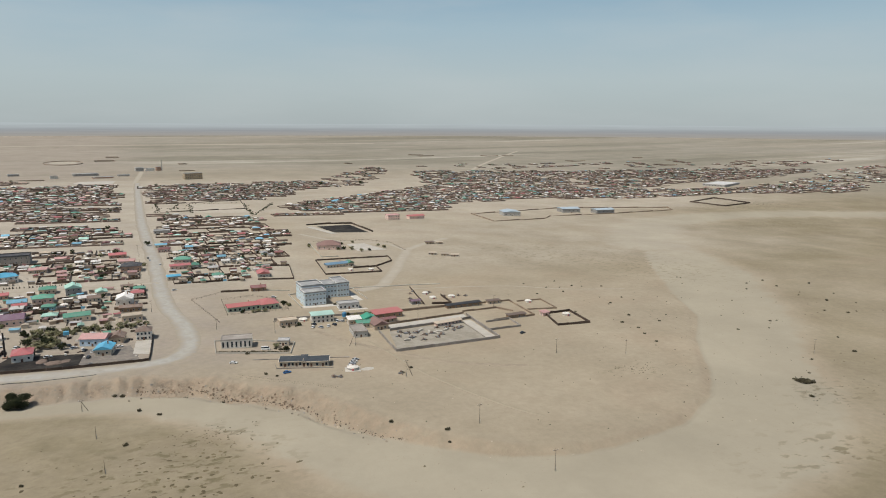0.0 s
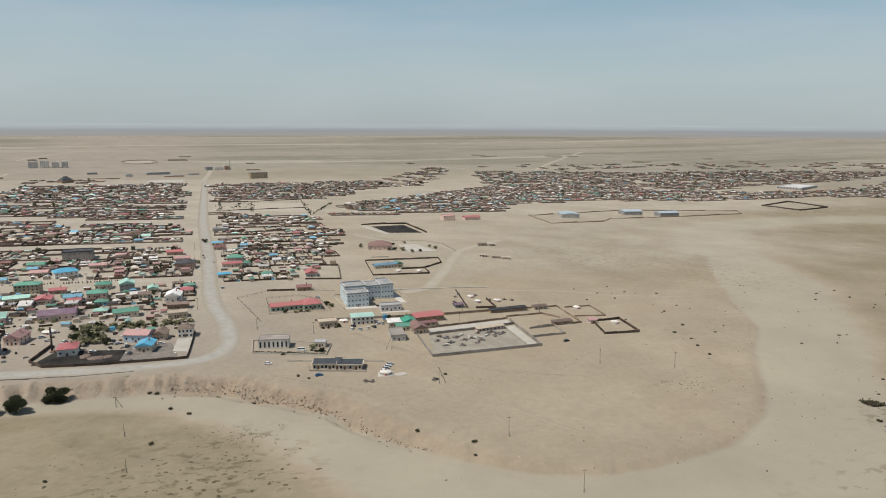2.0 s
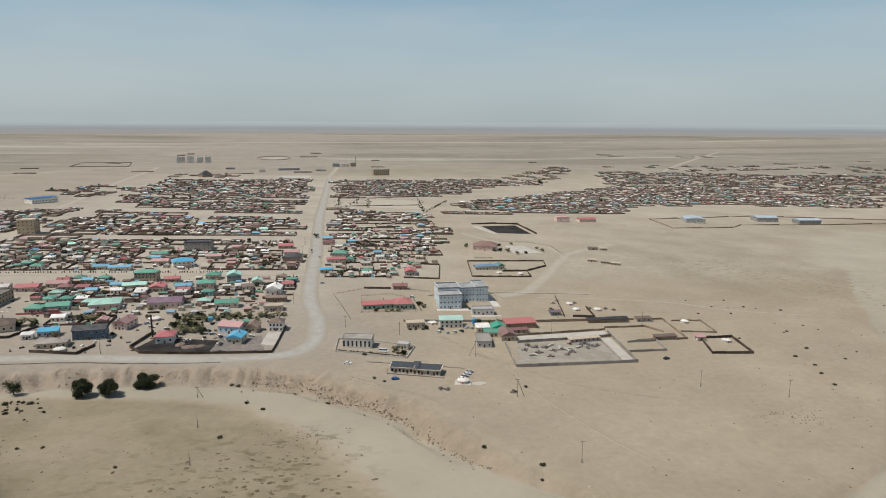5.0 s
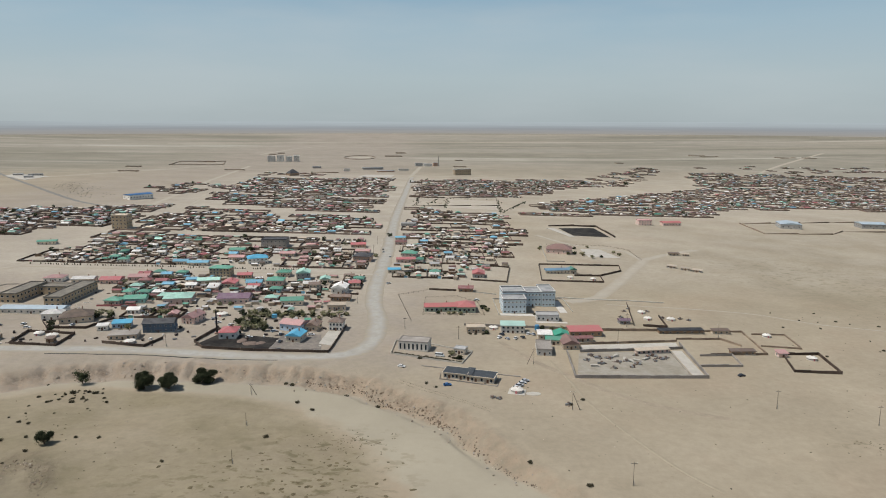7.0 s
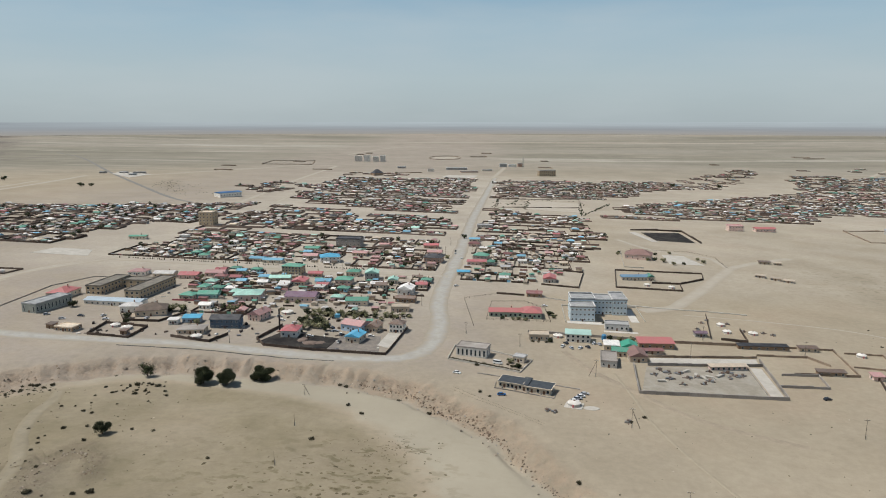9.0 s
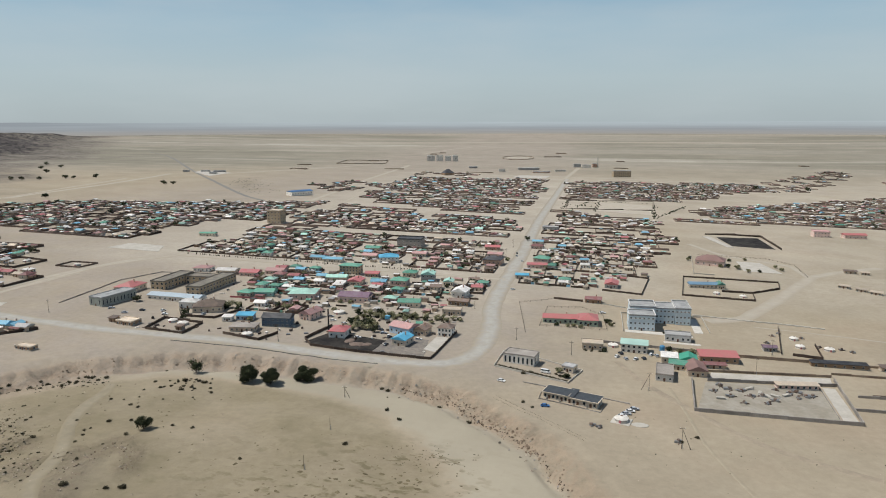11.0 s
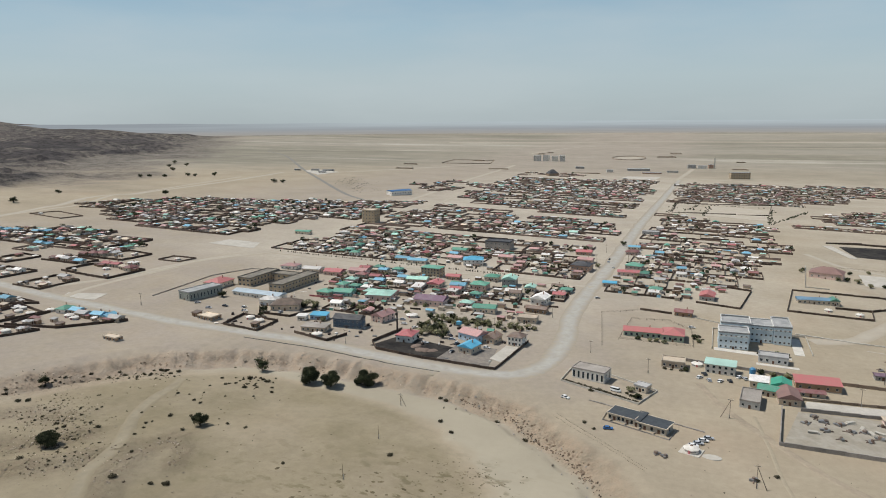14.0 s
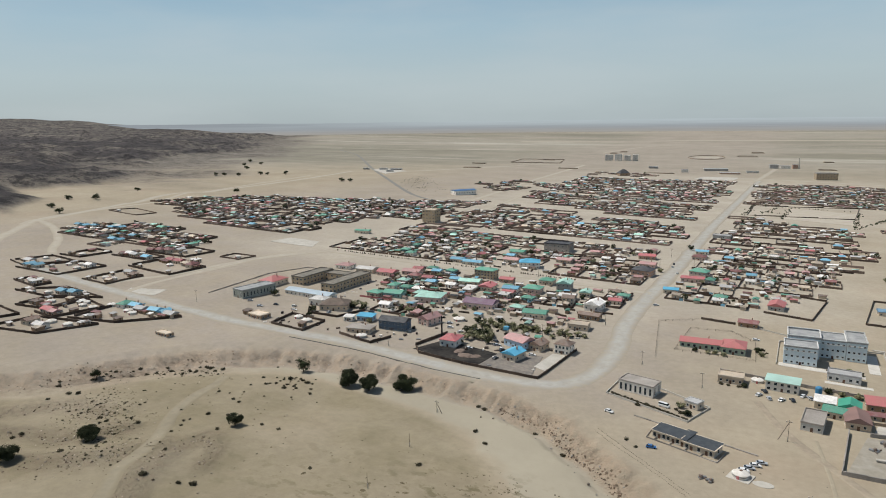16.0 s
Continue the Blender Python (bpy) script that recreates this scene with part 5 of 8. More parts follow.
M_RUST = material("rusty_iron", (0.14, 0.09, 0.065), 0.8, 0.3, 2.0, (0.22, 0.18, 0.15), 3, thing=0.4)
rng = random.Random(77)


def scrap(x, y, size, label="rusty heap of scrap machinery in the yard"):
    e = thing("scrap_heap", x, y, rng.uniform(0, 180), label, "scrap", "scrap heaps in the walled yard")
    part("beam", solid([(rng.uniform(-0.3, 0.3) * size, rng.uniform(-0.3, 0.3) * size, -0.1, size * 1.3, 0.3, 0.5, rng.uniform(0, 3)) for i in range(2)]), M_RUST, e)
    part("drum", lathe([(size * 0.22, -0.1), (size * 0.25, 0.6), (size * 0.2, 1.2)], 10), M_RUST, e)
    part("plate", solid([(rng.uniform(-0.4, 0.4) * size, rng.uniform(-0.4, 0.4) * size, -0.1, size * 0.6, size * 0.35, rng.uniform(0.4, 1.0), rng.uniform(0, 3)) for i in range(3)]), M_STEEL, e)


for x, y, s in ((113.5, -151, 3.0), (117, -154, 3.6), (121.5, -155, 3.2), (116, -162, 2.6), (124, -160, 3.0), (129, -158, 3.4), (133, -162, 3.0), (130, -166, 2.4), (141, -152, 3.2),
                (144, -150, 3.4), (146.5, -154, 3.2), (149.5, -153, 2.8), (143, -157, 2.4), (136, -150, 2.2), (110, -158, 2.6), (120, -168, 2.2)):
    scrap(x, y, s)
for i, (x, y) in enumerate(((125, -152), (128.5, -156.5), (131.5, -160), (134.5, -158), (112, -166), (139, -155))):
    e = thing("slab_stack", x, y, 25 + i * 37, "pale concrete slabs stacked in the walled yard", "slab", "slab stacks")
    for j in range(3):
        part("slab", bevelled(solid([(0.3 * j, 0.15 * j, -0.05 + 0.34 * j, 4.2 - 0.4 * j, 1.3, 0.32, 0.1 * j)]), 0.03), M_CONCRETE, e)
building("low_shed", 145.5, -144.5, 17, 3.0, 1.9, 8, "shed", 0.4, "palepink", "tan", 1, 7, 0, "low row of faded pink pens with a sloping tan roof", "shed", chimney=False, win=(1.1, 1.1), door=0)
# more low enclosures to the east
wall_run("yard_wall", [(211.2, -144.6), (229.9, -143.5), (225.1, -171.0), (203.9, -169.1)], 1.5, M_FENCE, "square dark board enclosure on bare ground", 0.3, closed=True)
wall_run("yard_wall", [(161.5, -164.3), (182.4, -163.1), (184.5, -147.3), (168.0, -148.7)], 1.3, M_GREYWALL, "low grey walled pen", 0.35, piece="wall_section", category="wall")
wall_run("yard_wall", [(186, -106.5), (208.2, -106.1), (203.3, -145.0), (174.4, -146.2)], 1.2, M_MUDWALL, "low brown walled enclosure", 0.35, piece="wall_section", category="wall")
wall_run("yard_wall", [(212.0, -110.2), (230.2, -110.2), (226.4, -134.6), (207, -131.4)], 1.0, M_MUDWALL, "low brown walled enclosure with gaps", 0.35, piece="wall_section", category="wall")
wall_run("yard_wall", [(128.3, -108.2), (161.9, -107.0), (186.3, -107.9)], 1.6, M_MUDWALL, "long brown yard wall", 0.35, piece="wall_section", category="wall")
wall_run("yard_wall", [(166, -122), (190, -121), (196, -132)], 1.2, M_MUDWALL, "brown inner pen wall", 0.35, piece="wall_section", category="wall")
building("long_shed", 172.5, -109.8, 24, 3.4, 2.2, 1, "shed", 0.4, "log", "dark", 1, 6, 0, "long dark open-fronted animal shed", "shed", chimney=False, door=0)
building("low_shed", 195, -108.6, 9, 3.4, 2.0, 1, "shed", 0.4, "mud", "brown", 1, 3, 0, "low brown animal shed", "shed", chimney=False, door=0)
building("low_shed", 191, -144.0, 12, 3.2, 2.0, 1, "shed", 0.4, "log", "brown", 1, 4, 0, "low board animal shed along the enclosure", "shed", chimney=False, door=0)
building("red_shed", 209.5, -146.5, 4.5, 4, 2.2, 0, "shed", 0.5, "palepink", "pink", 1, 1, 1, "small shed with faded red roof at the enclosure corner", "shed", chimney=False)
ger(218.5, -113.5, 2.2, "white felt tent in a brown enclosure")
ger(222.5, -150.5, 2.4, "small white felt tent inside the board enclosure")
# dwellings beside the pipe duct
wall_run("board_fence", [(161.4, -47), (151, -97.1)], 1.3, M_FENCE, "dark board fence leading up to a yard with tents", 0.2)
wall_run("board_fence", [(156, -98), (168.8, -100.3), (171.8, -77)], 1.5, M_FENCE, "dark board fence round a yard with tents", 0.2)
ger(163.7, -69.4, 2.2, "white felt tent with dark trim in the fenced yard")
ger(163.1, -83.3, 2.2, "white felt tent in the fenced yard")
ger(176.5, -84.0, 2.4, "white felt tent outside the fence")
building("purple_hut", 146.5, -92.5, 6, 4, 2.2, 4, "gable", 1.0, "greywall", "purple", 1, 2, 0, "small hut with violet grey roof", "hut", chimney=False)
for x, y in ((173, -80.5), (183, -81), (187, -84), (154, -66), (159, -60), (168, -66), (148, -80)):
    scrap(x, y, 2.4, "dark heap of timber and scrap by the tents")
# houses and yards north of the clinic
building("red_house", 72.6, 27.5, 8.6, 12, 3.0, -4, "gable", 2.0, "greywall", "red", 1, 2, 3, "grey house with bright red gabled roof", "house", roof_mat=M_CORAL, chimney=False)
wall_run("board_fence", [(66.3, 13.5), (91.4, 8.3), (99.8, 62.0), (76.7, 68)], 1.35, M_FENCE, "dark board fence round a large empty yard", 0.22)
building("blue_house", 134.9, 46.5, 19, 6, 2.8, 6, "gable", 1.5, "cream", "blue", 1, 7, 1, "long house with blue sheet roof", "house", roof_mat=material("dull_blue_sheet", (0.17, 0.29, 0.40), 0.6, 0.1, 1.0))
building("green_house", 146.5, 47.5, 5, 7, 3.2, 6, "gable", 1.6, "cream", "green", 1, 2, 1, "small house end with green roof", "house")
wall_run("board_fence", [(117.8, 16.1), (125.7, 78.0), (191.8, 79.1), (187.2, 56.8)], 1.35, M_FENCE, "dark board fence round long yards", 0.22)
wall_run("board_fence", [(117.8, 16.1), (162.8, 14.4), (165.6, 36.8)], 1.35, M_FENCE, "dark board fence with a gap", 0.22)
wall_run("board_fence", [(146, 36), (165.6, 36.8), (187, 57)], 1.5, M_FENCE, "dark board fence between yards", 0.22)
ger(141, 28, 2.2, "white felt tent before the blue-roofed house")
ger(157, 24, 2.2, "white felt tent in the fenced yard")
building("prayer_hall", 154.0, 138.0, 22, 15, 4.5, -14, "hip", 4.0, "palepink", "brown", 1, 5, 3, "hall with broad brown hipped roof", "hall", roof_mat=bpy.data.materials["faded_redbrown_sheet"], chimney=False)
wall_run("yard_wall", [(143.7, 176.4), (135.2, 93.3), (150, 92)], 1.0, M_CONCRETE, "low pale wall beside the hall", 0.25, piece="wall_section", category="wall")
wire_run([(150, 180), (205, 178), (222, 155), (219, 104)], "thin curved fence round the hall's garden", 1.2)
slab("pavement_garden", [(176, 118), (204, 116), (196, 158), (178, 160)], M_CONCRETE, "pale paved garden beside the hall", 0.12)
for x, y in ((234.8, 77.3), (243.2, 68.6), (250, 62)):
    building("hut", x, y, 7, 4, 1.9, -30, "shed", 0.4, "mud", "tan", 1, 3, 1, "tan low hut on open ground", "hut", "huts on open ground", chimney=False)
building("hut", 258, 137, 9, 4, 2.2, -5, "shed", 0.4, "mud", "brown", 1, 3, 1, "brown low hut on open ground", "hut", "huts on open ground", chimney=False)
building("hut", 268, 135, 6, 3.5, 1.9, -5, "shed", 0.4, "mud", "tan", 1, 3, 1, "brown low hut with tan roof", "hut", "huts on open ground", chimney=False)


# ------------------------------------------------------------ the quarter west of the main street
building("villa", -13.3, -114.3, 7.2, 7, 4.6, -6, "hip", 2.0, "white", "brown", 2, 4, 2, "white two-storey villa with brown hipped roof", "villa", win=(1.0, 1.3))
slab("pavement_drive", [(-19.1, -140.4), (-11.8, -143.7), (-9.9, -119.4), (-17.4, -119.1)], M_CONCRETE, "pale concrete drive before the villa", 0.15)
wall_run("board_fence", [(-79.2, -142.4), (-72.6, -151.1), (-47.7, -153.7), (-12.6, -154.0), (-11.6, -144.4), (-9.0, -108.8)], 1.35, M_FENCE, "dark board fence round the coal yard", 0.2, posts=True)
wall_run("board_fence", [(-79.2, -142.4), (-74.5, -118)], 1.6, M_FENCE, "dark board fence beside a side lane", 0.2)
slab("yard_coal", [(-78, -147), (-42, -152.5), (-40, -133), (-71, -127)], material("coal_dust", (0.018, 0.017, 0.017), 0.95, 0.35, 0.4, (0.05, 0.045, 0.04), 8), "ground blackened by coal dust", 0.14)
slab("yard_ash", [(-41.6, -152), (-16, -153), (-20, -126), (-39.6, -126)], material("grey_ash_yard", (0.17, 0.155, 0.14), 0.95, 0.15, 0.6, (0.25, 0.22, 0.19), 5), "grey ash-strewn yard ground", 0.12)
for i, (x, y, s) in enumerate(((-52, -143, 4.0), (-47.5, -142, 3.0), (-57, -139, 3.4))):
    e = thing("earth_mound", x, y, i * 40, "tan heap of earth in the coal yard", "heap", "earth heaps")
    bm = bmesh.new()
    bmesh.ops.create_icosphere(bm, subdivisions=3, radius=1)
    for v in bm.verts:
        v.co = Vector((v.co.x * s, v.co.y * s * 0.7, max(v.co.z, -0.1) * s * 0.24)) * (1 + 0.18 * noise.noise(v.co * 2 + Vector((i, 0, 0))))
    part("earth", bm, material("dull_earth", (0.23, 0.175, 0.145), 0.95, 0.15, 0.8), e)
building("boiler_house", -65.1, -131.4, 8.2, 10, 3.6, 2, "hip", 1.8, "white", "red", 1, 3, 2, "white boiler house with red hipped roof", "boiler house", roof_mat=M_ROOF["red"])
st = thing("chimney_stack", -72.6, -127.6, 0, "tall dark iron chimney stack with guy collar", "chimney")
part("stack", lathe([(0.6, -0.5), (0.48, 1.0), (0.36, 12.0), (0.42, 12.3)], 14), material("sooty_iron", (0.028, 0.025, 0.024), 0.7, 0.2, 2.0), st)
part("base", bevelled(solid([(0, 0, -0.5, 2.0, 2.0, 1.3)]), 0.08), M_WALL["brick"], st, "brick base block")
part("collar", lathe([(0.6, 9.0), (0.66, 9.1), (0.6, 9.3)], 14), M_STEEL, st)
building("blue_house", -31.0, -135.0, 7.2, 9, 3.4, -12, "gable", 1.7, "cream", "blue", 1, 2, 2, "cream house with sky blue gabled roof", "house", roof_mat=material("sky_blue_sheet", (0.12, 0.42, 0.62), 0.5, 0.05, 2.0))
building("pink_house", -35.4, -116.9, 12, 9, 4.0, -20, "gable", 1.9, "skyblue", "pink", 1, 4, 2, "pale blue house with faded pink roof", "house")
building("gable_house", -25.7, -116.0, 6.6, 8, 3.2, -12, "gable", 1.8, "mud", "brown", 1, 2, 2, "tan house with brown gabled roof", "house")
building("dark_house", -102.5, -123.8, 15.0, 8, 5.0, 6, "gable", 1.9, "darkblue", "dark", 2, 6, 2, "dark blue two-storey house with black roof", "house", roof_mat=M_ROOF["dark"])
building("pink_house", -91.6, -106.0, 7.4, 11, 3.6, -14, "gable", 2.2, "palepink", "pink", 2, 2, 3, "pink two-storey house with faded red roof", "house")
building("tan_house", -115.2, -136.4, 13, 8, 2.6, 8, "hip", 0.9, "mud", "tan", 1, 5, 2, "mud-walled house with dull grey hipped roof", "house", roof_mat=M_GREYWALL)
building("shop", -124.0, -118.5, 9, 5.5, 2.7, 10, "shed", 0.6, "skyblue", "blue", 1, 4, 1, "small shop with bright blue front and roof", "shop", roof_mat=bpy.data.materials["sky_blue_sheet"], chimney=False)
building("hut", -131.5, -124, 5, 4, 2.5, 10, "shed", 0.4, "white", "pale", 1, 2, 1, "small white hut beside the shop", "hut", chimney=False)
wall_run("board_fence", [(-122, -146), (-100, -151), (-96, -138)], 1.5, M_FENCE, "dark board fence along the road", 0.2)
ger(-109.5, -144.5, 2.6, "white felt tent behind a roadside fence")
wall_run("board_fence", [(-163.1, -150.3), (-140.8, -152.4), (-141.4, -133.0), (-165.5, -130.5)], 1.45, M_FENCE, "square dark board fence round a yard", 0.25, closed=True, posts=True)
ger(-150.0, -137.5, 2.7, "white felt tent in the square yard")
ger(-158.0, -134.5, 2.4, "brown-topped felt tent in the square yard")
building("hut", -146, -146, 3.2, 3.2, 2.2, 0, "shed", 0.4, "log", "brown", 1, 1, 1, "small board hut in the square yard", "hut", chimney=False)
building("brown_house", -152.5, -108.0, 16, 12, 3.4, 22, "hip", 3.0, "mud", "brown", 1, 5, 3, "house with broad brown hipped roof", "house", roof_mat=material("old_brown_sheet", (0.17, 0.128, 0.10), 0.8, 0.12, 1.0, (0.11, 0.085, 0.07), 4))
wall_run("board_fence", [(-168, -113), (-160, -124), (-141, -123), (-135, -104)], 1.35, M_FENCE, "dark board fence round the brown-roofed house", 0.22)
building("white_house", -166.0, -105.6, 10, 7, 3.6, 8, "hip", 1.8, "white", "pale", 1, 3, 2, "white house with pale roof", "house")
building("long_shed", -182.6, -93.3, 35, 8, 3.0, -3, "gable", 1.3, "white", "blue", 1, 10, 1, "long low hall with pale blue roof", "hall", roof_mat=material("pale_blue_sheet", (0.42, 0.50, 0.56), 0.5, 0.05, 1.0, (0.38, 0.44, 0.48), 5), chimney=False)
M_TARROOF = material("brown_roof_felt", (0.25, 0.225, 0.185), 0.9, 0.15, 1.0, (0.17, 0.155, 0.135), 6)
M_SCHOOL = material("sandy_brick", (0.47, 0.375, 0.26), 0.9, 0.08, 1.5, (0.41, 0.32, 0.22), 6)
building("school_wing", -179.0, -60.5, 10, 40, 5.4, -3, "flat", 0.5, "brick", "grey", 2, 3, 12, "long two-storey sandy brick school wing with flat roof", "school", "school wings", (1.5, 1.3), 0, wall_mat=M_SCHOOL, roof_mat=M_TARROOF, sunk=1.5)
building("school_wing", -207.5, -60.0, 10, 30, 5.4, -3, "flat", 0.5, "brick", "grey", 2, 3, 9, "long sandy brick school wing with flat roof", "school", "school wings", (1.5, 1.3), 0, wall_mat=M_SCHOOL, roof_mat=M_TARROOF, sunk=1.5)
building("school_link", -193.2, -50.0, 18.2, 9, 5.0, -3, "flat", 0.5, "brick", "grey", 2, 4, 0, "sandy brick link between the school wings", "school", "", (1.5, 1.3), 1, wall_mat=M_SCHOOL, roof_mat=M_TARROOF, sunk=1.5)
building("gym_hall", -214.0, -108.5, 10, 24, 5.2, -12, "flat", 0.4, "greywall", "grey", 1, 3, 10, "hall with tall grey-green striped walls", "hall", win=(0.9, 2.8), wall_mat=material("grey_green_plaster", (0.36, 0.38, 0.34), 0.85, 0.06, 1.2), roof_mat=M_CLINIC_ROOF, chimney=False)
building("red_hall", -222.5, -82.0, 12, 15, 3.6, 0, "hip", 2.6, "cream", "red", 1, 4, 4, "hall with red hipped roof", "hall", roof_mat=M_CORAL)
wall_run("yard_wall", [(-240, -121), (-246, -60), (-236, -30), (-215, -28)], 0.6, M_GREYWALL, "low grey wall round the school grounds", 0.3, piece="wall_section", category="wall")
building("kiosk", -177.0, -144.5, 10.3, 7, 2.2, -8, "flat", 0.3, "log", "tan", 1, 4, 2, "low dark-walled kiosk with a tan roof beside the road", "kiosk", chimney=False)
building("kiosk", -186.5, -143.5, 4, 3.5, 2.4, -8, "shed", 0.4, "log", "brown", 1, 1, 1, "small dark roadside hut", "hut", chimney=False)
building("roadside_shed", -194.3, -193.0, 9.4, 4.0, 1.7, -6, "flat", 0.25, "log", "tan", 1, 4, 1, "lone long dark board shed on bare ground", "shed", chimney=False)
def quarter_houses(rows):
    for x, y, w, d, h, t, roof, rise, wl_, cover, text in rows:
        building("town_house", x, y, w, d, h, t, roof, rise, wl_, cover, 1, 4, 2, text, "house")


quarter_houses([
    (-148.7, -71.4, 9, 8, 2.8, -6, "hip", 1.6, "cream", "green", "cream house with teal green hipped roof"),
    (-138.5, -66.5, 12, 9, 2.8, 8, "gable", 1.7, "teal", "green", "teal painted house with green roof"),
    (-96.1, -19.9, 9, 11, 2.8, 0, "gable", 1.7, "cream", "red", "cream house with bright red roof"),
    (-92.9, 5.9, 9.5, 6, 2.5, 4, "gable", 1.4, "brick", "red", "brick house with red roof"),
    (-67.6, -11.9, 11, 9, 3.4, 0, "hip", 2.0, "palepink", "green", "pale pink house with teal green roof"),
    (-80.8, -16.7, 10, 8, 2.7, 5, "gable", 1.4, "white", "blue", "white house with pale blue roof"),
    (-112.0, -13.0, 14, 8, 2.7, 8, "gable", 1.5, "cream", "mint", "cream house with long mint roof"),
    (-67.5, 15.0, 9.5, 8, 3.2, 1, "hip", 1.7, "cream", "green", "cream house with green hipped roof"),
    (-43.2, -16.2, 10, 7, 2.6, 5, "gable", 1.3, "mud", "pale", "tan house with pale sheet roof"),
    (-35.8, -2.5, 6.4, 8, 2.8, 4, "gable", 1.5, "cream", "mint", "cream house with mint green roof"),
    (-174.0, -18.5, 13, 9, 2.8, 3, "gable", 1.7, "palepink", "red", "pink house with long red roof"),
    (-160.0, -8.0, 13, 8, 2.8, 3, "gable", 1.6, "palepink", "pink", "pink house with faded pink roof"),
])
quarter_houses([
    (-192.0, -18.0, 14, 8, 2.8, 3, "gable", 1.5, "cream", "pale", "cream house with pale roof"),
    (-212.0, -16.0, 12, 9, 2.8, 4, "hip", 1.6, "white", "pink", "white house with faded red roof"),
    (-138.1, 46.0, 15, 7, 2.6, 2, "gable", 1.4, "cream", "blue", "long cream house with blue roof"),
    (-152.0, 49.0, 11, 7, 2.6, 2, "gable", 1.4, "mud", "blue", "tan house with bright blue roof"),
    (-115.5, 70.0, 12, 8, 2.7, -4, "gable", 1.5, "cream", "pink", "cream house with faded pink roof"),
    (-124.0, 102.8, 12, 8, 2.7, 0, "gable", 1.5, "cream", "green", "cream house with green roof"),
    (-80.0, 91.8, 12, 8, 2.7, -3, "gable", 1.4, "mud", "pink", "tan house with faded pink roof"),
    (-27.0, 143.0, 13, 8, 2.9, 3, "gable", 1.6, "brick", "red", "brick house with red roof near the street"),
    (-20.0, 111.0, 12, 8, 2.7, -3, "gable", 1.5, "palepink", "pink", "pink house with faded pink roof near the street"),
    (14.6, 287.0, 16, 9, 3.2, -4, "flat", 0.4, "greywall", "grey", "grey flat-roofed hall near the street"),
    (9.0, 190.0, 10, 6, 2.6, 2, "gable", 1.3, "cream", "blue", "cream house with blue roof near the street"),
    (10.5, 163.0, 10, 8, 3.0, -4, "hip", 1.8, "palepink", "maroon", "pink house with dark red roof near the street"),
])
wall_run("board_fence", [(-156, -79), (-134, -77)], 1.2, M_ROOF["red"], "low red painted board fence", 0.15)
wt = thing("water_tank", -49.6, -99.4, 0, "light blue box water tank on a stand", "tank")
part("tank", bevelled(solid([(0, 0, 1.3, 2.6, 2.0, 1.9)]), 0.15), bpy.data.materials["sky_blue_sheet"], wt)
for a, b in ((-0.9, -0.7), (0.9, -0.7), (-0.9, 0.7), (0.9, 0.7)):
    part("leg", solid([(a, b, -0.3, 0.18, 0.18, 1.62)]), M_STEEL, wt)
ger(-80.5, -92.5, 3.2, "large white felt tent on open town ground")
building("green_long_house", -46.4, -65.0, 13, 8, 3.2, 6, "gable", 1.7, "cream", "green", 1, 4, 2, "cream house with green roof", "house")
building("flat_house", -18.7, -73.3, 10.5, 8, 2.9, 4, "flat", 0.3, "mud", "tan", 1, 4, 2, "small tan flat-roofed house in town", "house", chimney=False)
building("long_brown_house", -18.8, -52.3, 12, 6, 2.9, -4, "gable", 1.2, "log", "brown", 1, 4, 1, "brown log house with brown roof", "house")
building("white_gable_house", -22.0, -31.0, 9, 11, 4.0, -6, "gable", 2.4, "white", "pale", 1, 3, 3, "white house with pale steep roof", "house")
building("mint_house", -114.0, -64.2, 16, 14, 3.8, 10, "hip", 2.2, "palepink", "mint", 1, 5, 4, "pale pink house with mint green roof", "house", roof_mat=M_ROOF["mint"])
building("purple_house", -81.1, -62.7, 18.5, 11, 3.8, 2, "gable", 2.2, "palepink", "purple", 1, 6, 3, "long house with deep purple roof", "house", roof_mat=M_ROOF["purple"])
building("mint_house", -52.2, 6.0, 9, 10, 5.2, 6, "gable", 2.2, "greywall", "mint", 2, 3, 3, "grey two-storey house with mint green roof", "house")
building("guest_house", -110.2, 9.5, 14.5, 8.5, 6.4, -4, "hip", 1.6, "mud", "green", 3, 6, 2, "three-storey sandy guest house with green roof", "guest house", win=(1.2, 1.2), wall_mat=M_SCHOOL)
building("blue_hall", -97.5, 60.5, 15, 12, 4.6, 18, "hip", 2.4, "white", "blue", 2, 5, 4, "white two-storey hall with bright blue roof", "hall", roof_mat=bpy.data.materials["sky_blue_sheet"])
building("brown_block", -271.2, 221.5, 15, 13, 13.5, 0, "flat", 0.6, "brick", "tan", 4, 4, 3, "sandy brown four-storey block with flat roof", "block", win=(1.3, 1.3), wall_mat=M_SCHOOL, sunk=1.5)
building("dark_hall", -100.6, 139.0, 22, 14, 6.5, 0, "flat", 0.6, "brick", "dark", 2, 6, 3, "large dark flat-roofed town hall", "hall", wall_mat=M_GREYWALL)
building("green_top_house", 20.5, 88.0, 12, 8, 5.8, -12, "hip", 2.2, "palepink", "green", 2, 4, 3, "pink two-storey house with teal green roof", "house", roof_mat=M_ROOF["green"])
building("red_front_shop", 17.6, 74.8, 15, 4.5, 3.0, 3, "shed", 0.8, "palepink", "red", 1, 5, 1, "low shop with bright red roof", "shop", roof_mat=M_ROOF["red"], chimney=False)
building("blue_corner_shop", 10.2, 33.2, 9, 4.5, 2.8, 4, "shed", 0.6, "cream", "blue", 1, 3, 1, "small corner shop with light blue roof", "shop", roof_mat=bpy.data.materials["sky_blue_sheet"], chimney=False)
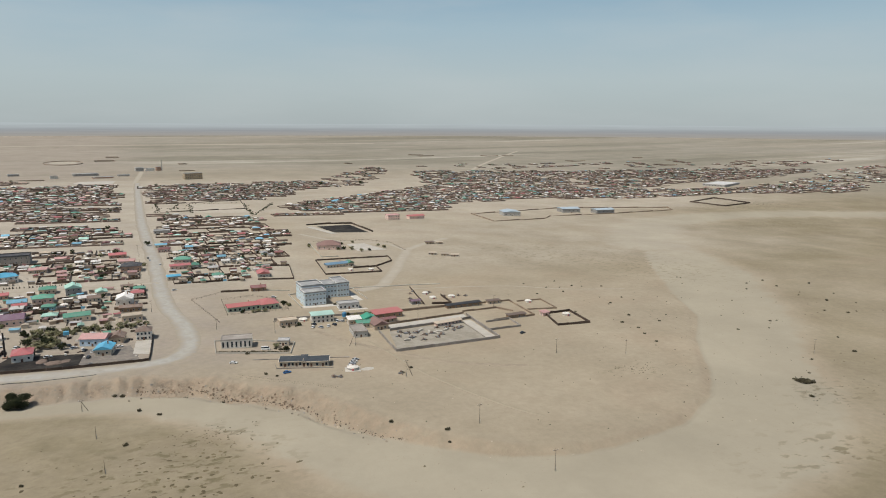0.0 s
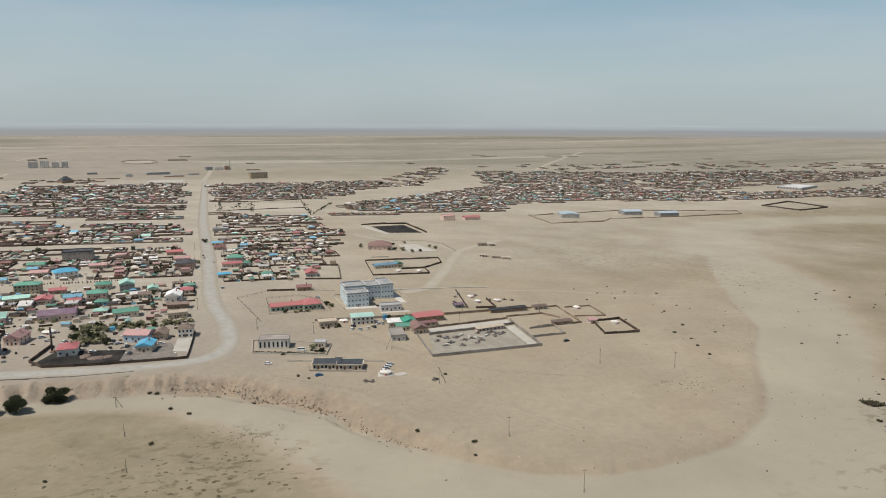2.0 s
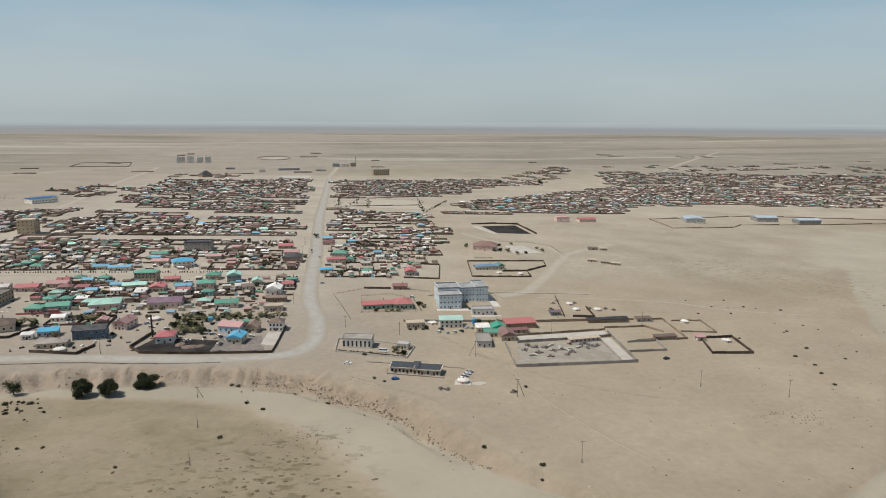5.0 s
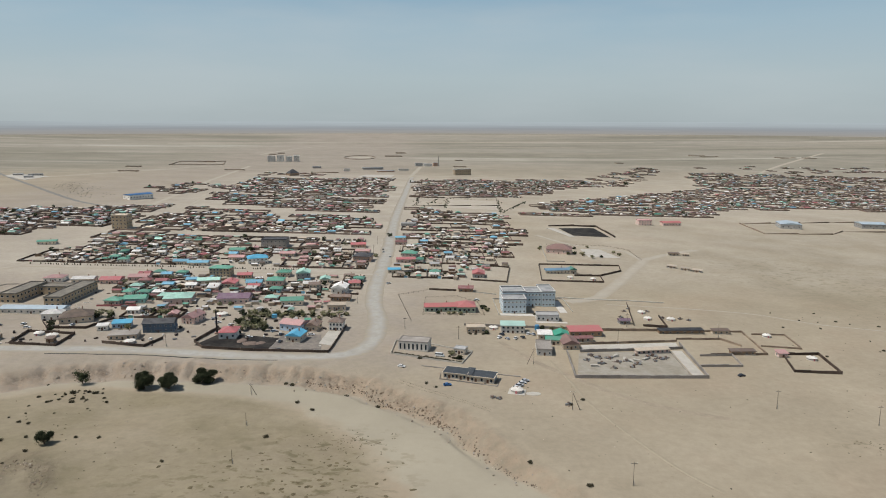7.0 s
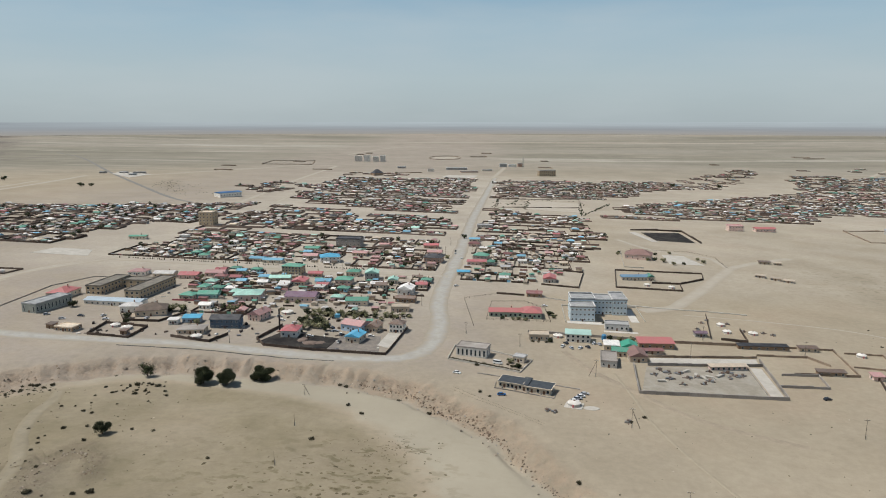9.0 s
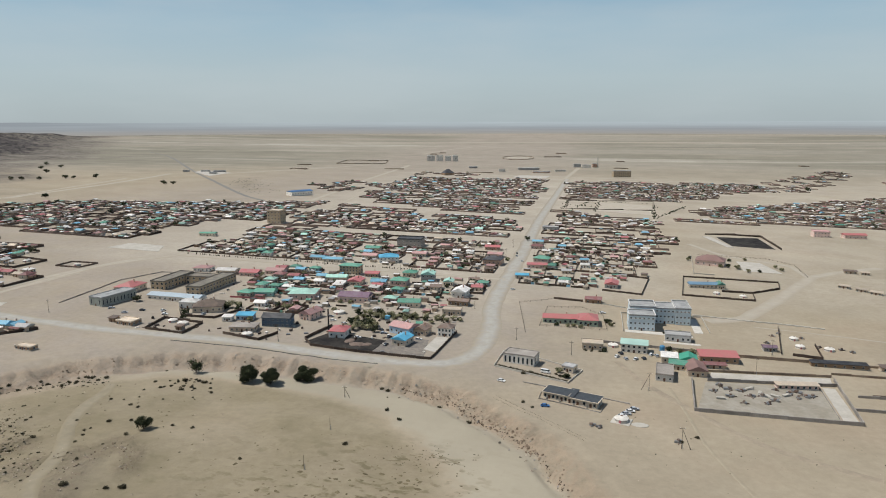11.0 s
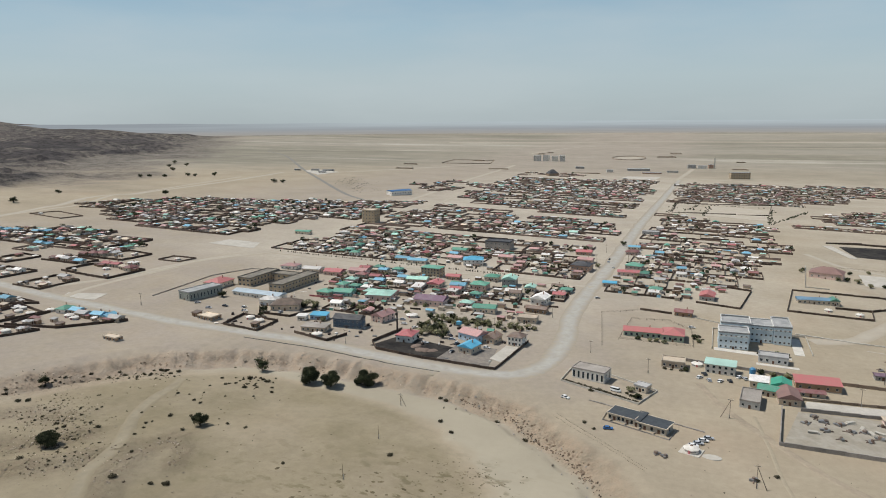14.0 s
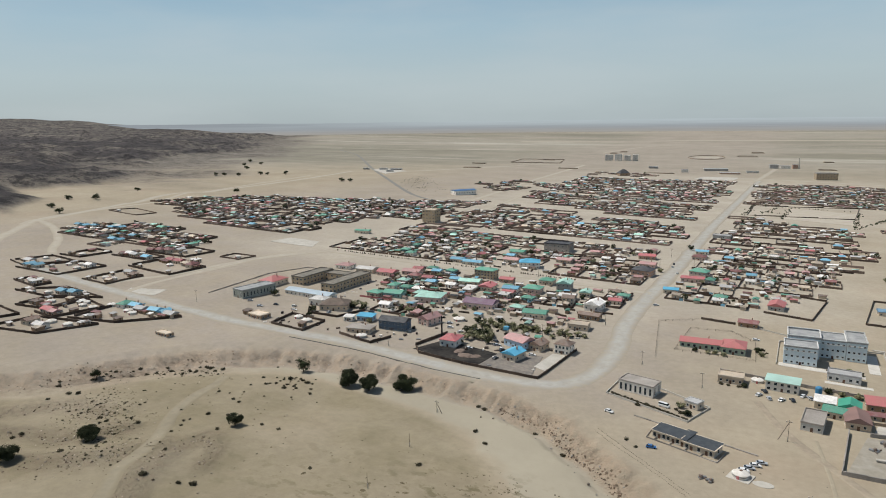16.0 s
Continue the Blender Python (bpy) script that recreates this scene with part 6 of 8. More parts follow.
building("maroon_house", -17, 79, 14, 12, 4.5, -6, "hip", 2.6, "brick", "maroon", 1, 4, 3, "brick house with dark red roof by the street", "house", roof_mat=M_ROOF["dark"])
building("green_bar", -290.8, 120.5, 15, 6, 2.8, 8, "gable", 1.2, "cream", "green", 1, 5, 1, "lone low house with green roof", "house")
slab("court_pale", [(-291, -137), (-268, -129), (-263, -143), (-286, -146)], M_CONCRETE, "bare pale concrete court", 0.12)
slab("court_north", [(-334, 38), (-330, 62), (-296, 60), (-285, 36)], M_CONCRETE, "bare pale concrete court near the town edge", 0.12)

M_GARDEN = material("olive_garden_leaf", (0.20, 0.20, 0.105), 0.85, 0.3, 2.0, (0.30, 0.275, 0.17), 3, island=0.35)
# garden belt and street trees in the quarter
def garden_trees(places, seed):
    for i, (x, y, h) in enumerate(places):
        h *= 0.82
        tree(x, y, h, h * 1.2, seed + i, "dusty green garden tree with a low crown", 0.1, 300, 0.36, M_LEAF if i % 3 == 0 else M_GARDEN, "garden trees")


# behind the coal yard
garden_trees(((-69, -92, 4.5), (-56, -108, 5.5), (-55, -118, 5), (-57, -88, 4.5), (-50, -90, 4.2), (-62, -121, 5), (-60, -112, 5), (-64, -98, 4.4), (-53, -97, 4), (-145, -103, 5.5), (-115, -90, 4), (-110, -92, 3.6), (-156, -128, 3.5), (-107, -112, 4.6), (-66, -104, 4.2), (-60, -100, 3.6), (-58, -94, 4), (-120, -122, 3.6), (-62, -128, 3), (-84, -90, 3.6), (-140, -98, 5), (-137, -103, 4.2), (-82, -70, 3), (-88, -71, 3),), 500)
# along the garden belt
garden_trees(((-45, -89, 3.6), (-40, -90, 3.4), (-35, -92, 3), (-30, -92, 3.2), (-24, -90, 2.8), (-19, -90, 3), (-12, -87, 3), (-47, -95, 3.4), (-41, -94, 3),), 540)
# round the school, shop and clinic
garden_trees(((68, -66, 3.4), (70, -72, 3), (46, -154, 3.2), (49.5, -160, 3), (50, -80, 2.6), (47, -81, 2.4), (41, -80, 2.4), (54, -81, 2.6), (63, -113, 2.8), (66, -118, 2.6), (100, -77, 2.6), (106, -76, 3), (110, -77, 2.4), (111, -112, 2.4), (104, -112, 2.4), (97, -108, 3), (102, -109, 2.8), (108, -109, 3.2), (112, -109, 2.6), (100, -80, 2.4), (109, -80, 2.6),), 580)
# round the hall
garden_trees(((140, 158, 3.5), (138, 150, 3.5), (160, 128, 4), (166, 128, 4), (172, 124, 5), (178, 112, 4), (187, 116, 3), (206, 128, 4), (204, 140, 3.4), (172, 158, 3.4), (186, 166, 3.2), (24, 72, 4), (27, 84, 5),), 620)
# in the yards of the quarter
garden_trees(((-2, 203, 6), (-8, 96, 4), (-165, -20, 4), (-150, -28, 4.4), (-140, -5, 4), (-126, -30, 3.6), (-98, -20, 4), (-70, -8, 4), (-60, -25, 3.6), (-35, -12, 3.6), (-140, 70, 5), (-60, 100, 4.5), (-115, 110, 5), (-180, 120, 4), (-40, 150, 4.4), (-75, 165, 4.6),), 660)

rng = random.Random(77)
for i in range(20):
    x = -66 + 54 * i / 19
    tree(x + rng.uniform(-1.5, 1.5), -91 + rng.gauss(0, 3), rng.uniform(2.6, 4.6) * (1.1 - 0.45 * i / 19), rng.uniform(2.6, 4.4), 700 + i, "olive green garden tree in a bushy belt", 0.08, 300, 0.22, M_GARDEN, "garden trees")
for i, (x, y, h) in enumerate(((-112, -92, 3.4), (-108, -89, 3.8), (-116, -86, 3.2), (-144, -101, 5), (-147, -106, 4.4), (-160, -120, 3.6), (-60, -117, 5.2), (-57, -113, 5), (-66, -112, 4.6), (-53, -112, 4.2), (-50, -121, 3.4), (-92, -96, 3), (-128, -88, 3.4), (-202, -104, 4.2))):
    tree(x, y, h, h * 1.25, 760 + i, "dusty green garden tree with a low crown", 0.1, 420, 0.32, M_LEAF if i % 3 else M_GARDEN, "garden trees")

# ------------------------------------------------------------ fenced yards near enough to tell apart
TAKEN.extend([(-60, -140, 14), (-30, -148, 14), (-150, -142, 16), (-193, -70, 26), (-60, -100, 10), (-25, -95, 10), (82, 40, 18)])
LANDMARKS = list(TAKEN)
HOUSES = {}
HOUSE_KINDS = [
    (7.0, 5.5, 2.3, "gable", 1.4, "cream", "brown"), (7.8, 5.9, 2.4, "hip", 1.6, "white", "green"), (6.6, 5.1, 2.2, "gable", 1.3, "log", "maroon"), (7.4, 5.5, 2.4, "gable", 1.4, "cream", "red"),
    (6.2, 4.7, 2.2, "shed", 0.6, "mud", "tan"), (7.4, 5.9, 2.4, "hip", 1.5, "palepink", "mint"), (6.6, 5.5, 2.3, "gable", 1.4, "cream", "blue"), (7.0, 5.5, 2.3, "gable", 1.3, "mud", "grey"),
    (6.2, 5.1, 2.2, "shed", 0.5, "cream", "pale"), (5.9, 4.7, 2.2, "gable", 1.2, "brick", "pink"), (8.2, 6.2, 2.5, "hip", 1.8, "cream", "maroon"), (6.2, 4.7, 2.2, "shed", 0.5, "log", "brown"),
    (7.0, 5.5, 4.2, "gable", 1.6, "cream", "brown"), (7.0, 5.5, 2.3, "hip", 1.4, "teal", "green"), (6.6, 5.1, 2.2, "gable", 1.4, "white", "pale"), (6.2, 5.1, 2.2, "gable", 1.2, "mud", "tan"),
]
COLOUR_WORD = {"brown": "brown", "green": "green", "maroon": "dark red", "red": "red", "tan": "tan", "mint": "mint green", "blue": "blue", "grey": "grey", "pale": "pale grey", "pink": "faded pink"}
WALL_WORD = {"cream": "cream plastered", "white": "white plastered", "log": "brown log", "mud": "mud-coloured", "palepink": "pale pink", "brick": "brick", "teal": "teal painted"}
SHEDS, TENTS, FENCES = {}, {}, {}


def yard_house(x, y, turn, rng, odds=None):
    k = rng.choice(odds or range(len(HOUSE_KINDS)))
    w, d, h, roof, rise, wall, cover = HOUSE_KINDS[k]
    z = min(floor_at(x + a, y + b) for a in (-w / 3, w / 3) for b in (-d / 3, d / 3))
    if k in HOUSES:
        return copy_thing(HOUSES[k], pose(x, y, z, 0, 0, turn))
    HOUSES[k] = building("house", x, y, w, d, h, turn, roof, rise, wall, cover, 2 if h > 3.6 else 1, 3, 1,
                         "%s house with %s sheet roof in fenced yard" % (WALL_WORD[wall], COLOUR_WORD[cover]), "house", "yard houses", sunk=0.6)
    return HOUSES[k]


def yard_shed(x, y, turn, rng):
    k = rng.randrange(6)
    if k in SHEDS:
        return copy_thing(SHEDS[k], pose(x, y, floor_at(x, y), 0, 0, turn))
    w, d, h = ((4, 2.4, 1.8), (3.2, 2.4, 1.7), (4.8, 2.8, 1.8), (2.4, 2, 1.6), (5.5, 2.4, 1.7), (1.7, 1.7, 1.7))[k]
    cover = ("brown", "grey", "tan", "pale", "maroon", "dark")[k]
    e = thing("shed", x, y, turn, "low board shed with a sloping %s roof" % {"dark": "black", "maroon": "dark red"}.get(cover, cover), "shed", "yard sheds")
    part("wall", solid([(0, 0, -0.5, w, d, h + 0.5)]), M_WALL[("log", "mud")[k % 2]], e)
    top = part("roof", roof_mesh("shed", w, d, 0.45, 0.3, 0.12), M_ROOF[cover], e)
    top.location.z = h + 0.004
    part("door", solid([(0.3, -d / 2 - 0.04, 0.05, 0.7, 0.12, 1.45)]), M_DOOR, e)
    SHEDS[k] = e
    return e


def yard_fence(x, y, w, d, turn, rng):
    """Four board sides, a gate in the street side."""
    t = radians(turn)
    e = thing("yard_fence", x, y, turn, "weathered brown board fence round a house yard", "fence", "yard fences")
    h, board = rng.uniform(1.0, 1.45), rng.choice((M_FENCE, M_PALEFENCE))
    for px, py, sx, sy in ((-w * 0.3 - 0.6, -d / 2, w * 0.4 - 1.2, 0.16), (w * 0.2 + 0.9, -d / 2, w * 0.6 - 1.8, 0.16), (0, d / 2 - 0.35, w, 0.16), (-w / 2 + 0.12, 0, 0.16, d - 0.8), (w / 2 - 0.12, 0, 0.16, d - 0.8)):
        qx, qy = at((x, y), px, py, t)
        drop = max(abs(sx), abs(sy)) / 2 * 0.03
        part("fence_panel", solid([(px, py, floor_at(qx, qy) - e.location.z - 0.3 - drop, sx, sy, h + 0.3 + drop)]), board, e)
    qx, qy = at((x, y), -w * 0.1, -d / 2, t)
    part("gate", solid([(-w * 0.1 - 0.1, -d / 2, floor_at(qx, qy) - e.location.z - 0.1, 2.6, 0.12, h + 0.25)]), rng.choice((M_DOOR, M_ROOF["green"], M_ROOF["blue"], M_ROOF["maroon"])), e, "painted sheet metal gate")
    return e


def yard_ger(x, y, rng):
    k = rng.randrange(3)
    z = floor_at(x, y) - 0.05
    if k in TENTS:
        return copy_thing(TENTS[k], pose(x, y, z, 0, 0, rng.uniform(-30, 30)))
    TENTS[k] = ger(x, y, (2.1, 2.3, 2.5)[k], "white felt tent standing in a fenced yard")
    return TENTS[k]


def near_district(poly, seed, odds=None, extra=0.35, **how):
    rng = random.Random(seed)
    bag = Bag()
    for x, y, w, d, turn in plots_in(poly, rng, **how):
        if any(math.hypot(x - a, y - b) < r + 9 for a, b, r in LANDMARKS):
            continue
        deg = math.degrees(turn)
        yard_fence(x, y, w, d, deg, rng)
        spots = [(-0.24, 0.2), (0.25, 0.2), (-0.26, -0.2), (0.26, -0.22)]
        rng.shuffle(spots)
        px, py = at((x, y), spots[0][0] * w, spots[0][1] * d, turn)
        if rng.random() < 0.9:
            yard_house(px, py, deg + rng.choice((0, 0, 0, 90)) + rng.uniform(-4, 4), rng, odds)
        if rng.random() < extra:
            px, py = at((x, y), spots[3][0] * w, spots[3][1] * d, turn)
            yard_house(px, py, deg + rng.choice((0, 0, 90)) + rng.uniform(-4, 4), rng, odds)
        px, py = at((x, y), spots[1][0] * w * 1.25, spots[1][1] * d * 1.35, turn)
        yard_shed(px, py, deg + rng.choice((0, 90, 180)), rng)
        if rng.random() < 0.5:
            px, py = at((x, y), spots[2][0] * w, spots[2][1] * d, turn)
            yard_ger(px, py, rng)
        elif rng.random() < 0.6:
            px, py = at((x, y), spots[2][0] * w, spots[2][1] * d, turn)
            yard_shed(px, py, deg + rng.choice((0, 90)), rng)
        for i in range(rng.choice((0, 0, 1, 2))):
            px, py = at((x, y), rng.uniform(-0.42, 0.42) * w, rng.uniform(-0.42, 0.42) * d, turn)
            bag.bush(px, py, floor_at(px, py) - 0.3, rng.uniform(1.2, 2.4), rng)
        for i in range(rng.randint(3, 8)):
            px, py = at((x, y), rng.uniform(-0.44, 0.44) * w, rng.choice((-0.42, 0.4, rng.uniform(-0.4, 0.4))) * d, turn)
            bag.box(rng.choice((M_JUNK, M_JUNK, M_FELT, M_STEEL, M_LEAF)), px, py, floor_at(px, py) - 0.1, rng.uniform(0.6, 2.6), rng.uniform(0.6, 2.0), rng.uniform(0.4, 1.5), rng.uniform(0, 3))
    return tagged(new("yard_clutter", bag.done("yard_clutter")), "firewood, sheets, boxes and small plants lying in yards", "clutter", kind="stuff")


# wood piles, sheets and scrap round the houses of the near quarter
rng, bag = random.Random(91), Bag()
for i in range(230):
    x, y = rng.uniform(-172, -14), rng.uniform(-150, 10)
    if y < -126 and -80 < x < -10 and rng.random() < 0.4 or abs(x + 27) < 9 and abs(y + 133) < 9:
        continue
    a = rng.uniform(0, 3)
    bag.box(rng.choice((M_JUNK, M_JUNK, M_JUNK, M_FELT, M_STEEL, M_FENCE)), x, y, floor_at(x, y) - 0.1, rng.uniform(0.6, 2.4), rng.uniform(0.4, 1.3), rng.uniform(0.3, 1.1), a)
tagged(new("yard_clutter", bag.done("yard_clutter")), "wood piles, sheets and scrap lying about the houses", "clutter", kind="stuff")

BRIGHT = [1, 3, 5, 6, 5, 13, 9, 8, 14, 0, 10, 3, 7, 12, 14, 13, 8]
near_district([(-165, -48), (-130, -98), (-14, -102), (-12, 12), (-168, 16)], 21, BRIGHT, 0.5, wide=17, deep=18, lane=5)
near_district([(-262, 50), (-12, 42), (-14, 122), (-262, 126)], 22, [0, 2, 4, 6, 7, 8, 8, 9, 11, 14, 14, 15, 1, 3, 13], wide=22, deep=23, lane=6)
near_district([(10, 14), (64, 13), (100, 70), (106, 125), (118, 180), (12, 180)], 23, [0, 2, 4, 7, 8, 8, 9, 11, 15, 14, 14, 6, 1], wide=22, deep=24, lane=6)

# lean-tos, stores and low fences that fill the near quarters
rng, bag = random.Random(44), Bag()
KEEP = [(ob.location.x, ob.location.y, 5.5 if ob.name.startswith(("house", "shed", "tree", "ger", "car", "felt", "pole", "utility")) else 8.5) for ob in scene.objects if ob.type == "EMPTY" and not ob.name.startswith(("yard_fence", "board_fence", "yard_wall", "wire"))]
for poly, count in (([(-165, -50), (-130, -98), (-14, -104), (-12, 12), (-168, 16)], 420), ([(-262, 50), (-12, 42), (-14, 122), (-262, 126)], 330), ([(10, 14), (64, 13), (100, 70), (106, 125), (118, 180), (12, 180)], 200)):
    xs, ys = [p[0] for p in poly], [p[1] for p in poly]
    for i in range(count):
        x, y = rng.uniform(min(xs), max(xs)), rng.uniform(min(ys), max(ys))
        if not inside(poly, x, y) or any(abs(x - a) < r and abs(y - b) < r * 0.8 for a, b, r in KEEP):
            continue
        z, turn = floor_at(x, y), rng.choice((0, 0, math.pi / 2)) + rng.gauss(0, 0.12)
        if rng.random() < 0.22:
            bag.box(rng.choice((M_FENCE, M_PALEFENCE)), x, y, z - 0.2, rng.uniform(5, 9), 0.16, rng.uniform(1.1, 1.5), turn)
            continue
        w, d, h = rng.uniform(2.6, 5.6), rng.uniform(2.0, 3.4), rng.uniform(1.4, 2.0)
        bag.box(M_WALL[rng.choice(WALL_ODDS)], x, y, z - 0.3, w, d, h + 0.3, turn)
        bag.gable(M_ROOF[rng.choice(ROOF_ODDS + ["dark", "brown", "maroon", "green", "mint"])], x, y, z + h + 0.004, w + 0.5, d + 0.5, rng.uniform(0.3, 0.9), turn)
        KEEP.append((x, y, 4.0))
tagged(new("yard_sheds", bag.done("yard_sheds")), "lean-tos, stores and short fences between the houses", "sheds", kind="stuff")

# ------------------------------------------------------------ fenced yards farther off
FAR = "fenced yards with small houses, felt tents and board fences"


def district(label, poly, seed, **how):
    rng = random.Random(seed)
    bag = Bag()
    for p in plots_in(poly, rng, **how):
        if not any(math.hypot(p[0] - a, p[1] - b) < r + 7 for a, b, r in LANDMARKS):
            fill_plot(bag, *p, rng)
    return tagged(new("yard_houses", bag.done("yard_houses")), label, "houses", kind="stuff")


district(FAR, [(-262, 128), (-14, 124), (-16, 192), (-262, 198)], 2)
district(FAR, [(12, 184), (119, 184), (138, 262), (128, 322), (14, 322)], 6)
district(FAR, [(-265, 216), (-20, 200), (-22, 352), (-140, 370), (-265, 410)], 3)
district(FAR, [(-280, 480), (-110, 402), (-28, 385), (-30, 555), (-290, 600)], 4)
district(FAR, [(-290, 620), (-30, 575), (-32, 960), (-300, 900)], 5)
district(FAR, [(14, 345), (130, 352), (130, 405), (14, 470)], 7)
district(FAR, [(14, 612), (200, 655), (300, 830), (455, 900), (330, 1000), (14, 930)], 8)
district(FAR, [(153, 400), (315, 434), (425, 440), (445, 520), (640, 560), (820, 520), (1000, 505), (1119, 502), (1345, 420), (1480, 500), (1300, 600), (1180, 580), (1000, 640), (880, 700), (720, 900), (560, 840), (205, 560)], 9)
district(FAR, [(570, 860), (730, 905), (890, 720), (1010, 660), (1150, 720), (1300, 690), (1700, 760), (1500, 900), (1350, 970), (1050, 1060), (840, 1140), (663, 1190)], 14, fill=0.8)
district(FAR, [(360, 1000), (470, 930), (620, 1180), (560, 1260), (450, 1150)], 15, fill=0.4)
district(FAR, [(-664, 187), (-510, 103), (-384, 71), (-335, 66), (-350, 156), (-330, 221), (-285, 235), (-300, 420), (-415, 363), (-565, 298)], 10, wide=18, deep=19, lane=3)
district(FAR, [(-545, -20), (-490, -40), (-441, -49), (-405, -41), (-362, -30), (-378, 10), (-436, 33), (-490, 40), (-570, 20)], 11, wide=23, deep=21, lane=2)
WEST = "dark board fence round a western yard"


def west_yard(corners, houses=(), tents=(), sheds=(), seed=1, gap=0.12, turn=0.0):
    """A large yard within a dark fence that has a gap, with the given houses (x, y, kind), tents and sheds."""
    rng = random.Random(seed)
    pts = [Vector(p) for p in corners]
    mouth = pts[0].lerp(pts[-1], gap)
    wall_run("board_fence", [tuple(p) for p in pts] + [tuple(mouth)], rng.uniform(1.35, 1.7), M_FENCE, WEST, 0.3, group="western yard fences")
    for x, y, kind in houses:
        yard_house(x, y, turn + rng.choice((0, 0, 90)) + rng.uniform(-6, 6), rng, [kind])
    for x, y in tents:
        yard_ger(x, y, rng)
    for x, y in sheds:
        yard_shed(x, y, turn + rng.choice((0, 90)), rng)
    for i in range(4):
        a, b = rng.choice(pts), pts[0].lerp(pts[2], 0.5)
        p = a.lerp(b, rng.uniform(0.2, 0.5))
        yard_shed(p.x, p.y, turn + rng.choice((0, 90)), rng)


west_yard([(-337, -139), (-312, -140), (-311, -112), (-336, -109)], [(-324, -112, 7), (-316, -116, 11)], [(-327, -129), (-320, -128)], [(-332, -120)], 1)
west_yard([(-347, -96), (-299, -101), (-297, -70), (-345, -66)], [(-333, -69, 3), (-325, -69, 3), (-314, -72, 15), (-307, -73, 10), (-318, -60, 8)], [(-324, -79)], [(-340, -72)], 2)
west_yard([(-409, -140), (-362, -140), (-359, -105), (-388, -104)], [(-404, -133, 6), (-396, -132, 6), (-367, -112, 14)], [(-385, -116), (-378, -111), (-370, -120)], [(-388, -127), (-375, -134)], 3)
west_yard([(-436, -128), (-411, -134), (-392, -106), (-425, -102)], [(-418, -124, 7)], [(-420, -111), (-405, -111)], [(-428, -118)], 4)
west_yard([(-426, -96), (-404, -95), (-401, -69), (-422, -67)], [], [(-412, -87), (-405, -71)], [], 5, 0.4)
west_yard([(-380, -54), (-338, -52), (-336, -24), (-362, -21)], [(-372, -47, 10), (-366, -44, 10), (-360, -38, 7), (-378, -50, 2)], [(-347, -31), (-368, -28)], [(-352, -40), (-350, -46)], 6)
west_yard([(-392, -76), (-356, -76), (-352, -60), (-388, -56)], [(-372, -70, 7), (-380, -68, 14), (-357, -72, 6)], [(-365, -66), (-376, -61)], [(-388, -69), (-362, -72)], 7, 0.5)
west_yard([(-345, -178), (-316, -178), (-283, -163), (-324, -158)], [(-313, -168, 6), (-305, -166, 6)], [(-332, -176), (-321, -172)], [(-338, -174), (-300, -163)], 8)
west_yard([(-311, -198), (-289, -195), (-289, -167), (-311, -180)], [(-303, -190, 11)], [(-300, -184)], [(-295, -190), (-294, -176)], 9)
west_yard([(-288, -201), (-270, -203), (-263, -176), (-287, -170)], [(-281, -197, 3), (-275, -198, 9)], [(-281, -175), (-277, -180), (-268, -180)], [(-284, -186), (-270, -190)], 10)
west_yard([(-262, -199), (-234, -192), (-212, -167), (-262, -166)], [(-256, -168, 1), (-248, -167, 6), (-231, -168, 6), (-224, -168, 6), (-218, -169, 7), (-240, -170, 7)], [(-264, -171), (-240, -176), (-246, -174)], [(-255, -187), (-250, -190), (-245, -184), (-236, -172), (-228, -174)], 11)
west_yard([(-372, -163), (-344, -167), (-343, -156), (-368, -152)], [(-352, -161, 8)], [(-364, -157), (-358, -154)], [], 12)
west_yard([(-340, -232), (-300, -236), (-290, -208), (-330, -202)], [(-325, -215, 9), (-310, -222, 7)], [(-318, -212), (-305, -214)], [(-330, -225), (-300, -228)], 13)
west_yard([(-282, -230), (-250, -224), (-238, -198), (-278, -206)], [(-270, -214, 0), (-258, -216, 14)], [(-262, -208), (-250, -207)], [(-275, -222), (-255, -220)], 14)
# loose blue-roofed houses in the block at the western edge
for i, (x, y) in enumerate(((-543, 0), (-532, -1), (-524, 4), (-502, 6), (-494, 10), (-446, -14), (-447, -34), (-437, -35))):
    yard_house(x, y, (0, 90)[i % 3 == 1] + i, random.Random(i), [6])
ribbon("track", [(-287, -146), (-289, -116), (-287, -79), (-285, -51)], 2.0, M_TRACK, "thin raised dust ridge along the western track", category="track")
for pen in ([(-617, 87), (-605, 113), (-556, 102), (-561, 79)], [(-317, -37), (-317, -21), (-296, -20), (-298, -37)]):
    wall_run("board_fence", pen, 1.15, M_PALEFENCE, "dark board fence round a small pen", 0.25, closed=True, group="pens at the town edge")
    ger(pen[0][0] + 12, pen[0][1] + 7 if pen[0][0] > -600 else pen[0][1] + 4, 2.2, "white felt tent inside a small pen")
district(FAR, [(1345, 440), (1560, 520), (1900, 600), (2050, 760), (1720, 740), (1480, 640), (1300, 600)], 23, fill=0.42)
district(FAR, [(420, 930), (600, 1200), (900, 1170), (1300, 1000), (1700, 850), (2000, 900), (1500, 1150), (900, 1330), (560, 1300)], 24, fill=0.16)
district(FAR, [(-330, 560), (-300, 700), (-380, 760), (-420, 640)], 17, fill=0.5)
district(FAR, [(-330, 950), (-200, 980), (-180, 1060), (-340, 1030)], 18, fill=0.4)

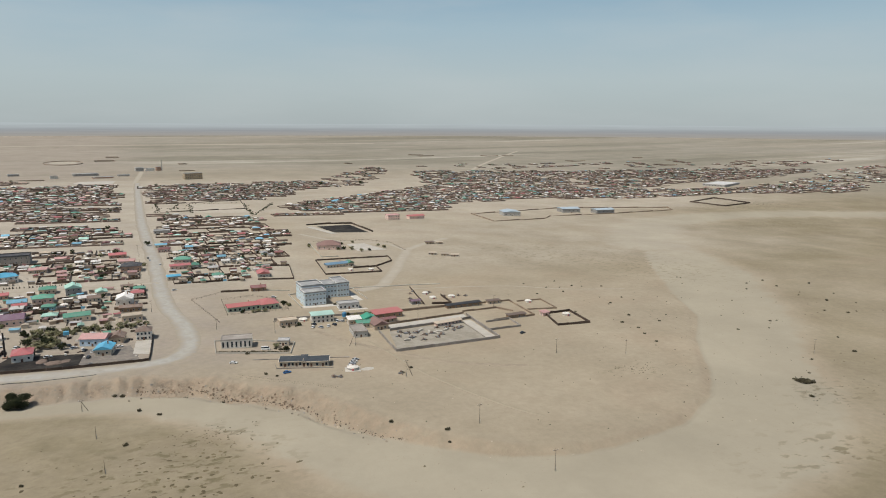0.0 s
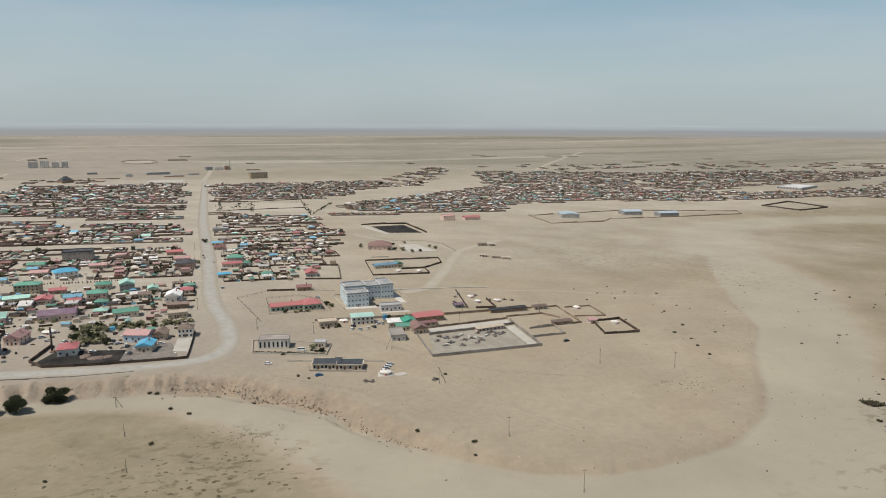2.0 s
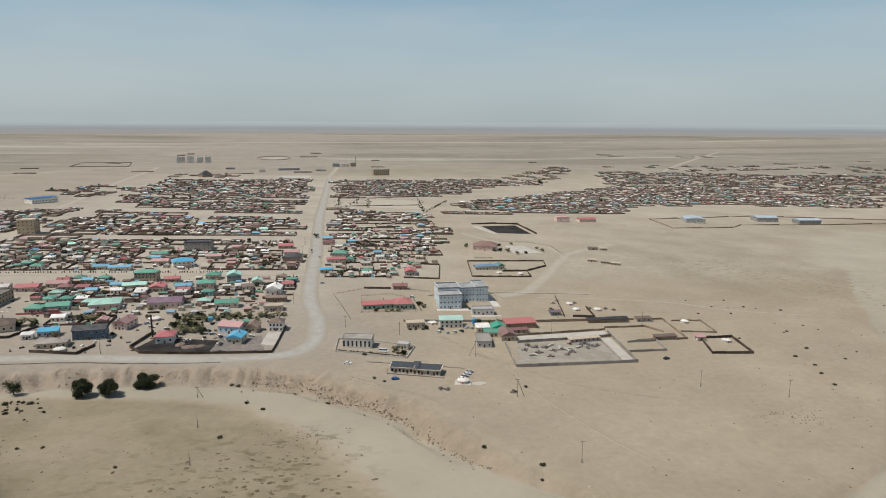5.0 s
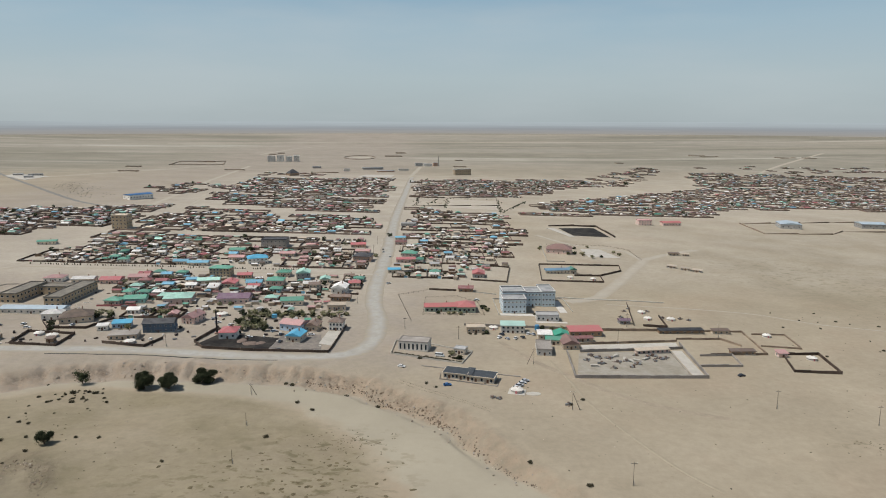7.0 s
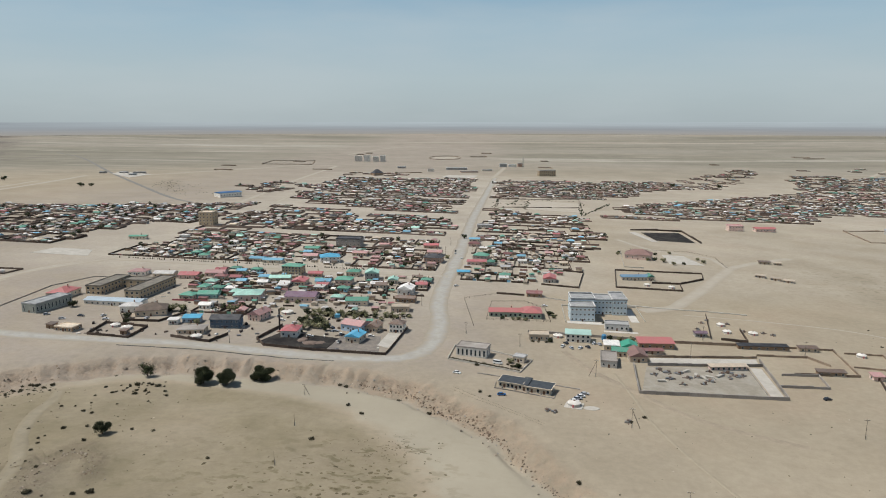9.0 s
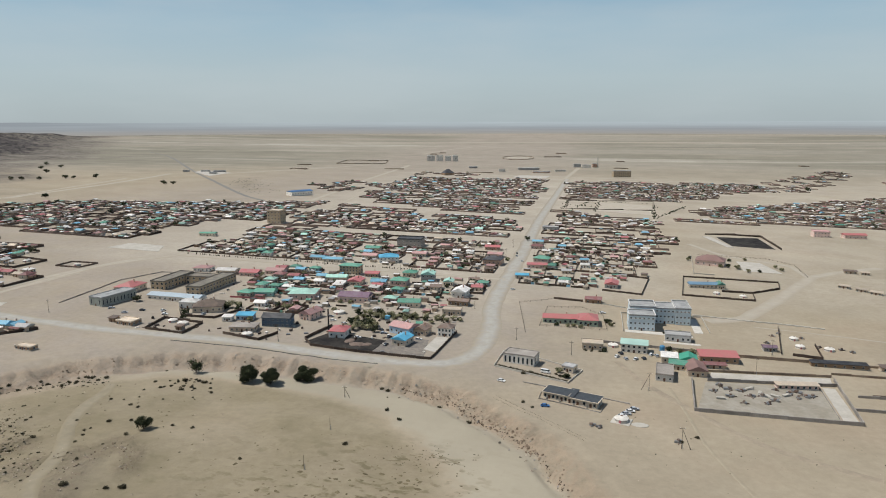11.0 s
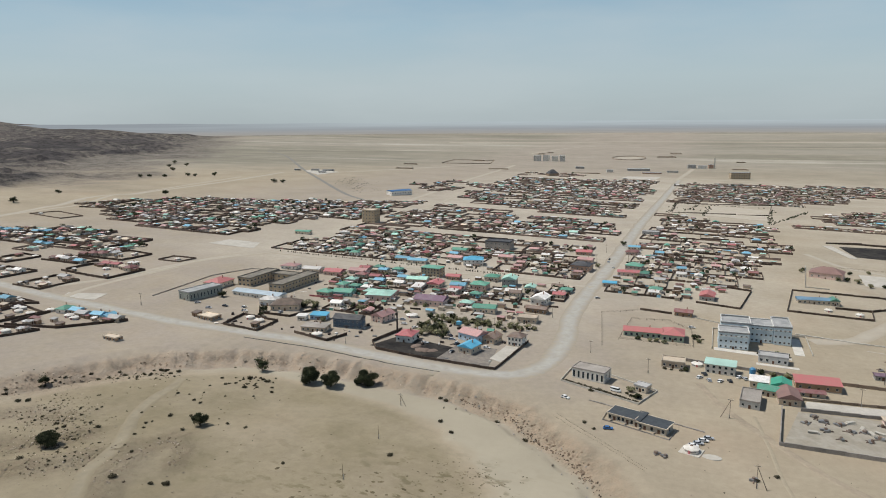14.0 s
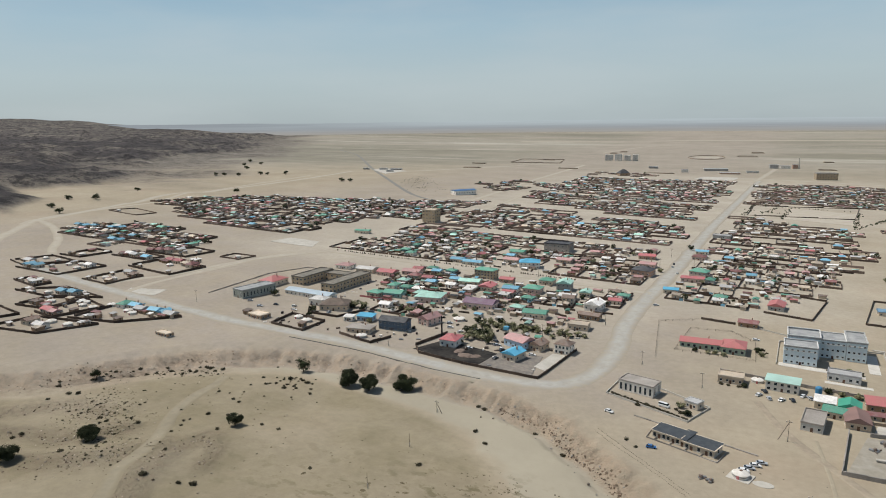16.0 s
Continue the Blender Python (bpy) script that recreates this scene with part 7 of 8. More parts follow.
# ------------------------------------------------------------ landmarks at the far side of town
for i, (dx, w, h) in enumerate(((-34, 20, 14), (-10, 18, 15), (13, 16, 13), (33, 14, 15))):
    px, py = at((-350, 1408), dx, 0, radians(12))
    building("apartment_block", px, py, w, 13, h, 12, "flat", 0.7, "white", "pale", 5, 5, 2, "pale five-storey apartment block at the town's edge", "apartment block", "apartment blocks", (1.1, 1.0), 0, False, sunk=6)
building("unfinished_block", 115.8, 1085, 38, 15, 13, 16, "flat", 0.5, "brick", "grey", 4, 8, 3, "brown unfinished four-storey block", "block", "", (1.7, 1.5), 0, False, sunk=6, wall_mat=M_SCHOOL)
building("warehouse", -366.2, 492.0, 17, 34, 6.5, -38, "gable", 1.6, "white", "blue", 1, 3, 8, "white warehouse with deep blue roof", "warehouse", win=(1.5, 1.2), chimney=False, sunk=3, roof_mat=material("strong_blue_sheet", (0.045, 0.15, 0.34), 0.5, 0.05, 1.0))
for x, y, w, d, t in ((478, 352, 24, 26, -15), (590, 368, 28, 22, -10), (634, 342, 30, 18, -5)):
    building("warehouse", x, y, w, d, 6, t, "gable", 2.0, "greywall", "blue", 1, 4, 4, "warehouse with pale blue roof in a walled yard", "warehouse", "warehouses", (1.5, 1.2), 1, False, sunk=3, roof_mat=bpy.data.materials["pale_blue_sheet"])
wall_run("yard_wall", [(429, 377), (418, 291), (501, 298), (529, 325), (640, 330), (773, 343), (793, 375), (690, 400), (605, 417), (474, 388)], 1.7, M_MUDWALL, "long brown wall round the warehouse yards", 0.5, closed=True, piece="wall_section", category="wall")
building("pink_hall", 297, 346, 16, 12, 6, 0, "flat", 0.5, "palepink", "pink", 2, 5, 3, "pale pink two-storey hall", "hall", chimney=False, sunk=2)
building("red_hall", 330, 347, 22, 10, 4, 4, "gable", 1.8, "palepink", "red", 1, 6, 2, "low hall with red roof", "hall", chimney=False, sunk=2, roof_mat=M_CORAL)
building("works_hall", 1200, 645, 84, 50, 4.5, 22, "flat", 0.8, "greywall", "grey", 1, 14, 8, "wide grey works hall", "hall", "", (2.5, 2.0), 0, False, sunk=6)
wall_run("yard_wall", [(895, 429), (909, 362), (989, 381), (991, 467)], 2.2, M_FENCE, "dark wall round a large stock yard", 0.8, closed=True, piece="wall_section", category="wall")
# coal store in a walled hollow
slab("yard_coal_store", [(190, 244), (227, 237), (226, 306), (184, 298)], bpy.data.materials["coal_dust"], "coal-black ground of a walled store", 0.08, cells=12)
wall_run("yard_wall", [(175.4, 312), (206, 318), (231, 314), (232, 236)], 2.2, M_FENCE, "dark wall round the coal store", 0.6, piece="wall_section", category="wall")
slab("pavement_ramp", [(170, 296), (184, 234), (190, 234), (178, 298)], M_CONCRETE, "pale concrete ramp of the coal store", 0.3)
# school field with pale ground and fence
slab("field_pale", [(60, 478), (132, 462), (146, 578), (68, 593)], material("field_dust", (0.46, 0.41, 0.34), 0.95, 0.06, 0.3, (0.42, 0.37, 0.30), 12), "pale bare sports field", 0.1, cells=12)
wall_run("board_fence", [(22, 490), (137, 516), (148, 640), (22, 598)], 1.45, M_FENCE, "dark fence round the sports field", 0.3, closed=True)
hedges, rng = Bag(), random.Random(61)
for (ax, ay), (bx, by), count in (((145, 581), (133, 432), 46), ((188, 585), (136, 432), 54), ((17, 470), (22, 600), 30), ((62, 470), (66, 585), 30), ((18, 540), (62, 530), 14), ((20, 600), (140, 598), 20), ((30, 480), (52, 590), 16)):
    for i in range(count):
        k = rng.random()
        x, y = ax + (bx - ax) * k + rng.gauss(0, 1.5), ay + (by - ay) * k + rng.gauss(0, 1.5)
        hedges.bush(x, y, floor_at(x, y) - 0.3, rng.uniform(0.6, 1.15), rng)
tagged(new("hedge", hedges.done("hedge")), "dusty green hedges round the sports field", "hedge", kind="stuff")
slab("pavement_works", [(-746, 821), (-762, 883), (-672, 835), (-666, 745)], M_CONCRETE, "pale ground of a small works on the plain", 0.3)
for x, y, w in ((-735, 845, 16), (-705, 850, 24), (-690, 800, 14), (-770, 830, 12)):
    building("works_building", x, y, w, 9, 3, 20, "flat", 0.3, "greywall", "grey", 1, 4, 2, "grey low works building on the plain", "works", "works buildings", (1.6, 1.2), 0, False, sunk=3)
rng = random.Random(8)
bag = Bag()
for i in range(150):
    a = rng.random()
    x, y = -585 + 150 * a + rng.gauss(0, 14), 715 - 210 * a + rng.gauss(0, 22)
    bag.bush(x, y, floor_at(x, y) - 0.3, rng.uniform(0.3, 0.7), rng)
tagged(new("scrub", bag.done("scrub")), "patch of olive scrub on a low rise", "scrub", kind="stuff")
slab("pavement_pit", [(-110, 985), (-40, 990), (-35, 1050), (-100, 1040)], M_CONCRETE, "pale ground of a works yard", 0.25)
# enclosures and works on the plain
wall_run("yard_wall", [(-589, 1217), (-468, 1246), (-497, 1372), (-608, 1348)], 1.8, M_MUDWALL, "low brown wall of an empty enclosure on the plain", 0.8, closed=True, piece="wall_section", category="wall")
oval = [(-163 + math.cos(i * math.tau / 28) * 46, 1588 + math.sin(i * math.tau / 28) * 74) for i in range(28)]
slab("court_arena", [(-195, 1555), (-131, 1555), (-131, 1622), (-195, 1622)], M_TRACK, "pale trodden ground inside an arena", 0.3)
wall_run("arena_wall", oval, 1.6, M_MUDWALL, "low oval wall of an arena on the plain", 1.0, closed=True, piece="wall_section", category="wall")
for i, (x, y, w, d, h) in enumerate(((15, 1312, 18, 12, 8), (38, 1316, 20, 12, 6), (58, 1322, 10, 10, 9), (-95, 1195, 50, 14, 5), (-150, 1130, 14, 10, 5), (-60, 1130, 40, 12, 3), (-230, 1200, 20, 10, 4), (-20, 1180, 24, 10, 3))):
    building("works_building", x, y, w, d, h, 14, "flat", 0.4, ("greywall", "white", "brick")[i % 3], "grey", 1, 4, 2, "pale works building on the plain", "works", "works buildings", (1.0, 0.9), 0, False, sunk=4)
building("dark_hall", -247, 985, 22, 16, 5, 40, "hip", 8, "log", "dark", 1, 4, 2, "lone dark hall with a steep hipped roof", "hall", "", (1.6, 1.2), 0, False, sunk=3)
st = thing("chimney_stack", 66, 1330, 0, "tall pale chimney stack of the heating works", "chimney")
part("stack", lathe([(1.8, -3), (1.2, 24), (1.3, 24.6)], 14), M_CONCRETE, st)
part("base", solid([(0, 0, -3, 5, 5, 5)]), M_CONCRETE, st)
rng = random.Random(5)
for i in range(26):
    a, r = rng.uniform(-0.75, 0.55), rng.uniform(1500, 2300)
    x, y = 35 - math.sin(a) * r, -455 + math.cos(a) * r
    if x < -700:
        continue
    w, d = rng.uniform(20, 60), rng.uniform(15, 35)
    wall_run("yard_wall", [(x, y), (x + w, y + 4), (x + w - 4, y + d), (x - 3, y + d)], 1.6, M_MUDWALL, "low brown pen wall out on the plain", 0.7, closed=True, piece="wall_section", category="wall", group="pens on the plain")

# ------------------------------------------------------------ tracks
ribbon("track", [(124, -45), (146, -32), (158, -12), (172, 12), (192, 50), (212, 88), (222, 108), (240, 128), (256, 142), (290, 168)], 12, M_TRACK, "pale gravel track over open ground", category="track")
ribbon("track", [(220, 106), (219, 130), (216, 152), (195, 167), (170, 190), (150, 240)], 8, M_TRACK, "dusty track towards the town", category="track")
ribbon("track", [(148, -50), (192, -56), (233, -66), (265, -88), (308, -102)], 2, M_TRACK, "thin dusty track over open ground", category="track")
ribbon("track", [(-262, 29), (-216, 29), (-133, 26), (-28, 26), (0, 24)], 9, M_TRACK, "wide dusty cross street", category="track")
ribbon("track", [(-262, 29), (-267, 108), (-262, 175), (-268, 365), (-290, 549), (-309, 767)], 9, M_TRACK, "dusty side street", category="track")
ribbon("track", [(-262, 29), (-290, -30), (-300, -100), (-322, -144)], 8, M_TRACK, "dusty track past the school", category="track")
ribbon("track", [(-1386, 1571), (-1156, 1344), (-786, 875), (-600, 649), (-440, 460), (-370, 401), (-316, 378)], 8, M_ASPHALT, "grey road coming in from the plain", category="road")
ribbon("track", [(-596, -25), (-624, 27), (-638, 134), (-682, 258), (-757, 624)], 8, M_TRACK, "pale dusty track at the town's edge", category="track")
M_FAINT = material("faint_sand_track", (0.36, 0.31, 0.23), 0.95, 0.08, 0.5, (0.325, 0.28, 0.208), 5, drift=(0.332, 0.286, 0.212))
ribbon("track", [(72, -132), (80, -152), (92, -172), (118, -206), (150, -224)], 4, material("dark_tyre_track", (0.30, 0.25, 0.19), 0.95, 0.1, 0.6, (0.36, 0.30, 0.225), 6), "faint darker vehicle track", category="track")
ribbon("track", [(92.4, -159.5), (96, -185), (99.3, -212), (107, -240), (115.4, -263.5), (124, -278)], 1.6, M_FAINT, "faint pale vehicle track", category="track")
ribbon("track", [(-137, -210), (-133, -219), (-130.6, -231.6), (-124.6, -246.7), (-116, -260), (-108, -272), (-102.5, -288), (-92, -302), (-76, -325)], 6.0, material("terrace_track", (0.30, 0.26, 0.19), 0.95, 0.1, 0.3, (0.27, 0.232, 0.165), 5, drift=(0.262, 0.222, 0.152)), "worn vehicle track down the river terrace", category="track")
for far in ([(-1631, 1924), (-1267, 2010), (-874, 2083), (-451, 2098), (-62, 2092), (600, 2120)], [(-477, 1674), (-430, 1988), (-337, 2191)], [(-672, 815), (-600, 973), (-489, 1200), (-398, 1227)], [(-316, 378), (-345, 620), (-370, 822), (-398, 1227)], [(-2, 990), (10, 1150), (20, 1300)], [(-400, 1020), (-120, 1030), (10, 1045), (240, 1010), (400, 985)]):
    ribbon("track", far, 13, M_TRACK, "pale track over the far plain", category="track")
ribbon("track", [(-520, -95), (-555, -61), (-604, -6), (-622, 41), (-647, 114), (-691, 219), (-688, 319), (-717, 550), (-760, 760)], 13, M_TRACK, "wide pale dusty track round the town's edge", category="track")
ribbon("track", [(-430, -100), (-454, -84), (-494, -53), (-560, -16), (-606, -2)], 9, M_TRACK, "pale dusty track between the outer yards", category="track")
ribbon("track", [(-284, -148), (-290, -120), (-290, -78), (-288, -18), (-274, 15)], 7, M_TRACK, "pale dusty track to the western yards", category="track")
ribbon("kerb", [(-140, -163.2), (-100, -162.2), (-60, -164.5), (-34, -165.5)], 0.3, material("dark_kerb", (0.11, 0.105, 0.098), 0.9, 0.15, 1.0), "low dark guard kerb along the bank road", 0.22, "kerb")
ribbon("track", [(-1000, 2330), (-476, 2442), (-302, 2500), (98, 2524), (430, 2503), (1000, 2440)], 60, M_TRACK, "pale dry lake bed out on the plain", category="track")
ribbon("track", [(700, 930), (900, 1250), (1300, 1700)], 14, M_TRACK, "pale track leading over the far plain", category="track")

# ------------------------------------------------------------ river bed: trees, shrubs, tussocks, stones
tree(-84.5, -190.6, 7.6, 8.4, 1, "dark green elm with a rounded crown on river sand", 0.2, 7500, 0.24)
tree(-74.4, -190, 6.4, 8.0, 2, "broad dark green elm on river sand", 0.2, 7000, 0.24)
tree(-62.3, -181.0, 6.2, 9.2, 3, "bushy dark green elm at the bank's foot", 0.06, 7500, 0.24)
tree(-111.0, -188.0, 6.8, 7.0, 4, "sparse crooked elm with thin foliage", 0.22, 800, 0.24)
tree(-95.6, -245.6, 4.6, 5.8, 5, "small flat-topped elm on the river terrace", 0.34, 4200, 0.19)
tree(-130.3, -279.5, 5.2, 7.8, 6, "broad dark elm among low scrub", 0.16, 5600, 0.21)
tree(-138.0, -302.6, 5.4, 8.0, 7, "broad dark elm at the terrace edge", 0.14, 5000, 0.21)
tree(-184.0, -238.5, 5.0, 4.5, 8, "small dark elm below the bank", 0.15, 1400, 0.2)
for i, (x, y, h) in enumerate(((-1082, 784, 9), (-1162, 887, 10), (-1082, 840, 9), (-971, 677, 10), (-854, 591, 9), (-815, 619, 9), (-644, 314, 8), (-635, 556, 9), (-623, 564, 7), (-749, 127, 8), (-722, 146, 9), (-689, 66, 8),
                               (-639, 43, 8), (-754, 234, 7), (-901, 522, 7), (-888, 531, 7), (-867, 546, 7), (-845, 600, 7), (350, 905, 10), (440, 912, 9))):
    tree(x, y, h * 0.85, h * 1.2, 900 + i, "lone dark elm out on the plain", 0.06, 700, 0.42, group="far trees")

SHRUBS = []
for s in range(6):
    r2 = random.Random(300 + s)
    me = leaf_cloud(r2, [(0, 0, 0.45, 0.95, 0.5), (0.4, 0.2, 0.4, 0.6, 0.35), (-0.4, -0.2, 0.35, 0.6, 0.3)], 150, 0.24)
    me.materials.append(M_SHRUB)
    SHRUBS.append(me)
SHRUB_LABEL = "low dark grey-green desert shrub on sand"


def shrub(x, y, s, rng, flat=1.0):
    ob = new("shrub", rng.choice(SHRUBS))
    ob.matrix_world = pose(x, y, floor_at(x, y) - 0.08 * s, 0, 0, rng.uniform(0, 360)) @ Matrix.Diagonal((s, s, s * flat, 1))
    return tagged(ob, SHRUB_LABEL, "shrub", "desert shrubs")


rng = random.Random(11)
for x, y in ((-190, -251), (-188, -253), (-175, -223), (-167, -215), (-170, -224), (-161, -218), (-152, -206), (-143, -205), (-149, -206), (-176, -265), (-175, -257), (-172, -255), (-155, -291), (-155, -288), (-128, -291),
             (-143, -266), (-132, -261), (-126, -263), (-92, -288), (-80, -285), (-76, -283), (-112, -243), (-99, -251), (-105, -240), (-111, -228), (-88, -240)):
    shrub(x, y, rng.uniform(0.7, 1.2), rng)
for x, y in ((-114, -250), (-115, -252), (-123, -246), (-113, -255), (-101, -272), (-80, -240), (-138, -267), (-152, -239), (-117, -219), (-120, -212), (-121, -223), (-126, -224), (-101, -260), (-111, -261), (-106, -270), (-141, -248),
             (-176, -226), (-181, -231), (-183, -232), (-164, -223), (-169, -224), (-93, -206), (-107, -218), (-97, -213), (-121, -203), (-116, -200)):
    shrub(x, y, rng.uniform(0.4, 0.8), rng)
for x, y in ((-115, -227), (-52, -257), (-23, -237), (-115, -208), (-106, -207), (-101, -198), (-106, -196), (-110, -198), (-112, -200), (-104, -197), (-27, -182), (-24, -183), (0, -190), (14, -200), (-11, -211), (-18, -204), (34, -191), (38, -195),
             (418, -114), (439, -111), (432, -130), (415, -162), (467, -131), (419, -181), (404, -207), (343, -243)):
    shrub(x, y, rng.uniform(0.7, 1.2), rng)
for x, y in ((269, -135), (259, -165), (245, -190), (240, -201), (244, -177), (292, -265), (273, -278), (244, -301), (325, -265), (287, -124), (274, -62), (277, -80), (84, -274), (82, -280), (68, -258), (97, -207), (91, -212)):
    shrub(x, y, rng.uniform(0.6, 1.1), rng)
e = shrub(259, -285, 3.4, rng, 0.5)
shrub(262, -286, 2.8, rng, 0.5)
# a row along the bank's foot, and a thicket below it
for i in range(46):
    a = rng.random()
    x, y = -190 + 48 * a + rng.gauss(0, 2.2), -240 + 34 * a + rng.gauss(0, 2.2)
    if bank_side(np.array([x]), np.array([y]))[0][0] > 8:
        shrub(x, y, rng.uniform(0.3, 0.8), rng)
for i in range(24):
    shrub(rng.gauss(-108, 5), rng.gauss(-202, 4.5), rng.uniform(0.35, 0.75), rng)
for i in range(64):
    a = rng.random()
    shrub(-162 + 50 * a + rng.gauss(0, 5), -254 - 32 * a + rng.gauss(0, 7), rng.uniform(0.25, 0.6), rng)
for i in range(34):
    x, y = rng.uniform(225, 460), rng.uniform(-220, -60)
    shrub(x, y, rng.uniform(0.4, 0.9), rng)


for i in range(34):
    t = i / 33
    shrub(17.8 + 32.0 * t + rng.uniform(-0.4, 0.4), -153.4 - 12.0 * t + 1.6 + rng.uniform(-0.3, 0.3), rng.uniform(0.45, 0.75), rng)
for i in range(30):
    shrub(rng.uniform(-66, -14), rng.gauss(-91, 3.5), rng.uniform(0.7, 1.3), rng)
for x, y in ((98, -78), (101, -79), (104, -77), (108, -79), (111, -78), (95, -104), (99, -104), (104, -105), (109, -105), (114, -104), (57, -119), (60, -119.5), (64, -119), (72, -66), (70, -62), (31, -160), (34, -158), (45, -157), (47, -159)):
    shrub(x, y, rng.uniform(0.7, 1.2), rng)


def scatter(name, label, category, places, mats, rng, lo, hi, squash=0.35):
    """Low uneven lumps lying on the ground, joined: tussocks or stones."""
    bag = Bag()
    for x, y in places:
        s, n = rng.uniform(lo, hi), 7
        z = floor_at(x, y)
        v = [(math.cos(math.tau * i / n) * s * rng.uniform(0.7, 1.2), math.sin(math.tau * i / n) * s * rng.uniform(0.45, 0.85), -0.1) for i in range(n)]
        v += [(p[0] * 0.6, p[1] * 0.6, s * squash * rng.uniform(0.7, 1.2)) for p in v[:n]]
        f = [(i, (i + 1) % n, n + (i + 1) % n, n + i) for i in range(n)] + [tuple(range(n, 2 * n))]
        bag.add(v, f, rng.choice(mats), x, y, z, rng.uniform(0, 3))
    return tagged(new(name, bag.done(name)), label, category, kind="stuff")


M_TUSSOCK = material("olive_tussock", (0.125, 0.102, 0.06), 0.95, 0.3, 2.0, (0.19, 0.16, 0.11), 4, island=0.3)
SEED_A, SEED_B = (23.0, -187.0), (59.2, -218.9)
M_STONE = material("pale_stone", (0.40, 0.34, 0.27), 0.9, 0.2, 2.0, (0.30, 0.245, 0.19), 3, island=0.35)
places = [(rng.gauss(5, 9), rng.gauss(-239, 6)) for i in range(110)] + [(rng.gauss(196, 7), rng.gauss(-247, 3.5)) for i in range(70)] + [(rng.uniform(-60, 12), rng.uniform(-305, -228)) for i in range(130)] + [(rng.gauss(258, 12), rng.gauss(-300, 6)) for i in range(40)]
scatter("grass_tussocks", "patchy olive grass tussocks on the river terrace", "grass", places, [M_TUSSOCK], rng, 0.15, 0.6, 0.25)
places = [(rng.gauss(-2 - 0.1 * k, 15), -250 - 0.42 * k + rng.gauss(0, 3)) for k in (rng.uniform(0, 95) for i in range(115))]
scatter("grass_mats", "low dark mats of matted grass on the river terrace", "grass", places, [material("matted_grass", (0.165, 0.136, 0.082), 0.95, 0.25, 1.2, (0.125, 0.10, 0.06), 2, island=0.25)], rng, 0.45, 1.5, 0.08)
places = []
line = [Vector(p) for p in BANK]
for i in range(190):
    k = rng.randrange(7, 16)
    p = line[k].lerp(line[k + 1], rng.random())
    d = (line[k + 1] - line[k]).normalized()
    o = abs(rng.gauss(3, 5)) - 2
    places.append((p.x + d.y * o, p.y - d.x * o))
scatter("bank_stones", "pale stones and clods fallen on the eroded bank", "stones", places, [M_STONE, M_STONE, M_GREYWALL], rng, 0.15, 0.7, 0.6)
# dark lumps along the little cliff at the bank's foot; their tone paints undercut shade
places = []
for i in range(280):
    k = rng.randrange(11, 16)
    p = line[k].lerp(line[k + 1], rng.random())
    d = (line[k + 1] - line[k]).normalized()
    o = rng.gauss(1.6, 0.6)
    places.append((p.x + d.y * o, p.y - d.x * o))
scatter("bank_clods", "dark brown clods of earth, toned with shade, along the undercut bank", "clods", places, [material("shade_dark_clod", (0.075, 0.053, 0.04), 0.95, 0.3, 1.0, (0.16, 0.118, 0.086), 4, island=0.4)], rng, 0.12, 0.5, 0.45)
places = []
for i in range(210):
    k = rng.choice((3, 5, 8, 11, 12, 12, 13, 13, 13, 14))
    p = line[k].lerp(line[k + 1], rng.random())
    d = (line[k + 1] - line[k]).normalized()
    o = rng.gauss(0.6, 1.7) if k > 10 else rng.gauss(6, 3)
    places.append((p.x + d.y * o, p.y - d.x * o))
scatter("bank_blocks", "red-brown blocks of earth broken off along the bank", "clods", places, [material("broken_earth", (0.30, 0.228, 0.165), 0.95, 0.2, 0.8, (0.22, 0.165, 0.12), 3, island=0.25)], rng, 0.2, 0.75, 0.6)
places = [(-165 + 55 * k + rng.gauss(0, 7), -250 - 38 * k + rng.gauss(0, 9)) for k in (rng.random() for i in range(650))] + [(-190 + 50 * k + rng.gauss(0, 3), -240 + 32 * k + rng.gauss(0, 3)) for k in (rng.random() for i in range(160))] + [(rng.uniform(-150, -70), rng.uniform(-290, -205)) for i in range(110)] + [(rng.uniform(215, 420), rng.uniform(-330, -60)) for i in range(300)] + [(rng.uniform(60, 250), rng.uniform(-320, -190)) for i in range(160)]
scree = []
for edge, high, wide in LEDGES:
    pts = [Vector(p) for p in edge]
    for i in range(int(70 * wide / 5)):
        k = rng.randrange(len(pts) - 1)
        p = pts[k].lerp(pts[k + 1], rng.random())
        scree.append((p.x + rng.gauss(1, wide * 0.45), p.y + rng.gauss(-1.5, wide * 0.45)))
scatter("terrace_scree", "brown stones lying along low ledges of the terrace", "stones", scree, [material("brown_scree", (0.17, 0.125, 0.09), 0.95, 0.25, 1.0, (0.10, 0.075, 0.055), 3, island=0.4), M_STONE], rng, 0.15, 0.6, 0.5)
scatter("ground_stones", "scattered small dark stones and dry tufts", "stones", places, [M_TUSSOCK, M_STONE, M_SHRUB], rng, 0.15, 0.55, 0.4)
places = [(-262 + i * 1.9 + rng.uniform(-0.5, 0.5), 36 + rng.uniform(-0.4, 0.4)) for i in range(110) if rng.random() < 0.7]
scatter("street_saplings", "row of small dusty saplings along the cross street", "saplings", places, [M_SHRUB], rng, 0.4, 0.7, 1.8)

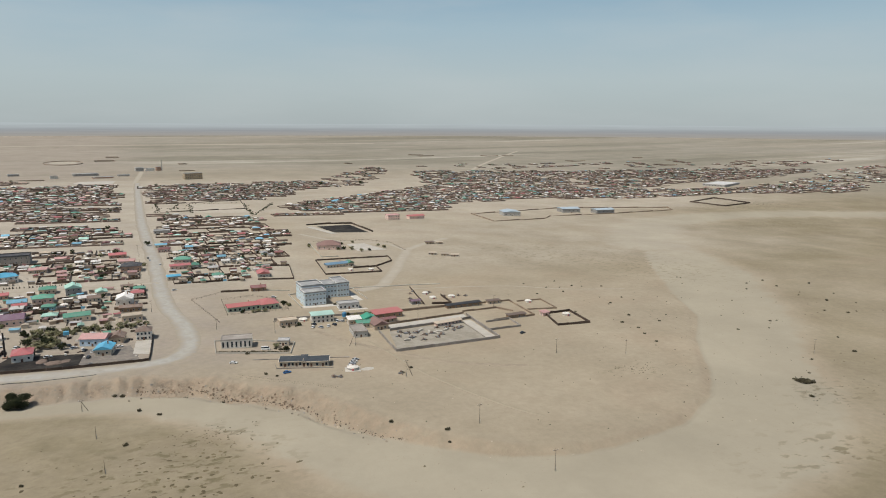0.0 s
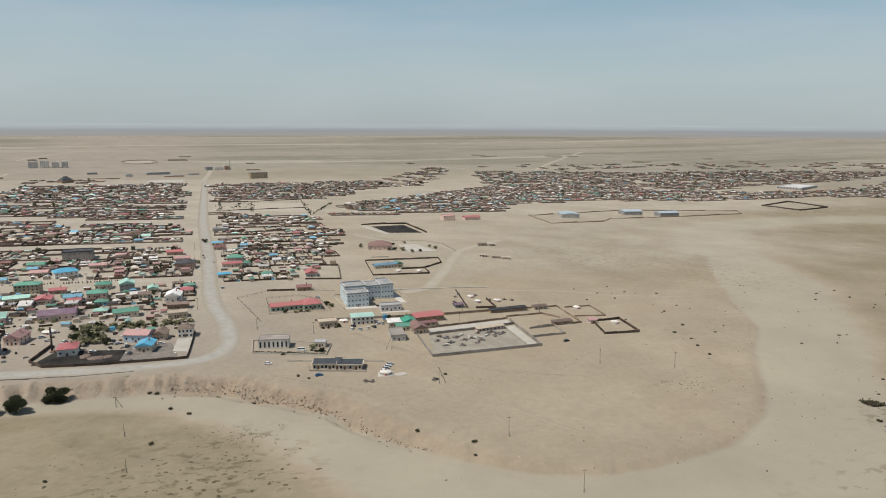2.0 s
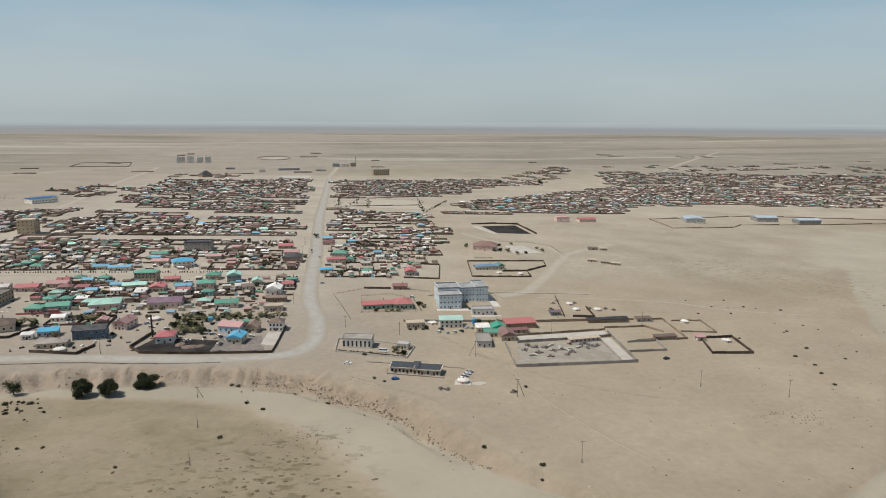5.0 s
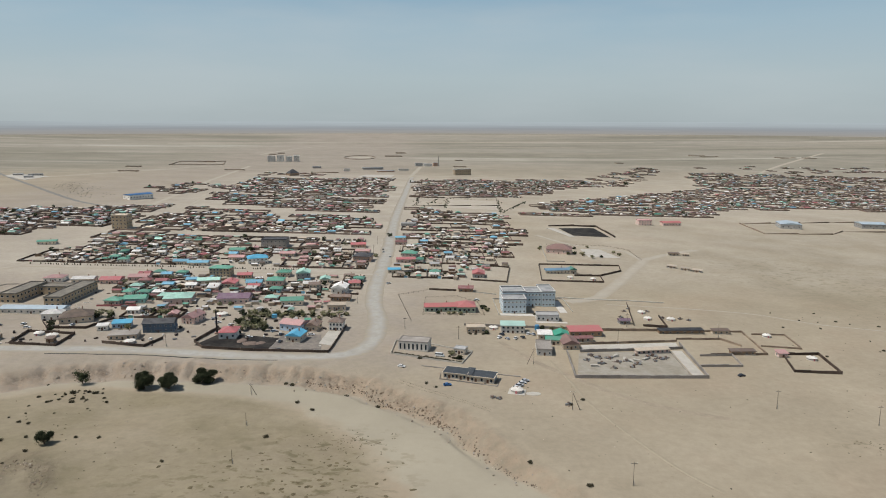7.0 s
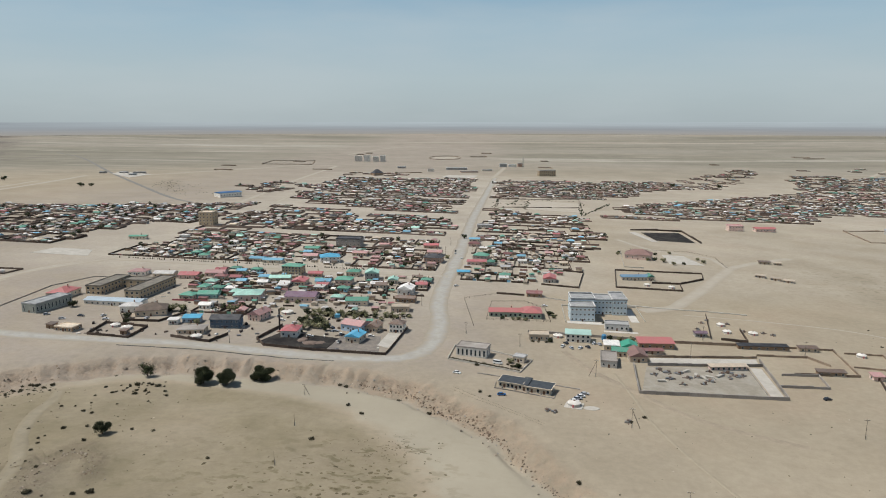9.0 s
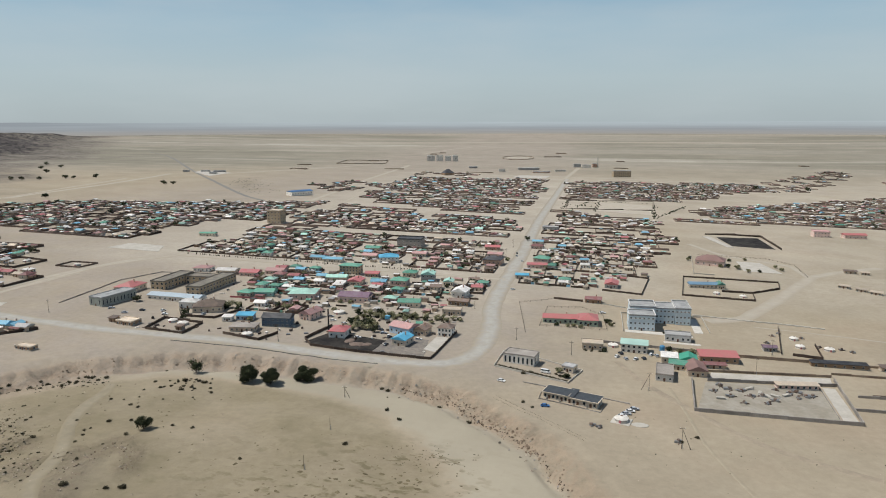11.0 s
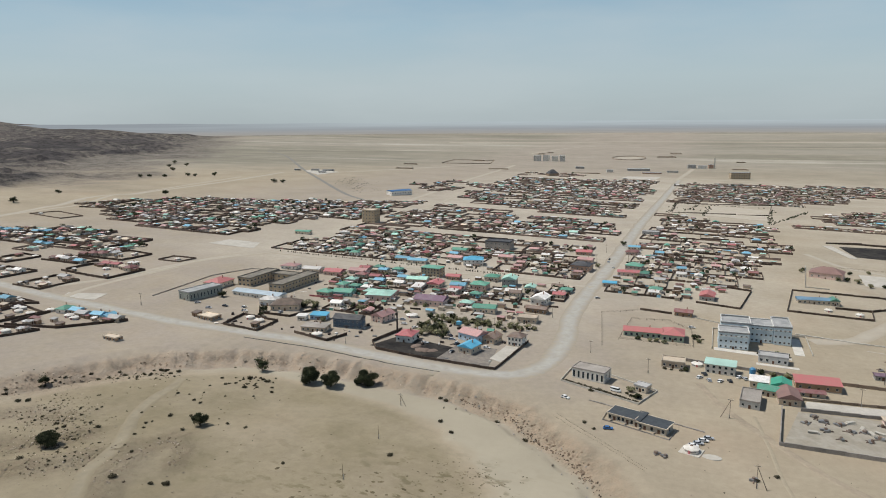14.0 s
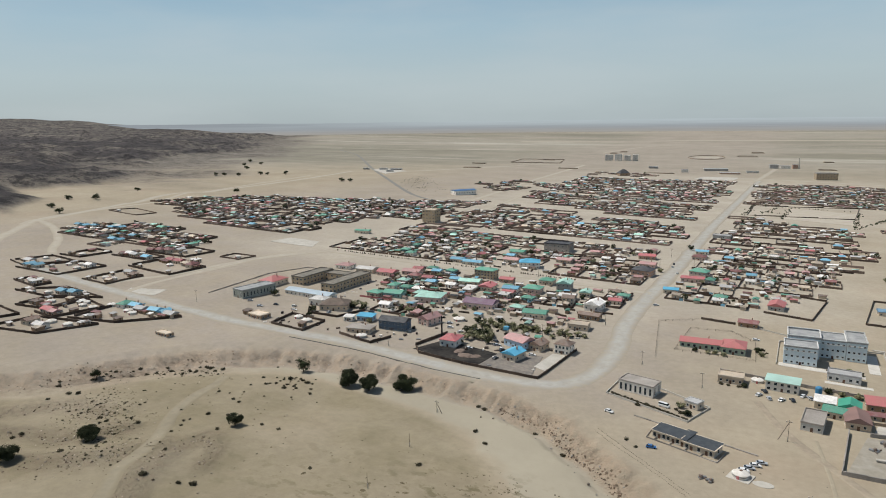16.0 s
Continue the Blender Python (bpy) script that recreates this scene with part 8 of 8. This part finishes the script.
places = [(SEED_A[0] + (SEED_B[0] - SEED_A[0]) * k / 62 + rng.uniform(-0.2, 0.2), SEED_A[1] + (SEED_B[1] - SEED_A[1]) * k / 62 + rng.uniform(-0.2, 0.2)) for k in range(63)]
scatter("seedlings", "row of tiny dark seedlings in bare soil along the bank", "seedlings", places + [(x - 1.1, y - 1.2) for x, y in places], [M_TUSSOCK], rng, 0.14, 0.28, 0.5)
scrap(60.5, -206.5, 2.6, "heap of broken timber and dark iron on bare ground")
scrap(63.5, -207.5, 2.0, "heap of broken timber and dark iron on bare ground")
scrap(90, -212, 2.4, "burnt-out wreck parts lying on bare ground")
# ------------------------------------------------------------ poles
pole(97.0, -274.3)
pole(104.5, -313)
pole(90.5, -217, stay=3.0)
pole(173, -213)
pole(205, -227)
pole(303, -258)
pole(83.6, -165.0, stay=3.2, turn=180)
pole(-38.5, -196, 5, stay=2.2)
pole(-32.5, -227, 5, arm=False, label="thin weathered wooden pole with a concrete footing")
pole(-29, -258, 5, arm=False, label="thin weathered wooden pole with a concrete footing")
pole(22.5, -112, 6.5)
pole(50.5, -128, 7)
pole(146, -100, 8)
pole(132, -132, 8)
pole(190, -118, 8)
for i, (x, y) in enumerate(((-11, 60), (-11, 110), (-11, 160), (11, 130), (-8, -60), (-80, 32), (-140, 32), (-200, 33), (-230, -140), (-90, -150), (-30, -99), (112, -30), (70, 72))):
    pole(x, y, 7.5)
for x, y, t, c in ((-55, -133, 20, "white"), (-40, -128, 70, "dark"), (-36, -131, 60, "white"), (-108, -98, 30, "white"), (-170, -124, 15, "white"), (-186, -121, 5, "dark"), (-192, -128, 20, "silver"), (-150, -118, 90, "silver"), (-78, -108, 20, "white"), (-66, -104, 40, "silver"),
                   (4, 96, 80, "white"), (-4, 130, 95, "dark"), (8, -4, 40, "white"), (66, -46, 10, "white"), (24, 128, 20, "silver"), (-3, 118, 85, "silver"), (176, -176, 15, "dark"), (-41, -126, 100, "white"), (-45, -122, 30, "silver"), (-38, -140, 80, "dark"), (-25, -127, 10, "white"), (-70, -112, 60, "white"), (-82, -101, 25, "silver"), (-175, -118, 80, "white"), (-130, -105, 20, "dark"), (-99, -92, 70, "white"), (-205, -122, 40, "silver"), (-48, -117, 150, "dark")):
    car(x, y, t, c, c + " car standing on bare ground in town", "cars about town")

# ------------------------------------------------------------ plan units to metres
grow = Matrix.Scale(UNIT, 4)
for me in bpy.data.meshes:
    me.transform(grow)
for ob in scene.objects:
    if ob.type in ("MESH", "EMPTY"):
        ob.location *= UNIT
